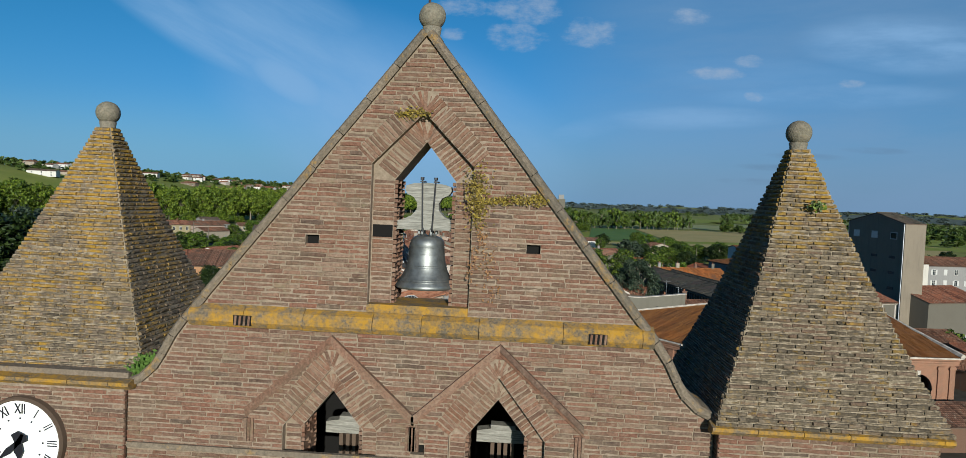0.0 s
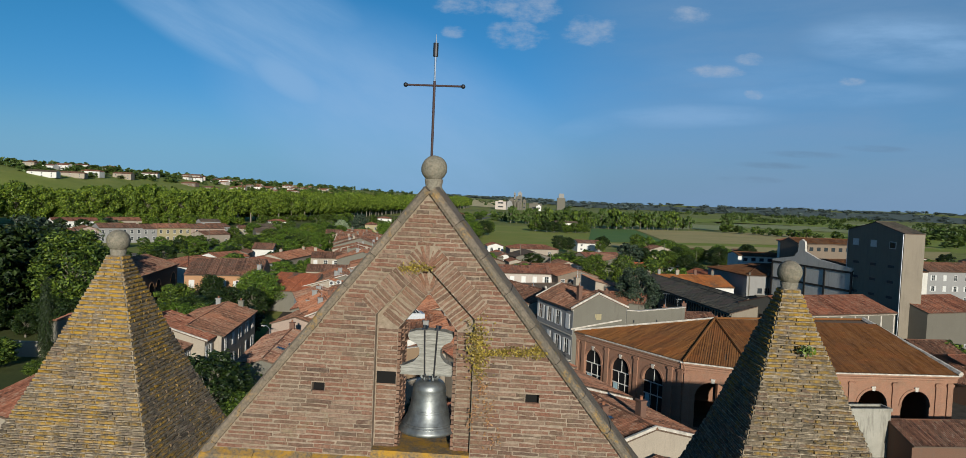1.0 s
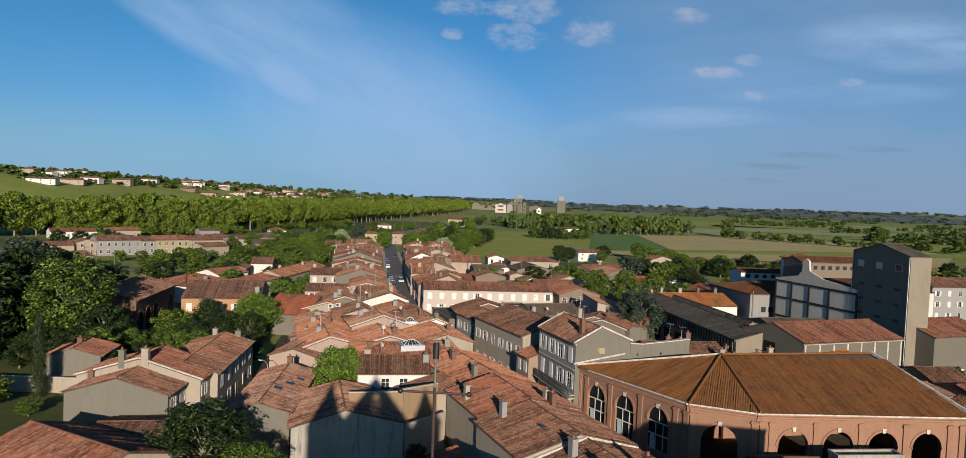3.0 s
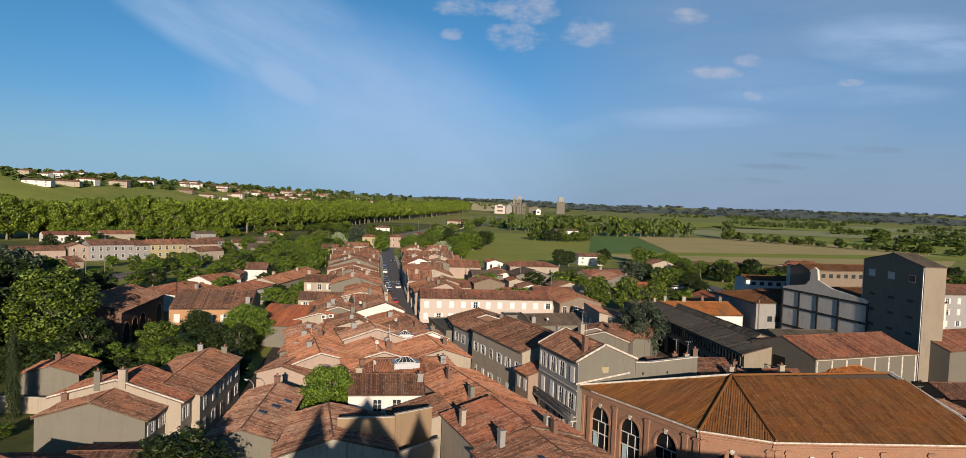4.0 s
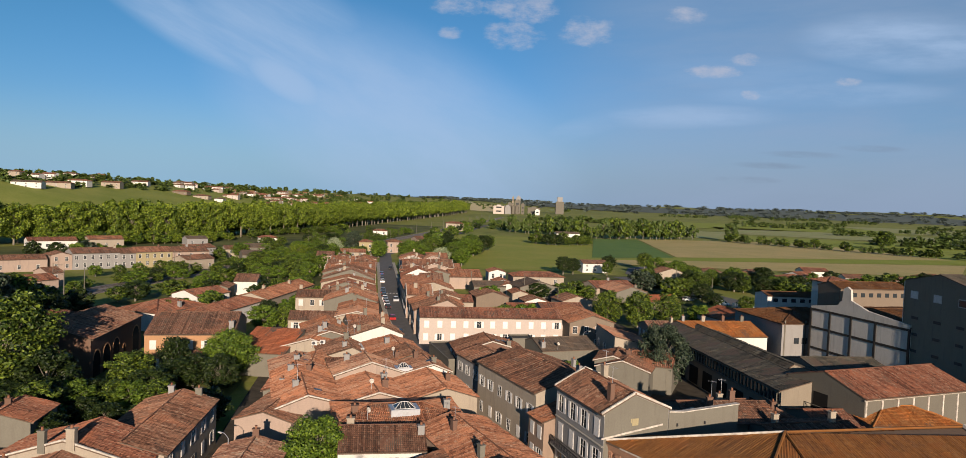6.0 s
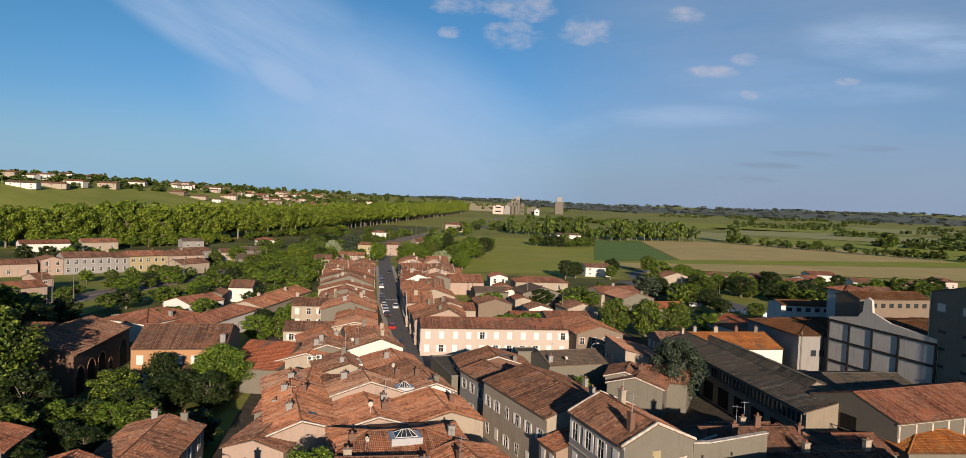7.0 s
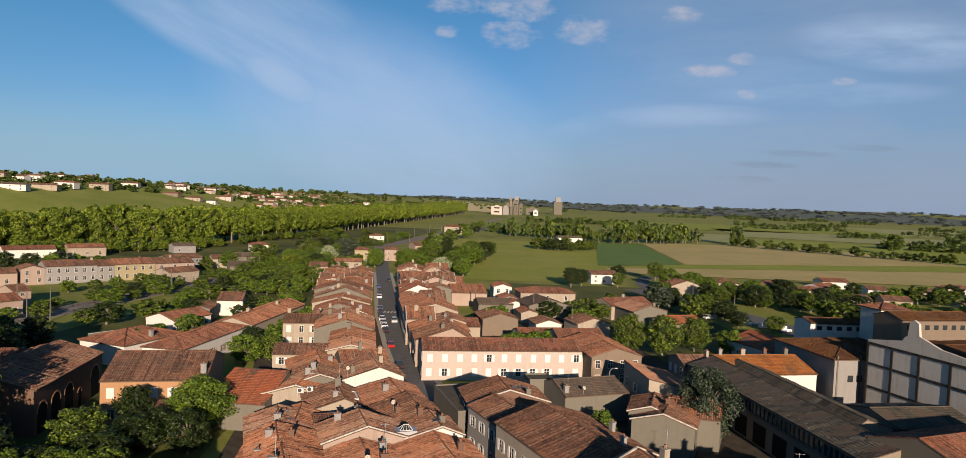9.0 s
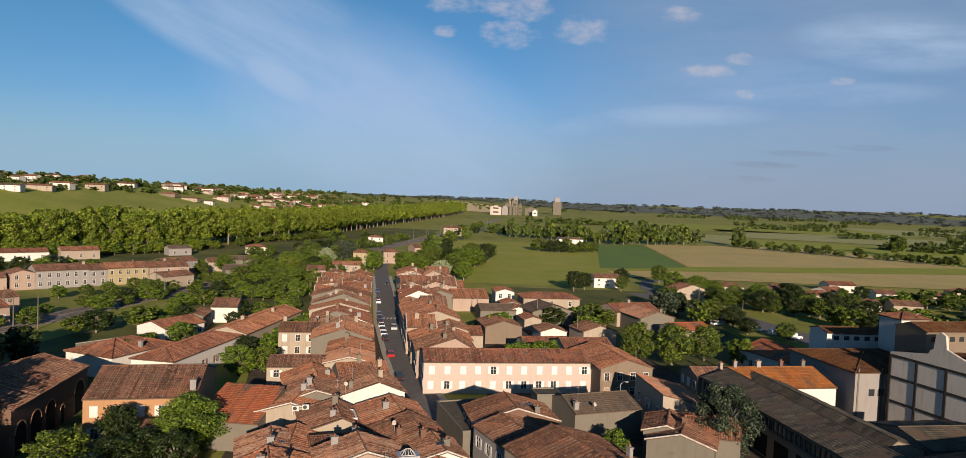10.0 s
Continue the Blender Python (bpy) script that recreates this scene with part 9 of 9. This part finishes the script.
def dish(x, y, z, turn):
    o = thing("satellite_dish", pose(x, y, z, 0, 0, turn), "pale round satellite dish on a short pole", "dish", "dishes on the roofs")
    g = Geo()
    g.tube((0, 0, -0.6), (0, 0, 1.0), 0.03, 0.03, 6)
    part("pole", g, "zinc", o)
    g = Geo()
    g.lathe((0, 0, 0), [(0.02, 0.0), (0.15, 0.02), (0.26, 0.06), (0.33, 0.10), (0.32, 0.115), (0.25, 0.075), (0.15, 0.035), (0.02, 0.02)], 20)
    d = part("reflector", g, "coping_white", o, smooth=True)
    d.matrix_local = Matrix.Translation((0, -0.08, 1.0)) @ Matrix.Rotation(radians(65), 4, "X")
    g = Geo()
    g.tube((0, 0, 0.02), (0, 0.05, 0.5), 0.015, 0.015, 5)
    part("feed_arm", g, "zinc", d)


for x, y, z, turn in ((7.6, 143.8, 5.3, 40), (-20.6, 102.3, 7.4, 10), (-21.5, 124.2, 7.1, -20), (-32.2, 140.6, 7.4, 30), (-18.5, 90.1, 7.2, 60)):
    dish(x, y, z, turn)


# the old house's arched cart openings: near-black sheets stand for the shade inside
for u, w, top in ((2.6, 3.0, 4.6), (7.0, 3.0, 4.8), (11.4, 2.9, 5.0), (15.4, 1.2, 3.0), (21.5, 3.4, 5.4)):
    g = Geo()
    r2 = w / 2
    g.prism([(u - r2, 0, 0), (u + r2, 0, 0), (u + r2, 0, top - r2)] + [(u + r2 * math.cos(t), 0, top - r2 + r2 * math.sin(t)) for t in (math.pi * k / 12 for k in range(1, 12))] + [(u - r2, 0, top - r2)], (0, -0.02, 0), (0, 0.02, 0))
    part("arched_opening", g, "inside_shade", arcade_house)
    g = Geo()
    rim = [(u + (r2 + q) * math.cos(math.pi * k / 12), top - r2 + (r2 + q) * math.sin(math.pi * k / 12)) for q, ks in ((0.25, range(13)), (0.0, range(12, -1, -1))) for k in ks]
    g.v = [(x, -0.06, z) for x, z in rim] + [(x, 0.0, z) for x, z in rim]
    g.f = [(k, k + 1, 24 - k, 25 - k) for k in range(12)] + [(k + 1, k, k + 26, k + 27) for k in range(25)]
    part("brick_arch", g, "wall_brickor", arcade_house)
